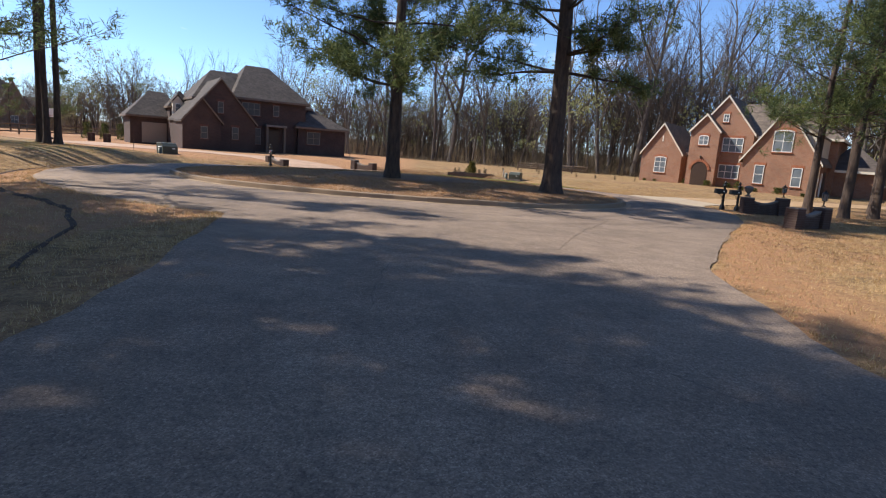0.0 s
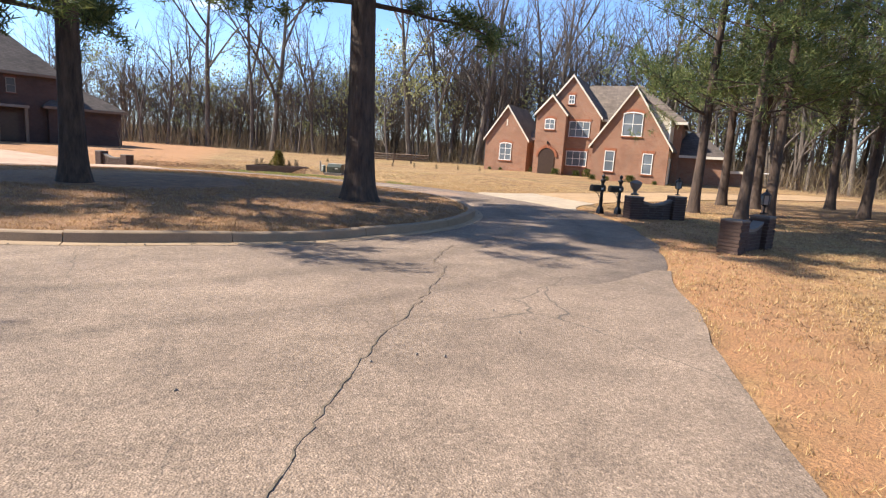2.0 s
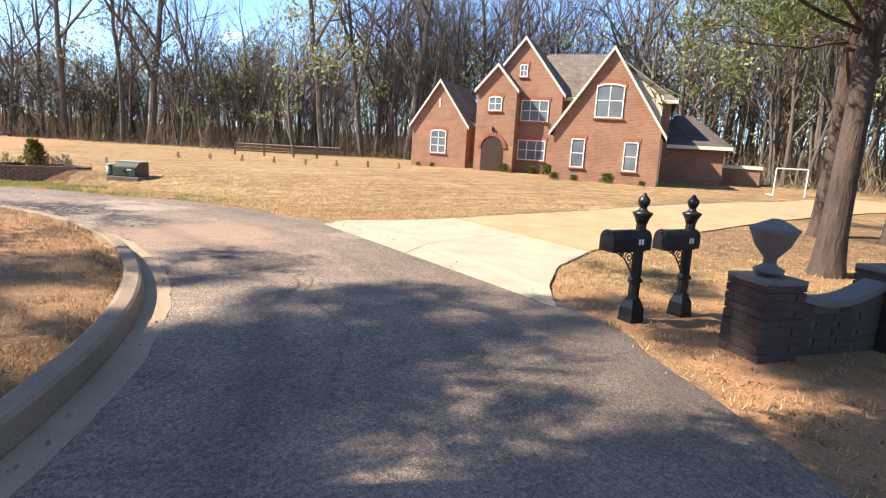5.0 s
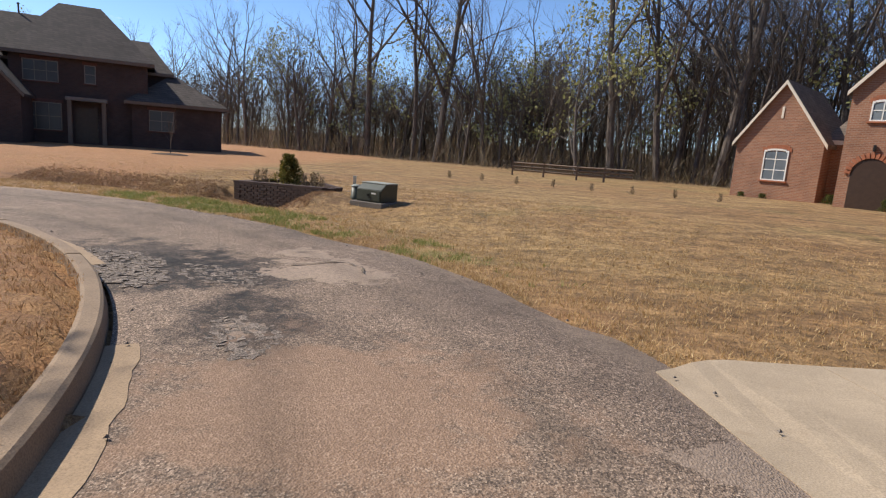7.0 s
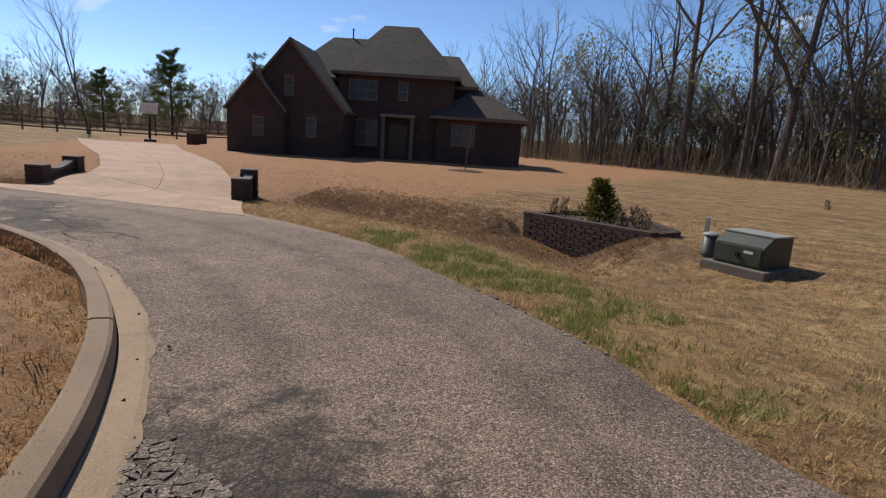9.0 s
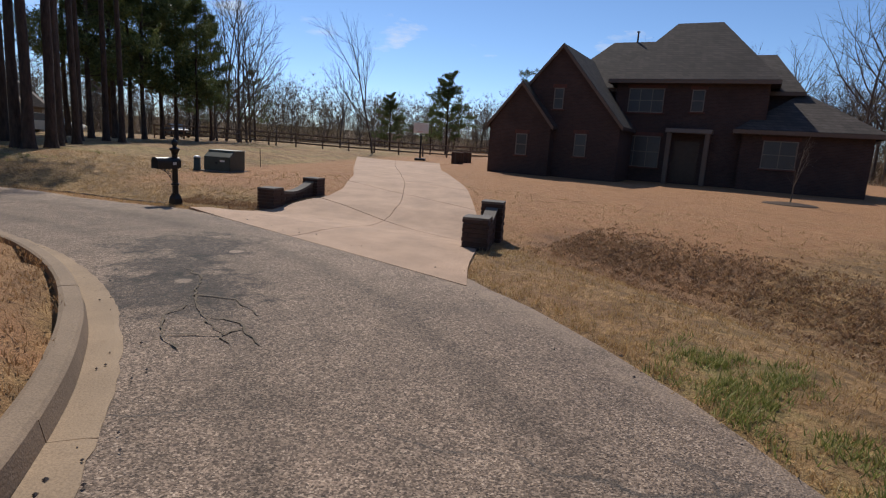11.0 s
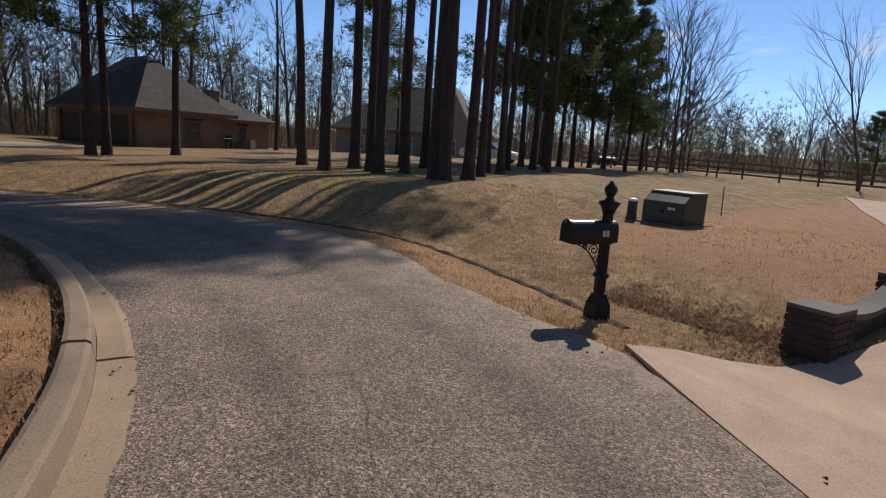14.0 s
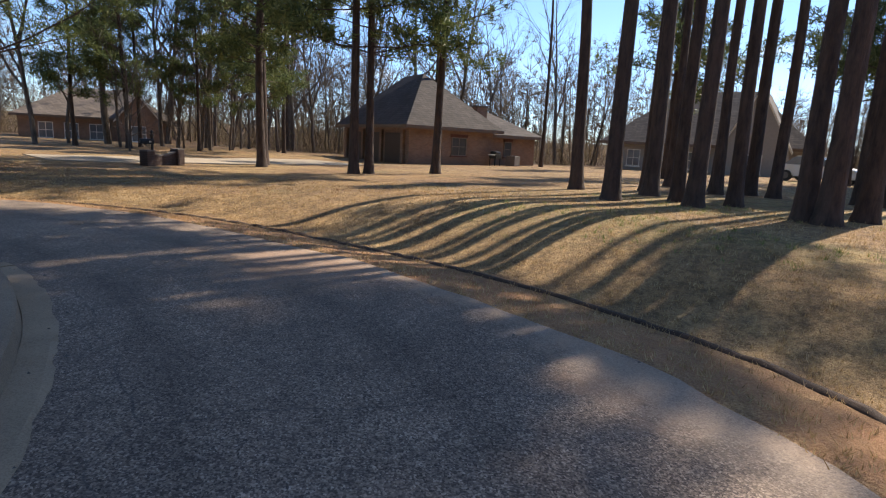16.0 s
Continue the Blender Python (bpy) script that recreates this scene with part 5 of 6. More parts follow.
tree("pine_tree", PINE_YOUNG[0], -12.9, 17.0, "pine with low green branches beside the far driveway", "pine tree", "roadside pines", 60, 0.85)
tree("pine_tree", PINE_ISLAND[0], -1.45, 24.6, "straight pine with wide dark branches on the island", "pine tree", "island pines", 40, 1.0)
tree("pine_tree", PINE_ISLAND[1], 4.93, 24.0, "large thick-trunked pine on the island", "pine tree", "island pines", 150, 1.0)
for i, (x, y, s) in enumerate([(17.15, 26.85, 0.95), (20.95, 29.8, 1.0), (17.6, 25.1, 0.95), (19.5, 25.9, 1.0), (21.5, 28.6, 1.0), (24.0, 26.0, 1.0), (26.5, 29.5, 0.95), (23.5, 22.5, 1.1), (19.5, 18.5, 1.1), (27, 24, 1.1)]):
    tree("pine_tree", PINE_YOUNG[i % 2], x, y, "pine with low green branches beside the driveway", "pine tree", "driveway pines", rg.uniform(0, 360), s)

# ---- the woods ----
BARE = [bare_meshes(41, 19, 0.24), bare_meshes(42, 17, 0.2), bare_meshes(43, 21, 0.28, spread=0.6), bare_meshes(44, 15, 0.15), bare_meshes(45, 18, 0.18, spread=0.35)]
BUSHY = [bare_meshes(46, 14, 0.16, spread=0.55, first=0.14, dense=1.25), bare_meshes(47, 12, 0.13, spread=0.7, first=0.1, dense=1.25), bare_meshes(48, 15, 0.15, spread=0.4, first=0.12, dense=1.25)]
BUDDED = [bare_meshes(51, 9, 0.12, buds=1, spread=0.7, first=0.15), bare_meshes(52, 12, 0.13, buds=1, spread=0.6)]


def clear_of_houses(x, y):
    for hx, hy, r in ((28, 49, 12), (-15, 60, 15), (-46, 2, 13), (-58, 22, 14), (-32, -26, 11), (21, 57, 9), (32, 50, 8)):
        if math.hypot(x - hx, y - hy) < r:
            return False
    return True


rw = random.Random(8)
made = 0
while made < 205:
    a = rw.uniform(-30, 128)
    r = woods_edge(a) + abs(rw.gauss(0, 1)) * 7
    x, y = CX + r * math.cos(radians(a)), CY + r * math.sin(radians(a))
    if not clear_of_houses(x, y):
        continue
    if rw.random() < 0.2:
        tree("budding_tree", rw.choice(BUDDED), x, y, "small tree in pale green spring bud at the wood's edge", "tree", "wood edge", rw.uniform(0, 360), rw.uniform(0.8, 1.2), tilt=rw.uniform(-3, 3))
    else:
        tree("bare_tree", rw.choice(BARE), x, y, "tall leafless grey-brown tree of the woods", "tree", "wood edge", rw.uniform(0, 360), rw.uniform(0.7, 1.1) if a < 66 else rw.uniform(0.45, 0.7), tilt=rw.uniform(-4, 4))
    made += 1


def build_woods():
    """The depth of the woods: many slender trunks and twigs that nobody could count."""
    rnd = random.Random(17)
    verts, faces = [], []
    n = 0
    while n < 3500:
        a = rnd.uniform(128, 262) if n > 2350 else rnd.uniform(-32, 130)
        r = woods_edge(a) + 4 + abs(rnd.gauss(0, 1)) * 20
        x, y = CX + r * math.cos(radians(a)), CY + r * math.sin(radians(a))
        if not clear_of_houses(x, y):
            continue
        n += 1
        far = a > 128
        tall = 1 - smooth01(62, 86, a)
        ht = (rnd.uniform(5, 9) if a < 185 else rnd.uniform(7, 13)) if far else rnd.uniform(5.5 + 2.5 * tall, 10 + 5.5 * tall)
        base = Vector((x, y, ground_z(x, y) - 0.3))
        path = bent(rnd, base, Vector((rnd.gauss(0, 0.08), rnd.gauss(0, 0.08), 1)), ht, 4, 0.09, 0.03)
        r0 = rnd.uniform(0.025, 0.075) if rnd.random() < 0.7 else rnd.uniform(0.09, 0.17)
        tube(verts, faces, path, [r0, r0 * 0.8, r0 * 0.55, r0 * 0.35, r0 * 0.1], 4)
        for k in range(rnd.randint(7, 11)):
            t = rnd.uniform(0.15 if far else 0.3, 0.98)
            i = min(3, int(t * 4))
            p = path[i].lerp(path[i + 1], t * 4 - i)
            d = Vector((rnd.gauss(0, 1), rnd.gauss(0, 1), rnd.uniform(0.5, 1.8)))
            br = bent(rnd, p, d, ht * rnd.uniform(0.16, 0.38) if far else ht * rnd.uniform(0.12, 0.3), 2, 0.2, 0.08)
            rb = r0 * 0.3
            tube(verts, faces, br, [rb, rb * 0.6, rb * 0.15], 3)
            for q in br[1:]:
                for _ in range(11 if far else 7):
                    e = q + Vector((rnd.gauss(0, 1), rnd.gauss(0, 1), rnd.uniform(0.0, 1.6))).normalized() * rnd.uniform(0.6, 1.6)
                    s = Vector((rnd.gauss(0, 1), rnd.gauss(0, 1), 0)).normalized() * 0.026
                    b = len(verts)
                    verts += [tuple(q - s), tuple(q + s), tuple(e)]
                    faces.append((b, b + 1, b + 2))
    ob = mesh_ob("woods", verts, faces, M_TWIG)
    tagged(ob, "dense leafless grey-brown woods behind the lawns", "woods", kind="stuff")


build_woods()


def build_brush():
    """Brown undergrowth and fallen leaves along the wood's edge."""
    rnd = random.Random(23)
    verts, faces = [], []
    for n in range(17000):
        a = rnd.uniform(-32, 250)
        r = woods_edge(a) + rnd.uniform(-1.5, 34)
        x, y = CX + r * math.cos(radians(a)), CY + r * math.sin(radians(a))
        if not clear_of_houses(x, y):
            continue
        z = ground_z(x, y)
        deep = smooth01(4, 16, r - woods_edge(a))
        big = rnd.uniform(0.4, 1.0) + (rnd.uniform(0.5, 2.2 + 2.8 * deep) if rnd.random() < 0.35 + 0.35 * deep else 0)
        for _ in range(9):
            o = Vector((x + rnd.gauss(0, 0.6), y + rnd.gauss(0, 0.6), z - 0.05 + (rnd.uniform(0, 0.5) * big if big > 1.4 else 0)))
            e = o + Vector((rnd.gauss(0, 0.5), rnd.gauss(0, 0.5), rnd.uniform(0.5, 1.0))) * big
            s = Vector((rnd.gauss(0, 1), rnd.gauss(0, 1), 0)).normalized() * 0.02
            b = len(verts)
            verts += [tuple(o - s), tuple(o + s), tuple(e)]
            faces.append((b, b + 1, b + 2))
    ob = mesh_ob("undergrowth", verts, faces, M_BRUSH)
    tagged(ob, "brown twiggy undergrowth at the wood's edge", "undergrowth", kind="stuff")


M_BRUSH = leaf_material("dry_brush", (0.13, 0.09, 0.06), (0.23, 0.165, 0.11), (0.34, 0.28, 0.15))
build_brush()


# ---- things along the road ----
def brick_mesh():
    bm = bmesh.new()
    add_box(bm, -0.1165, 0.1165, -0.046, 0.046, -0.031, 0.031)
    bmesh.ops.bevel(bm, geom=bm.edges[:], offset=0.005, segments=1, affect="EDGES")
    me = bpy.data.meshes.new("brick")
    bm.to_mesh(me)
    bm.free()
    me.materials.append(M_BRICK_PIECE)
    return me


BRICK = brick_mesh()
rb = random.Random(31)


def lay(parent, x, y, z, turn):
    o = new("brick", BRICK)
    o.parent = parent
    o.matrix_basis = pose(x + rb.uniform(-0.002, 0.002), y + rb.uniform(-0.002, 0.002), z, rb.uniform(-0.6, 0.6), rb.uniform(-0.6, 0.6), turn + rb.uniform(-0.5, 0.5))


def brick_pillar(parent, x, y, turn, size, height, foot=0.15):
    """A square pillar of bricks round a mortar core, under a stone cap."""
    p = new("pillar")
    p.parent = parent
    p.matrix_basis = pose(x, y, 0, 0, 0, turn)
    h = size / 2
    core = bmesh.new()
    add_box(core, -h + 0.012, h - 0.012, -h + 0.012, h - 0.012, -foot, height)
    part("mortar_core", core, M_MORTAR, p)
    n = int(round((height + foot) / 0.072))
    for c in range(n):
        z = -foot + 0.036 + c * 0.072
        shift = 0.0 if c % 2 else 0.045
        for side in range(4):
            a = radians(90 * side)
            for k in (-0.5, 0.5):
                u, v = k * (size - 0.257) + shift - 0.022, -h + 0.046
                lay(p, u * math.cos(a) - v * math.sin(a), u * math.sin(a) + v * math.cos(a), z, 90 * side)
    bm = bmesh.new()
    add_box(bm, -h - 0.006, h + 0.006, -h - 0.006, h + 0.006, height + 0.002, height + 0.042, 0.008)
    part("cap", bm, M_CAP, p, "dark weathered cap")
    return p


def pillar_wall(p0, p1, h0, h1, label, dip=0.12, tops=()):
    """Two brick pillars joined by a low brick wall whose top sags between them."""
    v = Vector((p1[0] - p0[0], p1[1] - p0[1]))
    L, turn = v.length, math.degrees(math.atan2(v.y, v.x))
    z = (land_z(*p0) + land_z(*p1)) / 2
    t = thing("brick_gate_wall", pose(p0[0], p0[1], z, 0, 0, turn), label, "brick wall", "driveway gate walls")
    s = 0.40
    brick_pillar(t, 0, 0, 0, s, h0)
    brick_pillar(t, L, 0, 0, s, h1)
    w = new("low_wall")
    w.parent = t
    cols = max(2, int((L - s) / 0.243))
    step = (L - s) / cols

    def top(x):
        k = (x - s / 2) / (L - s)
        return (h0 * (1 - k) + h1 * k) * 0.86 - dip * math.sin(math.pi * k)
    core = bmesh.new()
    prism(core, [(s / 2, -0.15), (L - s / 2, -0.15)] + [(x, top(x) - 0.04) for x in np.linspace(L - s / 2, s / 2, 9)], -0.085, 0.085)
    part("mortar_core", core, M_MORTAR, w)
    for c in range(cols):
        for face in (-1, 1):
            x = s / 2 + step * (c + 0.5)
            k = 0
            zz = -0.11
            while zz < top(x) - 0.05:
                lay(w, x + (0.03 if k % 2 else -0.03) * (0 < c < cols - 1), face * 0.05, zz, 0 if face < 0 else 180)
                zz += 0.072
                k += 1
    bm = bmesh.new()
    pts = np.linspace(s / 2, L - s / 2, 9)
    prism(bm, [(x, top(x) - 0.035) for x in pts] + [(x, top(x) + 0.025) for x in pts[::-1]], -0.11, 0.11)
    part("coping", bm, M_CAP, w, "sagging stone coping")
    for kind, x, hh in tops:
        x = 0 if x == 0 else L
        if kind == "urn":
            bm = bmesh.new()
            lathe(bm, [(0.11, 0), (0.12, 0.03), (0.05, 0.07), (0.05, 0.12), (0.13, 0.22), (0.17, 0.32), (0.19, 0.36), (0.17, 0.37), (0.12, 0.40), (0.03, 0.44)], 16, Matrix.Translation((x, 0, hh + 0.07)))
            part("urn", bm, M_CAP, t, "dark stone urn finial", True)
        else:
            bm = bmesh.new()
            m = Matrix.Translation((x, 0, hh + 0.07))
            lathe(bm, [(0.07, 0), (0.07, 0.02), (0.022, 0.04), (0.022, 0.16), (0.06, 0.18), (0.085, 0.20)], 8, m)
            lathe(bm, [(0.12, 0.40), (0.05, 0.46), (0.02, 0.48), (0.03, 0.50), (0.005, 0.53)], 8, m)
            for k in range(6):
                a = math.pi * k / 3
                mm = m @ Matrix.Translation((0.095 * math.cos(a), 0.095 * math.sin(a), 0.3)) @ Matrix.Rotation(a, 4, "Z") @ Matrix.Diagonal((0.012, 0.012, 0.21, 1))
                bmesh.ops.create_cube(bm, size=1, matrix=mm)
            l = part("lantern", bm, M_BLACKIRON, t, "black metal post lantern")
            bm = bmesh.new()
            lathe(bm, [(0.075, 0.205), (0.095, 0.395)], 6, m)
            part("lantern_glass", bm, M_GLASS, l)
    return t


pillar_wall((-9.45, 38.4), (-10.8, 39.75), 0.34, 0.48, "dark brick gate wall with two capped pillars beside a driveway")
pillar_wall((-4.03, 40.46), (-5.42, 41.66), 0.55, 0.64, "dark brick gate wall with two pillars at the lawn's corner")
pillar_wall((13.1, 24.5), (14.5, 24.4), 0.62, 0.68, "dark brick gate wall with an urn and a lantern on its pillars", tops=(("urn", 0, 0.62), ("lantern", 1, 0.68)))
pillar_wall((11.6, 18.9), (12.85, 19.5), 0.62, 0.66, "shaded dark brick gate wall under pines with a lantern", tops=(("lantern", 1, 0.66),))
pillar_wall((-20.3, 9.2), (-21.9, 8.6), 0.6, 0.66, "brick gate wall at the far driveway in sun")


def scroll(bm, m, r, turns=1.4, thick=0.008):
    pts = []
    for i in range(22):
        k = i / 21
        a = 2 * math.pi * turns * k
        rr = r * (1 - 0.8 * k)
        pts.append(Vector((rr * math.cos(a), 0, rr * math.sin(a))))
    v, f = [], []
    tube(v, f, pts, [thick] * len(pts), 5)
    vs = [bm.verts.new(m @ Vector(p)) for p in v]
    for q in f:
        bm.faces.new([vs[i] for i in q])


def mailbox(x, y, turn, label, size=1.0):
    """A cast post with collars and a ball finial, an arched box before it and a scrolled bracket; the box points along +x."""
    t = thing("mailbox", pose(x, y, land_z(x, y), 0, 0, turn) @ Matrix.Scale(size, 4), label, "mailbox", "mailboxes")
    bm = bmesh.new()
    add_box(bm, -0.10, 0.10, -0.10, 0.10, -0.06, 0.05, 0.01)
    sq = math.radians(45)
    lathe(bm, [(0.135, 0.05), (0.125, 0.16), (0.085, 0.24), (0.08, 0.27)], 4, Matrix.Rotation(sq, 4, "Z"))
    part("plinth", bm, M_BLACKIRON, t)
    bm = bmesh.new()
    lathe(bm, [(0.062, 0.26), (0.062, 0.44), (0.085, 0.45), (0.085, 0.48), (0.060, 0.50), (0.056, 1.12), (0.075, 1.14)], 8, Matrix.Rotation(radians(22.5), 4, "Z"))
    part("post", bm, M_BLACKIRON, t)
    bm = bmesh.new()
    lathe(bm, [(0.06, 1.10), (0.075, 1.15), (0.105, 1.20), (0.11, 1.215), (0.06, 1.235), (0.045, 1.25), (0.035, 1.27), (0.05, 1.29), (0.062, 1.32), (0.066, 1.345), (0.055, 1.375), (0.03, 1.395), (0.022, 1.41), (0.012, 1.43)], 16)
    part("finial", bm, M_BLACKIRON, t, "", True)
    # arched box
    w, zb, zs = 0.095, 0.815, 0.94
    prof = [(-w, zb), (w, zb)] + [(w * math.cos(a), zs + w * math.sin(a)) for a in np.linspace(0, math.pi, 13)]
    bm = bmesh.new()
    a = [bm.verts.new((-0.08, yy, z)) for yy, z in prof]
    b = [bm.verts.new((0.46, yy, z)) for yy, z in prof]
    n = len(prof)
    bm.faces.new(list(reversed(a)))
    bm.faces.new(b)
    for i in range(n):
        bm.faces.new((a[i], a[(i + 1) % n], b[(i + 1) % n], b[i]))
    box = part("box", bm, M_BLACKIRON, t, "black arched letter box")
    bm = bmesh.new()
    prof2 = [(-w - 0.007, zb - 0.005), (w + 0.007, zb - 0.005)] + [((w + 0.007) * math.cos(a), zs + (w + 0.007) * math.sin(a)) for a in np.linspace(0, math.pi, 13)]
    a = [bm.verts.new((0.462, yy, z)) for yy, z in prof2]
    b = [bm.verts.new((0.485, yy, z)) for yy, z in prof2]
    bm.faces.new(list(reversed(a)))
    bm.faces.new(b)
    for i in range(n):
        bm.faces.new((a[i], a[(i + 1) % n], b[(i + 1) % n], b[i]))
    door = part("door", bm, M_BLACKIRON, box)
    box_part("handle", 0.486, 0.51, -0.02, 0.02, 1.0, 1.015, M_BLACKIRON, door)
    for side in (-1, 1):
        for k in range(2):
            box_part("number_bar", 0.04 + k * 0.045, 0.07 + k * 0.045, side * (w + 0.003) - 0.0015, side * (w + 0.003) + 0.0015, 0.88, 0.94, M_NUMBER, box, "small white number plate bar")
    box_part("flag", 0.14, 0.30, -w - 0.012, -w - 0.006, 0.925, 0.955, M_FLAG, box, "lowered red flag")
    box_part("support_plate", -0.06, 0.42, -0.05, 0.05, 0.795, 0.812, M_BLACKIRON, t)
    bm = bmesh.new()
    scroll(bm, Matrix.Translation((0.13, 0, 0.73)), 0.06)
    scroll(bm, Matrix.Translation((0.09, 0, 0.63)) @ Matrix.Rotation(radians(180), 4, "Z"), 0.045)
    scroll(bm, Matrix.Translation((0.24, 0, 0.765)), 0.028)
    v, f = [], []
    tube(v, f, [Vector((0.06, 0, 0.52)), Vector((0.12, 0, 0.62)), Vector((0.2, 0, 0.72)), Vector((0.33, 0, 0.79))], [0.009] * 4, 5)
    vs = [bm.verts.new(p) for p in v]
    for q in f:
        bm.faces.new([vs[i] for i in q])
    part("bracket", bm, M_BLACKIRON, t, "scrolled black bracket")
    return t


mailbox(-9.8, 36.5, -55, "black cast mailbox with ball finial standing at the road's grassy edge", 0.99)
mailbox(12.6, 25.48, 188, "black cast mailbox on a fluted post beside a second one", 0.86)
mailbox(13.3, 25.6, 190, "black cast mailbox standing in shade near a brick wall", 0.86)
mailbox(-21.4, 7.4, -20, "black mailbox by the far sunny driveway")


def utility_cabinet(x, y, turn, w, d, h, label):
    """A pad-mounted transformer: sloped lid, door seam, lock and a concrete pad."""
    z = land_z(x, y)
    t = thing("transformer_box", pose(x, y, z, 0, 0, turn), label, "utility box", "utility boxes")
    box_part("pad", -w / 2 - 0.12, w / 2 + 0.12, -d / 2 - 0.12, d / 2 + 0.12, -0.15, 0.04, M_CAP, t, "weathered concrete pad", 0.015)
    bm = bmesh.new()
    prism(bm, [(-d / 2, 0.042), (d / 2, 0.042), (d / 2, h), (-d / 2 + d * 0.3, h), (-d / 2, h * 0.72)], -w / 2, w / 2)
    bmesh.ops.transform(bm, matrix=Matrix.Rotation(radians(90), 4, "Z"), verts=bm.verts[:])
    bmesh.ops.bevel(bm, geom=bm.edges[:], offset=0.012, segments=2, affect="EDGES")
    body = part("body", bm, M_TRANSFORMER, t)
    bm = bmesh.new()
    add_box(bm, -w / 2 + 0.04, w / 2 - 0.04, -d / 2 - 0.012, -d / 2 - 0.002, 0.08, h * 0.68, 0.004)
    door = part("door", bm, M_TRANSFORMER, body)
    box_part("latch", -0.03, 0.03, -d / 2 - 0.04, -d / 2 - 0.013, h * 0.38, h * 0.5, M_BLACKIRON, door)
    box_part("label_bar", w * 0.12, w * 0.3, -d / 2 - 0.016, -d / 2 - 0.0125, h * 0.5, h * 0.58, M_NUMBER, door, "small pale marking bar")
    box_part("lid", -w / 2 - 0.012, w / 2 + 0.012, -d / 2 + d * 0.3, d / 2 + 0.012, h + 0.002, h + 0.03, M_LID, body, "pale lid", 0.006)
    return t


# paler than the green enamel of the body
M_LID = plain("sun_bleached_enamel", (0.30, 0.31, 0.27), 0.55, vary=0.15)
utility_cabinet(6.0, 42.45, -24, 0.8, 0.72, 0.5, "dark green transformer box with a pale lid on the lawn")
utility_cabinet(-16.95, 38.45, 50, 0.95, 0.9, 0.68, "dark green utility cabinet standing on the mown lawn")


def pedestal(x, y, r, h, cap, label, name="cable_pedestal"):
    t = thing(name, pose(x, y, land_z(x, y)), label, "utility post")
    bm = bmesh.new()
    lathe(bm, [(r * 1.15, -0.1), (r * 1.15, 0.05), (r, 0.07), (r * 0.96, h * 0.85)], 14)
    part("body", bm, M_TRANSFORMER, t, "", True)
    bm = bmesh.new()
    lathe(bm, [(r * 1.05, h * 0.852), (r * 1.05, h * 0.9), (r * 0.8, h * 0.96), (r * 0.3, h)], 14)
    part("cap", bm, cap, t)
    return t


pedestal(5.35, 42.7, 0.12, 0.38, M_LID, "squat green cable pedestal beside the transformer")
pedestal(-17.0, 37.6, 0.11, 0.48, M_WHITE, "dark green cable pedestal with a white cap")
mk = thing("marker_post", pose(5.2, 43.1, land_z(5.2, 43.1)), "cream plastic marker post on the lawn", "marker post")
box_part("post", -0.04, 0.04, -0.025, 0.025, -0.1, 0.5, M_TRIM, mk, "", 0.008)
box_part("cap", -0.045, 0.045, -0.03, 0.03, 0.502, 0.53, M_WHITE, mk)
st = thing("marker_stake", pose(-20.0, 40.2, land_z(-20.0, 40.2), 3, 4, 0), "thin wooden stake in the lawn", "stake")
box_part("stake", -0.015, 0.015, -0.01, 0.01, -0.1, 0.75, M_FENCE, st)


# ---- planter on the ditch bank ----
def shrub_mesh(seed, w, h, count, leaf, mat, taper=0.6):
    rnd = random.Random(seed)
    v, f = [], []
    for _ in range(count):
        z = rnd.random() ** 0.8
        r = w * (1 - taper * z) * math.sqrt(rnd.random())
        a = rnd.uniform(0, 6.283)
        k = 1 + 0.35 * math.sin(3 * a + 7 * z + seed)
        o = Vector((r * k * math.cos(a), r * k * math.sin(a), 0.03 + z * h))
        d = (Vector((math.cos(a), math.sin(a), 0.7)) + Vector((rnd.gauss(0, 1), rnd.gauss(0, 1), rnd.gauss(0, 1))) * 0.6).normalized() * leaf * rnd.uniform(0.6, 1.3)
        s = d.cross(Vector((rnd.gauss(0, 1), rnd.gauss(0, 1), 1))).normalized() * leaf * 0.22
        i = len(v)
        v += [tuple(o - s), tuple(o + s), tuple(o + d)]
        f.append((i, i + 1, i + 2))
    me = bpy.data.meshes.new("foliage")
    me.from_pydata(v, [], f)
    me.materials.append(mat)
    return me


def shrub(name, me, x, y, z, label, stems=True, scale=1.0, turn=0):
    t = thing(name, pose(x, y, z, 0, 0, turn) @ Matrix.Diagonal((scale, scale, scale, 1)), label, "shrub")
    o = new("foliage", me)
    o.parent = t
    if stems:
        v, f = [], []
        rnd = random.Random(len(bpy.data.objects))
        for _ in range(4):
            p = bent(rnd, Vector((0, 0, -0.08)), Vector((rnd.gauss(0, 0.35), rnd.gauss(0, 0.35), 1)), 0.5, 3, 0.2)
            tube(v, f, p, [0.012, 0.01, 0.008, 0.005], 4)
        mesh_ob("stems", v, f, M_BARE_BARK, t)
    return t


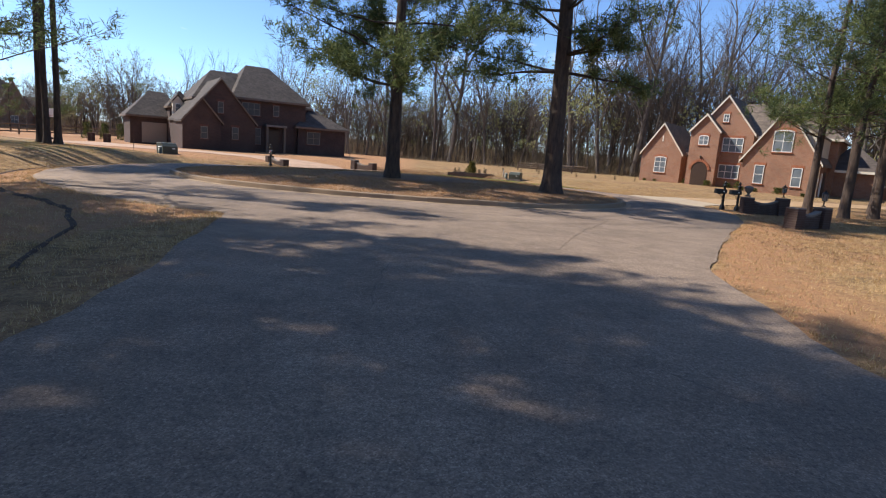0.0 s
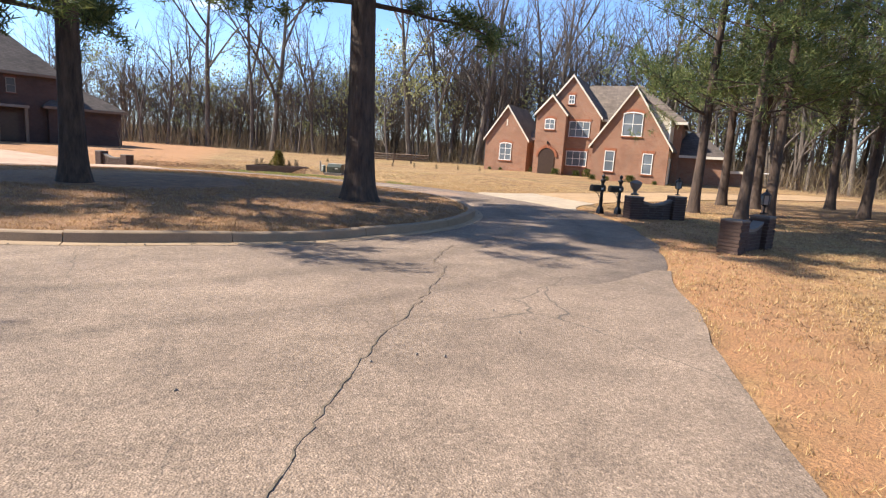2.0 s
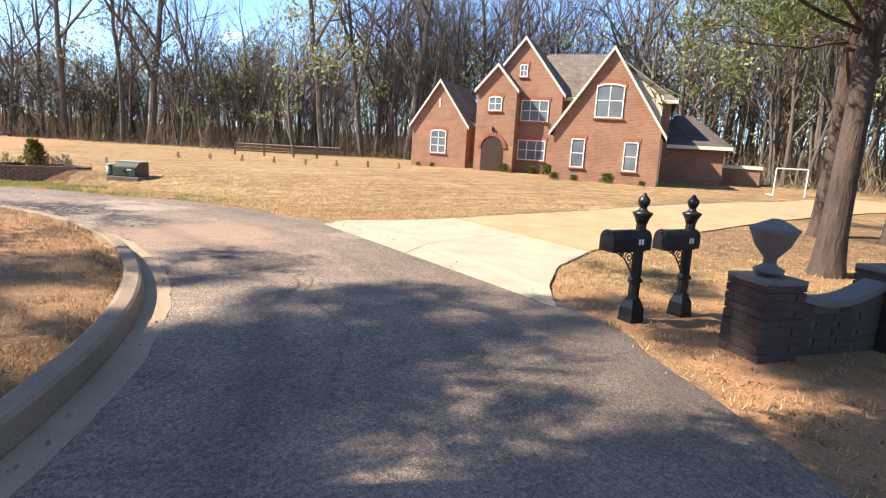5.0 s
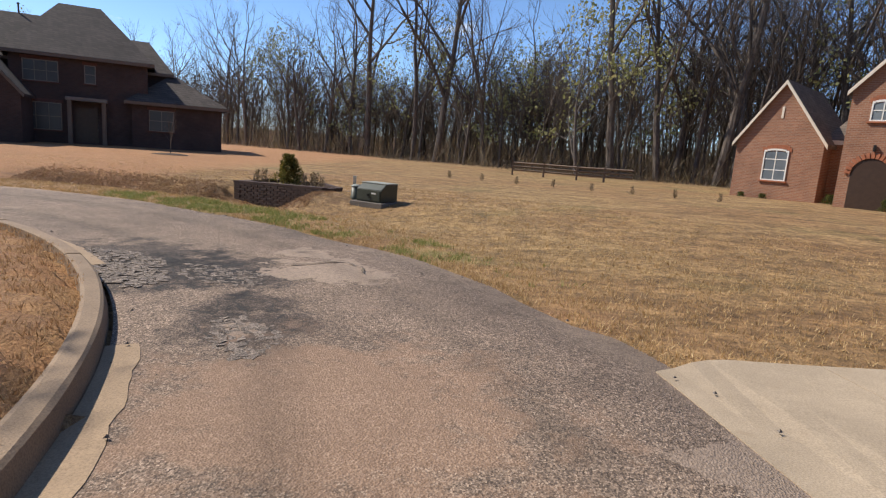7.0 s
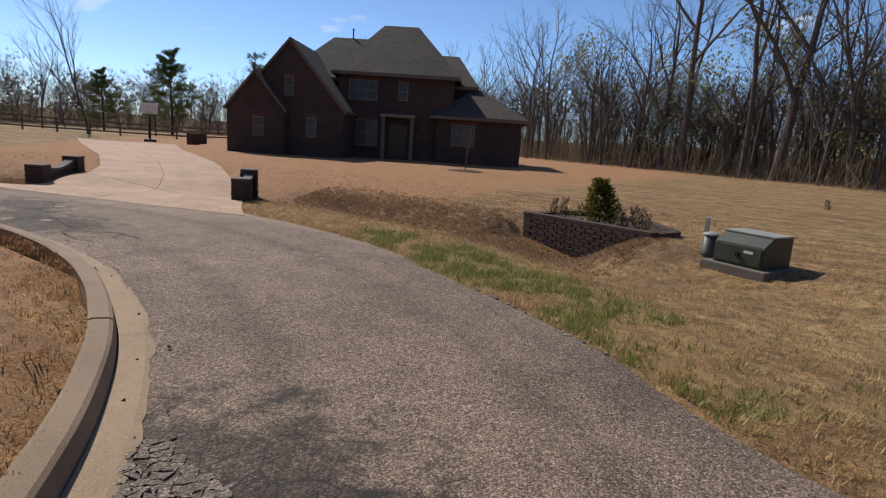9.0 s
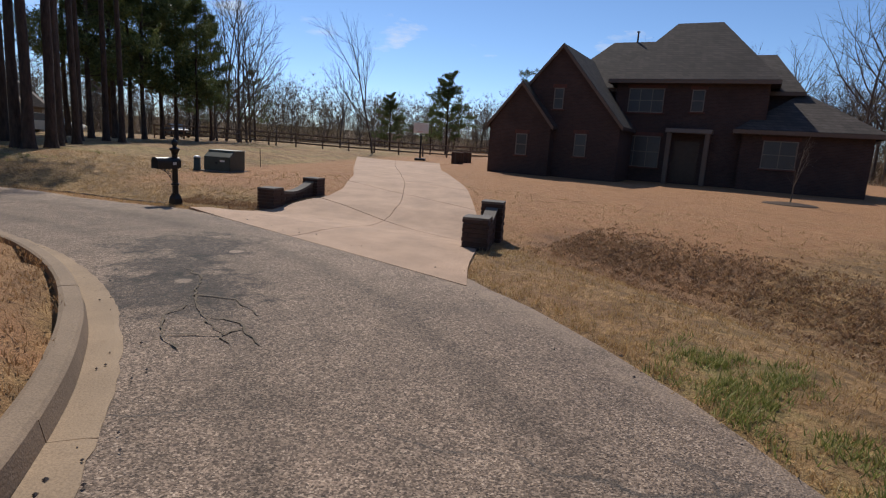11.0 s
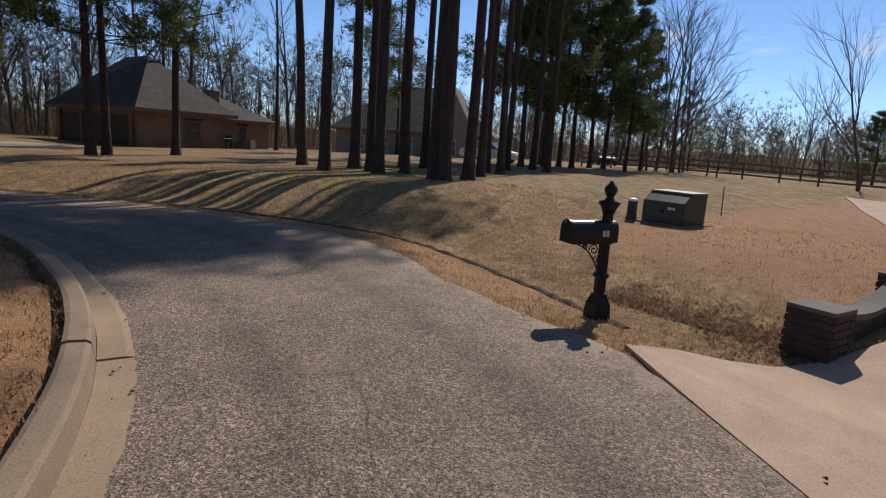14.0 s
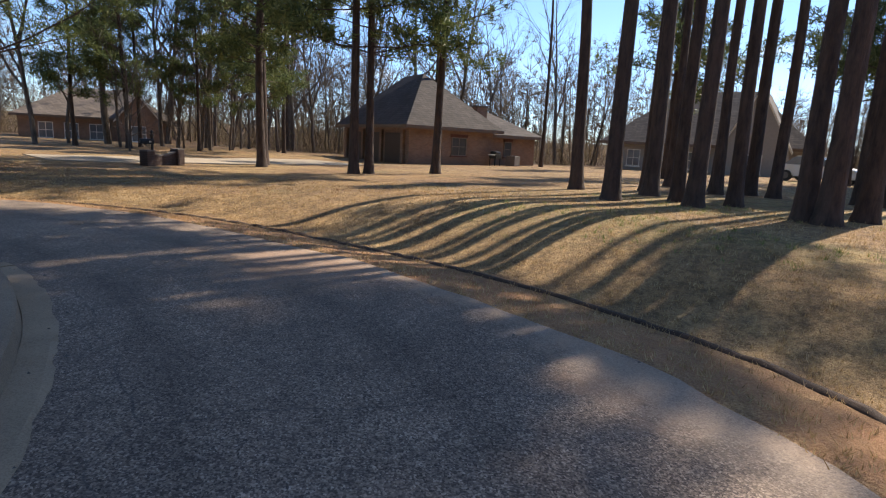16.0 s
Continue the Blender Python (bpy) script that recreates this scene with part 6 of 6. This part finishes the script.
def planter():
    t = thing("planter", pose(0, 0, 0), "dark brick retaining planter set into the lawn bank", "planter")
    # a long front wall that sinks into the bank at its far end, and a short return
    for (a, b, z0, z1) in (((1.15, 44.2), (4.31, 42.98), 0.13, 0.22), ((1.5, 45.1), (1.15, 44.205), 0.13, 0.13)):
        v = Vector((b[0] - a[0], b[1] - a[1]))
        L, turn = v.length, math.degrees(math.atan2(v.y, v.x))
        w = new("wall")
        w.parent = t
        w.matrix_basis = pose(a[0], a[1], 0, 0, 0, turn)
        bm = bmesh.new()
        prism(bm, [(0.005, -0.7), (L - 0.005, -0.7), (L - 0.005, z1 - 0.07), (0.005, z0 - 0.07)], 0.012, 0.2)
        # shade on this wall is put in by colour: mortar as dark as brick
        part("mortar_core", bm, M_BRICK_PIECE, w)
        n = max(2, int(L / 0.245))
        for c in range(n):
            for r in range(12):
                x = (c + 0.5) * L / n + (0.05 if r % 2 else -0.05) * (0 < c < n - 1)
                lay(w, x, 0.032, z0 + (z1 - z0) * x / L - 0.115 - r * 0.072, 0)
        bm = bmesh.new()
        prism(bm, [(-0.02, z0 - 0.066), (L + 0.02, z1 - 0.066), (L + 0.02, z1), (-0.02, z0)], -0.008, 0.22)
        part("coping", bm, M_BRICK_PIECE, w)
    pts = [(1.3, 44.38), (4.28, 43.22), (4.5, 44.0), (3.7, 45.1), (2.5, 45.5), (1.6, 45.1)]
    poly_slab("mulch_bed", pts, 0.6, M_MULCH, t, 0.09)
    box = bmesh.new()
    back = pts[1:]
    for (a, b) in zip(back, back[1:]):
        v = Vector((b[0] - a[0], b[1] - a[1]))
        for k in range(4):
            p = Vector(a) + v * (k + 0.5) / 4
            m = Matrix.Translation((p.x, p.y, 0.08)) @ Matrix.Rotation(math.atan2(v.y, v.x), 4, "Z") @ Matrix.Diagonal((v.length / 4 - 0.02, 0.2, 0.2, 1))
            bmesh.ops.create_cube(box, size=1, matrix=m)
    part("edging_stone", box, M_BRICK_PIECE, t)


planter()
SH_GREEN = shrub_mesh(3, 0.5, 0.95, 1500, 0.13, M_GOLDSHRUB, 0.8)
SH_DRY = shrub_mesh(5, 0.10, 0.45, 160, 0.08, M_BRUSH, 0.2)
SH_ROUND = shrub_mesh(7, 0.45, 0.6, 1500, 0.09, M_SHRUB, 0.35)
shrub("evergreen_shrub", SH_GREEN, 2.9, 44.15, 0.09, "yellow-green evergreen shrub in the planter", scale=0.92)
for x, y, s in ((1.7, 44.6, 0.8), (2.0, 44.45, 0.9), (3.5, 43.85, 0.8), (3.9, 43.65, 1.0), (3.9, 44.2, 0.7), (3.5, 44.5, 0.8)):
    shrub("dry_plant", SH_DRY, x, y, 0.09, "dry brown perennial stems in the planter's mulch", scale=s, turn=x * 99)
for i in range(8):
    x, y = 6.5 + i * 1.6, 55.0 - i * 0.5
    shrub("young_hedge_plant", SH_DRY, x, y, land_z(x, y), "small dry hedge plant in a row on the lawn", scale=0.7, turn=i * 50)

# shrubs along the brick house
for lx, ly, s in ((-3.6, 4.2, 1.0), (-4.6, 4.5, 0.7), (-6.1, 3.6, 0.8), (0.25, -0.7, 0.8), (-2.4, -0.6, 0.6), (-1.4, -0.6, 0.5), (-8.6, 5.6, 0.7), (-12.5, 5.6, 0.4), (-11.5, 5.6, 0.4), (1.9, -0.6, 0.4)):
    p = pose(27.0, 45.97, 0, 0, 0, -39.9) @ Vector((lx, ly, 0))
    shrub("foundation_shrub", SH_ROUND, p.x, p.y, land_z(p.x, p.y), "low green-brown shrub against the brick wall", scale=s, turn=lx * 77)

# sapling on the lawn with a ring of mulch
SAP = bare_meshes(61, 2.6, 0.03, buds=0, spread=0.5, levels=3, first=0.35)
tree("sapling", SAP, -7.9, 55.3, "slender young tree in a mulch ring on the lawn", "tree", "", 0, 1.0)
ring = thing("mulch_ring", pose(-7.9, 55.3, land_z(-7.9, 55.3)), "dark ring of mulch round a sapling", "mulch", kind="stuff")
bm = bmesh.new()
lathe(bm, [(0.95, -0.05), (0.8, 0.03), (0.4, 0.07), (0.05, 0.09)], 22)
part("mulch", bm, M_MULCH, ring)

# ---- far lawn fences, hedge, hoop, goal ----
def rail_fence(points, label, rails=3, h=1.25, step=2.4):
    t = thing("rail_fence", pose(0, 0, 0), label, "fence")
    for a, b in zip(points, points[1:]):
        v = Vector((b[0] - a[0], b[1] - a[1]))
        n = max(1, round(v.length / step))
        for i in range(n):
            p, q = Vector(a) + v * i / n, Vector(a) + v * (i + 1) / n
            z0, z1 = land_z(*p), land_z(*q)
            post = box_part("post", p.x - 0.06, p.x + 0.06, p.y - 0.06, p.y + 0.06, z0 - 0.2, z0 + h, M_FENCE, t)
            for r in range(rails):
                m = bmesh.new()
                zz = 0.35 + r * (h - 0.45) / max(1, rails - 1)
                vv, ff = [], []
                tube(vv, ff, [Vector((p.x, p.y, z0 + zz)), Vector((q.x, q.y, z1 + zz))], [0.07, 0.07], 4)
                m.free()
                mesh_ob("rail", vv, ff, M_FENCE, t)


rail_fence([(-54.33, 37.59), (-48.93, 56.38), (-43.57, 69.44), (-35.8, 83.37)], "weathered three-rail fence across the far field")
rail_fence([(9.45, 66.34), (13.46, 64.53), (16.7, 63.78)], "dark weathered rail fence at the wood's edge", h=0.9, step=1.8)
HEDGE = shrub_mesh(9, 0.5, 1.7, 900, 0.16, M_SHRUB, 0.5)
for i in range(7):
    x, y = -37 + i * 1.0, 63.5 + i * 1.4
    shrub("hedge_shrub", HEDGE, x, y, land_z(x, y), "dark upright evergreen in a row beyond the drive", turn=i * 40)


def hoop(x, y, turn):
    t = thing("basketball_hoop", pose(x, y, land_z(x, y), 0, 0, turn), "basketball hoop on a dark pole beside the drive", "basketball hoop")
    bm = bmesh.new()
    lathe(bm, [(0.07, 0), (0.06, 2.6)], 10)
    part("pole", bm, M_BLACKIRON, t)
    box_part("backboard", -0.55, 0.55, -0.45, -0.41, 2.0, 2.75, M_WHITE, t, "white backboard", 0.01)
    box_part("arm", -0.05, 0.05, -0.41, 0.0, 2.2, 2.3, M_BLACKIRON, t)
    v, f = [], []
    tube(v, f, [Vector((0.22 * math.cos(a), -0.7 + 0.22 * math.sin(a), 2.1)) for a in np.linspace(0, 6.283, 17)], [0.012] * 17, 5)
    mesh_ob("rim", v, f, M_FLAG, t)
    box_part("base", -0.4, 0.4, -0.3, 0.5, -0.05, 0.18, M_BLACKIRON, t, "", 0.04)


hoop(-35.42, 54.73, 60)
gl = thing("goal_frame", pose(34.0, 41.0, land_z(34.0, 41.0), 0, 0, -30), "pale metal goal frame on the side lawn", "goal")
for nm, path in (("post", [(-0.7, 0, -0.1), (-0.7, 0, 1.3)]), ("post", [(0.7, 0, -0.1), (0.7, 0, 1.3)]), ("crossbar", [(-0.7, 0, 1.3), (0.7, 0, 1.3)]), ("ground_bar", [(-0.7, 0, 0.02), (-0.7, 0.8, 0.02)])):
    v, f = [], []
    tube(v, f, [Vector(p) for p in path], [0.03, 0.03], 8)
    mesh_ob(nm, v, f, M_WHITE, gl)

# brick blocks by the far end of the long drive
for x, y in ((-30.09, 54.92), (-32.88, 57.2)):
    bl = thing("brick_end_pillar", pose(x, y, land_z(x, y), 0, 0, 30), "low dark brick pillar at the end of the drive", "pillar", "drive end pillars")
    brick_pillar(bl, 0, 0, 0, 0.6, 0.75)

def covered_drive(x, y):
    return any(inside(l + r[::-1], x, y) for l, r in DRIVES.values())


# far pines over the field
for i, (x, y, s) in enumerate([(-44.5, 70.51, 0.62), (-54.73, 76.72, 0.5), (-38.43, 87.63, 0.45), (-64.06, 42.04, 0.6), (-66.46, 48.49, 0.55), (-57.6, 20.26, 0.8), (-49.87, 11.77, 0.9), (-45.17, 4.63, 0.9), (-40.8, -8.67, 0.9), (-45.8, -14.68, 0.9), (-38.76, -16.71, 0.8), (-55.43, 65.75, 0.4)]):
    tree("pine_tree", PINE_YOUNG[i % 2] if i < 5 or i > 10 else PINE_TALL[i % 3], x, y, "dark pine standing far across the field", "pine tree", "far pines", i * 77, s)
rf = random.Random(77)
for i in range(46):
    a = rf.uniform(128, 250)
    r = woods_edge(a) - rf.uniform(4, 22)
    x, y = CX + r * math.cos(radians(a)), CY + r * math.sin(radians(a))
    if clear_of_houses(x, y):
        tree("bare_tree", rf.choice(BUSHY), x, y, "leafless many-branched tree beyond the far lawn", "tree", "far trees", rf.uniform(0, 360), rf.uniform(0.4, 0.68))
for x, y, s in ((-28.31, 66.6, 0.45), (-58.75, 56.17, 0.5), (-46.47, 55.21, 0.6)):
    tree("bare_tree", BARE[4], x, y, "slender leafless tree on the far lawn", "tree", "far trees", x * 7, s)
for x, y, s in ((-54.03, 44.72, 1.0), (-55.45, 45.66, 0.9), (-57.72, 44.1, 1.0), (-59.44, 46.74, 0.85), (-51.74, 42.52, 0.7), (-49.88, 47.26, 0.55)):
    tree("bare_tree", BUSHY[int(-x) % 3], x, y, "dense brown leafless tree in a clump on the far lawn", "tree", "far trees", x * 31, s)
for x, y, s in ((-27.24, -7.73, 1.0), (-29.23, -10.24, 0.9), (-24.71, -9.76, 0.85), (-31.77, -6.71, 0.8)):
    tree("pine_tree", PINE_FAR[int(-x) % 2], x, y, "dark green pine among bare trees behind the house", "pine tree", "far pines", x * 17, s)
for i in range(30):
    a, r = rf.uniform(193, 243), rf.uniform(46, 62)
    x, y = CX + r * math.cos(radians(a)), CY + r * math.sin(radians(a))
    if clear_of_houses(x, y) and not covered_drive(x, y):
        tree("bare_tree", rf.choice(BUSHY + BARE[:2]), x, y, "tall leafless grey tree behind the houses", "tree", "far trees", rf.uniform(0, 360), rf.uniform(0.6, 0.9))
for i, (x, y, s) in enumerate([(-51, -9, 1.0), (-47, -12, 0.9), (-55, -5, 0.95), (-43, -14, 1.0), (-39.5, -14.5, 0.9), (-36, -13, 1.05), (-32.5, -13.5, 0.95), (-29, -15, 1.0), (-25.5, -13, 0.85), (-59, 1, 0.9), (-48, -17, 1.1), (-41, -20, 1.1),
                               (-61, -5, 1.0), (-27.5, -9.5, 0.8), (-22.5, -10, 0.9), (-64, 6, 0.9), (-55, -12, 1.05), (-36.5, -20.5, 1.0)]):
    tree("bare_tree", BARE[i % 5], x, y, "tall leafless grey tree behind the brown brick house", "tree", "far trees", i * 83, s)
for x, y, s in ((-33.0, -1.0, 1.05), (-36.0, -5.0, 0.9)):
    tree("pine_tree", PINE_FAR[int(-x) % 2], x, y, "dark green pine among bare trees beside the brown house", "pine tree", "far pines", x * 17, s)
for x, y, s in ((-65.0, 73.0, 0.6), (-69.0, 66.5, 0.42)):
    tree("pine_tree", PINE_ISLAND[0], x, y, "round-crowned dark pine alone past the end of the long drive", "pine tree", "far pines", x * 5, s)
tree("budding_tree", BUDDED[0], 14.15, 71.31, "wide low tree in yellow-green spring bud before the woods", "tree", "edge trees", 20, 1.25)
tree("budding_tree", BUDDED[1], 19.28, 73.79, "wide low tree in yellow-green spring bud before the woods", "tree", "edge trees", 140, 0.9)


# ---- parked car and yard things by the far houses ----
def car(x, y, turn, paint, label):
    t = thing("parked_car", pose(x, y, land_z(x, y), 0, 0, turn), label, "car")
    bm = bmesh.new()
    prism(bm, [(-2.2, 0.3), (2.2, 0.3), (2.28, 0.55), (2.15, 0.78), (1.3, 0.92), (-1.6, 0.98), (-2.2, 0.9), (-2.28, 0.6)], -0.88, 0.88)
    bmesh.ops.bevel(bm, geom=bm.edges[:], offset=0.05, segments=2, affect="EDGES")
    part("body", bm, paint, t)
    bm = bmesh.new()
    prism(bm, [(-1.75, 0.94), (1.1, 0.9), (0.35, 1.42), (-1.1, 1.45)], -0.74, 0.74)
    bmesh.ops.bevel(bm, geom=bm.edges[:], offset=0.06, segments=2, affect="EDGES")
    part("cabin", bm, M_GLASS, t, "dark car windows")
    box_part("roof_panel", -1.05, 0.3, -0.66, 0.66, 1.44, 1.475, paint, t, "", 0.012)
    for wx in (-1.4, 1.4):
        for wy in (-0.86, 0.86):
            bm = bmesh.new()
            bmesh.ops.create_cone(bm, cap_ends=True, segments=18, radius1=0.32, radius2=0.32, depth=0.2, matrix=Matrix.Translation((wx, wy, 0.32)) @ Matrix.Rotation(radians(90), 4, "X"))
            wheel = part("wheel", bm, M_BLACKIRON, t)
            bm = bmesh.new()
            bmesh.ops.create_cone(bm, cap_ends=True, segments=14, radius1=0.19, radius2=0.17, depth=0.02, matrix=Matrix.Translation((wx, wy * 1.125, 0.32)) @ Matrix.Rotation(radians(90), 4, "X"))
            part("rim", bm, M_CAP, wheel)
    for wy in (-0.6, 0.6):
        box_part("headlight", 2.2, 2.275, wy - 0.16, wy + 0.16, 0.6, 0.72, M_WHITE, t, "", 0.01)


car(-48.19, 30.5, 70, M_WHITE, "white parked saloon car before the far house")
car(-68.28, 40.28, 10, plain("dark_car_paint", (0.03, 0.03, 0.035), 0.35, 0.2), "dark parked saloon car beyond the far lawn")
gr = thing("barbecue_grill", pose(-46.5, 9.6, land_z(-46.5, 9.6), 0, 0, 10), "dark covered barbecue grill behind the brown brick house", "grill")
box_part("firebox", -0.55, 0.55, -0.28, 0.28, 0.55, 0.85, M_BLACKIRON, gr, "", 0.03)
box_part("lid", -0.5, 0.5, -0.25, 0.25, 0.853, 1.1, M_BLACKIRON, gr, "", 0.09)
box_part("shelf", 0.56, 0.95, -0.22, 0.22, 0.8, 0.84, M_WHITE, gr, "pale side shelf", 0.01)
for lx in (-0.48, 0.48):
    for ly in (-0.22, 0.22):
        box_part("leg", lx - 0.03, lx + 0.03, ly - 0.03, ly + 0.03, -0.05, 0.55, M_BLACKIRON, gr)
ac = thing("air_conditioner", pose(-48.5, 10.0, land_z(-48.5, 10.0), 0, 0, 0), "grey outdoor air conditioner by the brick wall", "air conditioner")
box_part("case", -0.4, 0.4, -0.4, 0.4, 0.02, 0.78, M_CAP, ac, "", 0.03)
for k in range(6):
    box_part("louvre", -0.37, 0.37, -0.418, -0.402, 0.12 + k * 0.1, 0.16 + k * 0.1, M_DARKFRAME, ac)
bm = bmesh.new()
lathe(bm, [(0.33, 0.782), (0.33, 0.81), (0.3, 0.82), (0.05, 0.825)], 18)
part("fan_guard", bm, M_BLACKIRON, ac)

# the large edge trees that stand out before the woods
for i, (x, y, s) in enumerate([(-7.55, 86.76, 1.0), (-5.51, 86.05, 1.2), (-0.42, 83.93, 1.15), (1.95, 82.78, 1.25), (6.82, 79.8, 1.0), (16.98, 73.37, 1.2), (20.16, 72.2, 1.15), (23.76, 70.32, 1.25), (24.56, 69.61, 1.1), (30.88, 66.17, 1.2)]):
    tree("bare_tree", BARE[(0, 2, 0, 2, 1, 2, 0, 2, 1, 0)[i]], x, y, "large spreading leafless tree before the woods", "tree", "edge trees", i * 67, s, tilt=(-2, 3, 1, -1, 2, 2, -3, 4, -2, 1)[i])


# ---- grass and litter ----
def blades(name, spots, mat, label, height, width, per, seed, lay_flat=0.5):
    """Short dry blades in tufts at the given spots, one mesh of triangles."""
    rng = np.random.default_rng(seed)
    n = len(spots)
    base = np.repeat(np.array(spots), per, 0)
    m = len(base)
    base[:, :2] += rng.normal(0, 0.035, (m, 2))
    a = rng.uniform(0, 2 * np.pi, m)
    h = height * rng.uniform(0.45, 1.25, m)
    w = width * rng.uniform(0.7, 1.3, m)
    lean = rng.normal(0, lay_flat, (m, 2)) * h[:, None]
    co = np.empty((m, 3, 3))
    co[:, 0] = base + np.stack([np.cos(a) * w, np.sin(a) * w, np.full(m, -0.006)], 1)
    co[:, 1] = base - np.stack([np.cos(a) * w, np.sin(a) * w, np.full(m, 0.006)], 1)
    co[:, 2] = base + np.stack([lean[:, 0], lean[:, 1], h], 1)
    me = bpy.data.meshes.new(name)
    me.vertices.add(3 * m)
    me.vertices.foreach_set("co", co.ravel())
    me.loops.add(3 * m)
    me.loops.foreach_set("vertex_index", np.arange(3 * m, dtype=np.int32))
    me.polygons.add(m)
    me.polygons.foreach_set("loop_start", np.arange(0, 3 * m, 3, dtype=np.int32))
    me.update(calc_edges=True)
    me.materials.append(mat)
    return tagged(new(name, me), label, "grass", kind="stuff")


def covered(x, y):
    for l, r in DRIVES.values():
        if inside(l + r[::-1], x, y):
            return True
    return False


rl = random.Random(99)
island_spots, lawn_spots, green_spots, litter_spots = [], [], [], []
while len(island_spots) < 15000:
    a = rl.uniform(0, 2 * math.pi)
    edge = island_r(math.degrees(a))
    r = min(edge * math.sqrt(rl.uniform(0.12, 1.0)), edge - 0.03)
    x, y = CX + r * math.cos(a), CY + r * math.sin(a)
    island_spots.append((x, y, land_z(x, y) if r < edge - 0.06 else 0.135))
tries = 0
while len(lawn_spots) < 30000 and tries < 120000:
    tries += 1
    a = rl.uniform(-80, 262)
    d = rl.uniform(0.02, 1.0) ** 1.6 * 9
    r = interp(RADIUS, (a + 180) % 360 - 180) + d
    x, y = CX + r * math.cos(radians(a)), CY + r * math.sin(radians(a))
    od = off_road(x, y)
    if od < 0.03 or covered(x, y):
        continue
    c = soil(x, y)
    if rl.random() < c[0] * 0.75:
        continue
    z = land_z(x, y)
    if rl.random() < c[1] * 0.6:
        green_spots.append((x, y, z))
    elif rl.random() < c[2] * 0.6:
        litter_spots.append((x, y, z))
    else:
        lawn_spots.append((x, y, z))
for _ in range(9000):
    y = rl.uniform(-1, 19)
    left = rl.random() < 0.5
    d = rl.uniform(0.02, 1) ** 1.5 * 7
    x = road_left(y) - d if left else road_right(y) + d
    if off_road(x, y) < 0.03 or covered(x, y) or rl.random() < soil(x, y)[0] * 0.7:
        continue
    lawn_spots.append((x, y, land_z(x, y)))
for _ in range(5000):
    a, d = rl.uniform(48, 88), rl.uniform(0.08, 1.5)
    r = interp(RADIUS, a) + d
    x, y = CX + r * math.cos(radians(a)), CY + r * math.sin(radians(a))
    if rl.random() < soil(x, y)[1] ** 1.5 and noise.noise((x * 2.5, y * 2.5, 4)) > -0.05 and not covered(x, y):
        green_spots.append((x, y, land_z(x, y)))
M_REDBLADE = leaf_material("reddish_dry_grass", (0.26, 0.14, 0.065), (0.40, 0.23, 0.11), (0.56, 0.37, 0.20))
blades("island_grass", island_spots, M_REDBLADE, "reddish tan dormant grass on the island", 0.045, 0.005, 7, 1)
blades("lawn_grass", lawn_spots, M_BLADE, "straw-coloured dormant grass along the road", 0.05, 0.005, 6, 2)
blades("green_grass", green_spots, M_GREENBLADE, "fresh green grass tufts along the verge", 0.07, 0.006, 9, 3)
M_LITTER = leaf_material("fallen_leaves", (0.18, 0.10, 0.055), (0.34, 0.20, 0.11), (0.50, 0.34, 0.20))
for _ in range(5000):
    x, y = rl.uniform(8, 22), rl.uniform(12, 25)
    if off_road(x, y) > 0.2 and not covered(x, y):
        litter_spots.append((x, y, land_z(x, y)))
for _ in range(5200):
    a, d = rl.uniform(72, 103), rl.gauss(0, 0.6)
    r = interp(RADIUS, a) + 4.4 + d
    x, y = CX + r * math.cos(radians(a)), CY + r * math.sin(radians(a))
    if not covered(x, y):
        litter_spots.append((x, y, land_z(x, y) + 0.01))
for _ in range(700):
    a, d = rl.uniform(124, 134), abs(rl.gauss(0, 0.35))
    r = interp(RADIUS, a) + 1.7 + d
    x, y = CX + r * math.cos(radians(a)), CY + r * math.sin(radians(a))
    if not covered(x, y):
        litter_spots.append((x, y, land_z(x, y) + 0.01))
for _ in range(160):
    x, y = rl.gauss(-9.5, 0.4), rl.gauss(37.9, 0.22)
    if off_road(x, y) > 0.2 and not covered(x, y):
        litter_spots.append((x, y, land_z(x, y) + 0.01))
blades("leaf_litter", litter_spots, M_LITTER, "brown fallen leaves and pine straw", 0.035, 0.010, 6, 4, 1.1)

# a few stones and clods on the gutter and the road's edge
rs = random.Random(12)
sv, sf = [], []
for _ in range(420):
    a = rs.uniform(0, 2 * math.pi)
    r = island_r(math.degrees(a)) + rs.uniform(0.24, 0.55) if rs.random() < 0.6 else interp(RADIUS, (math.degrees(a) + 180) % 360 - 180) - abs(rs.gauss(0, 0.25))
    x, y, s = CX + r * math.cos(a), CY + r * math.sin(a), rs.uniform(0.006, 0.02)
    b = len(sv)
    for dx, dy, dz in ((1, 0, 0), (-0.6, 0.8, 0), (-0.5, -0.9, 0), (0.1, 0.05, 0.9)):
        sv.append((x + dx * s, y + dy * s, 0.018 + dz * s))
    sf += [(b, b + 1, b + 3), (b + 1, b + 2, b + 3), (b + 2, b, b + 3)]
tagged(mesh_ob("gravel", sv, sf, M_CAP), "loose grit and clods on the road", "gravel", kind="stuff")
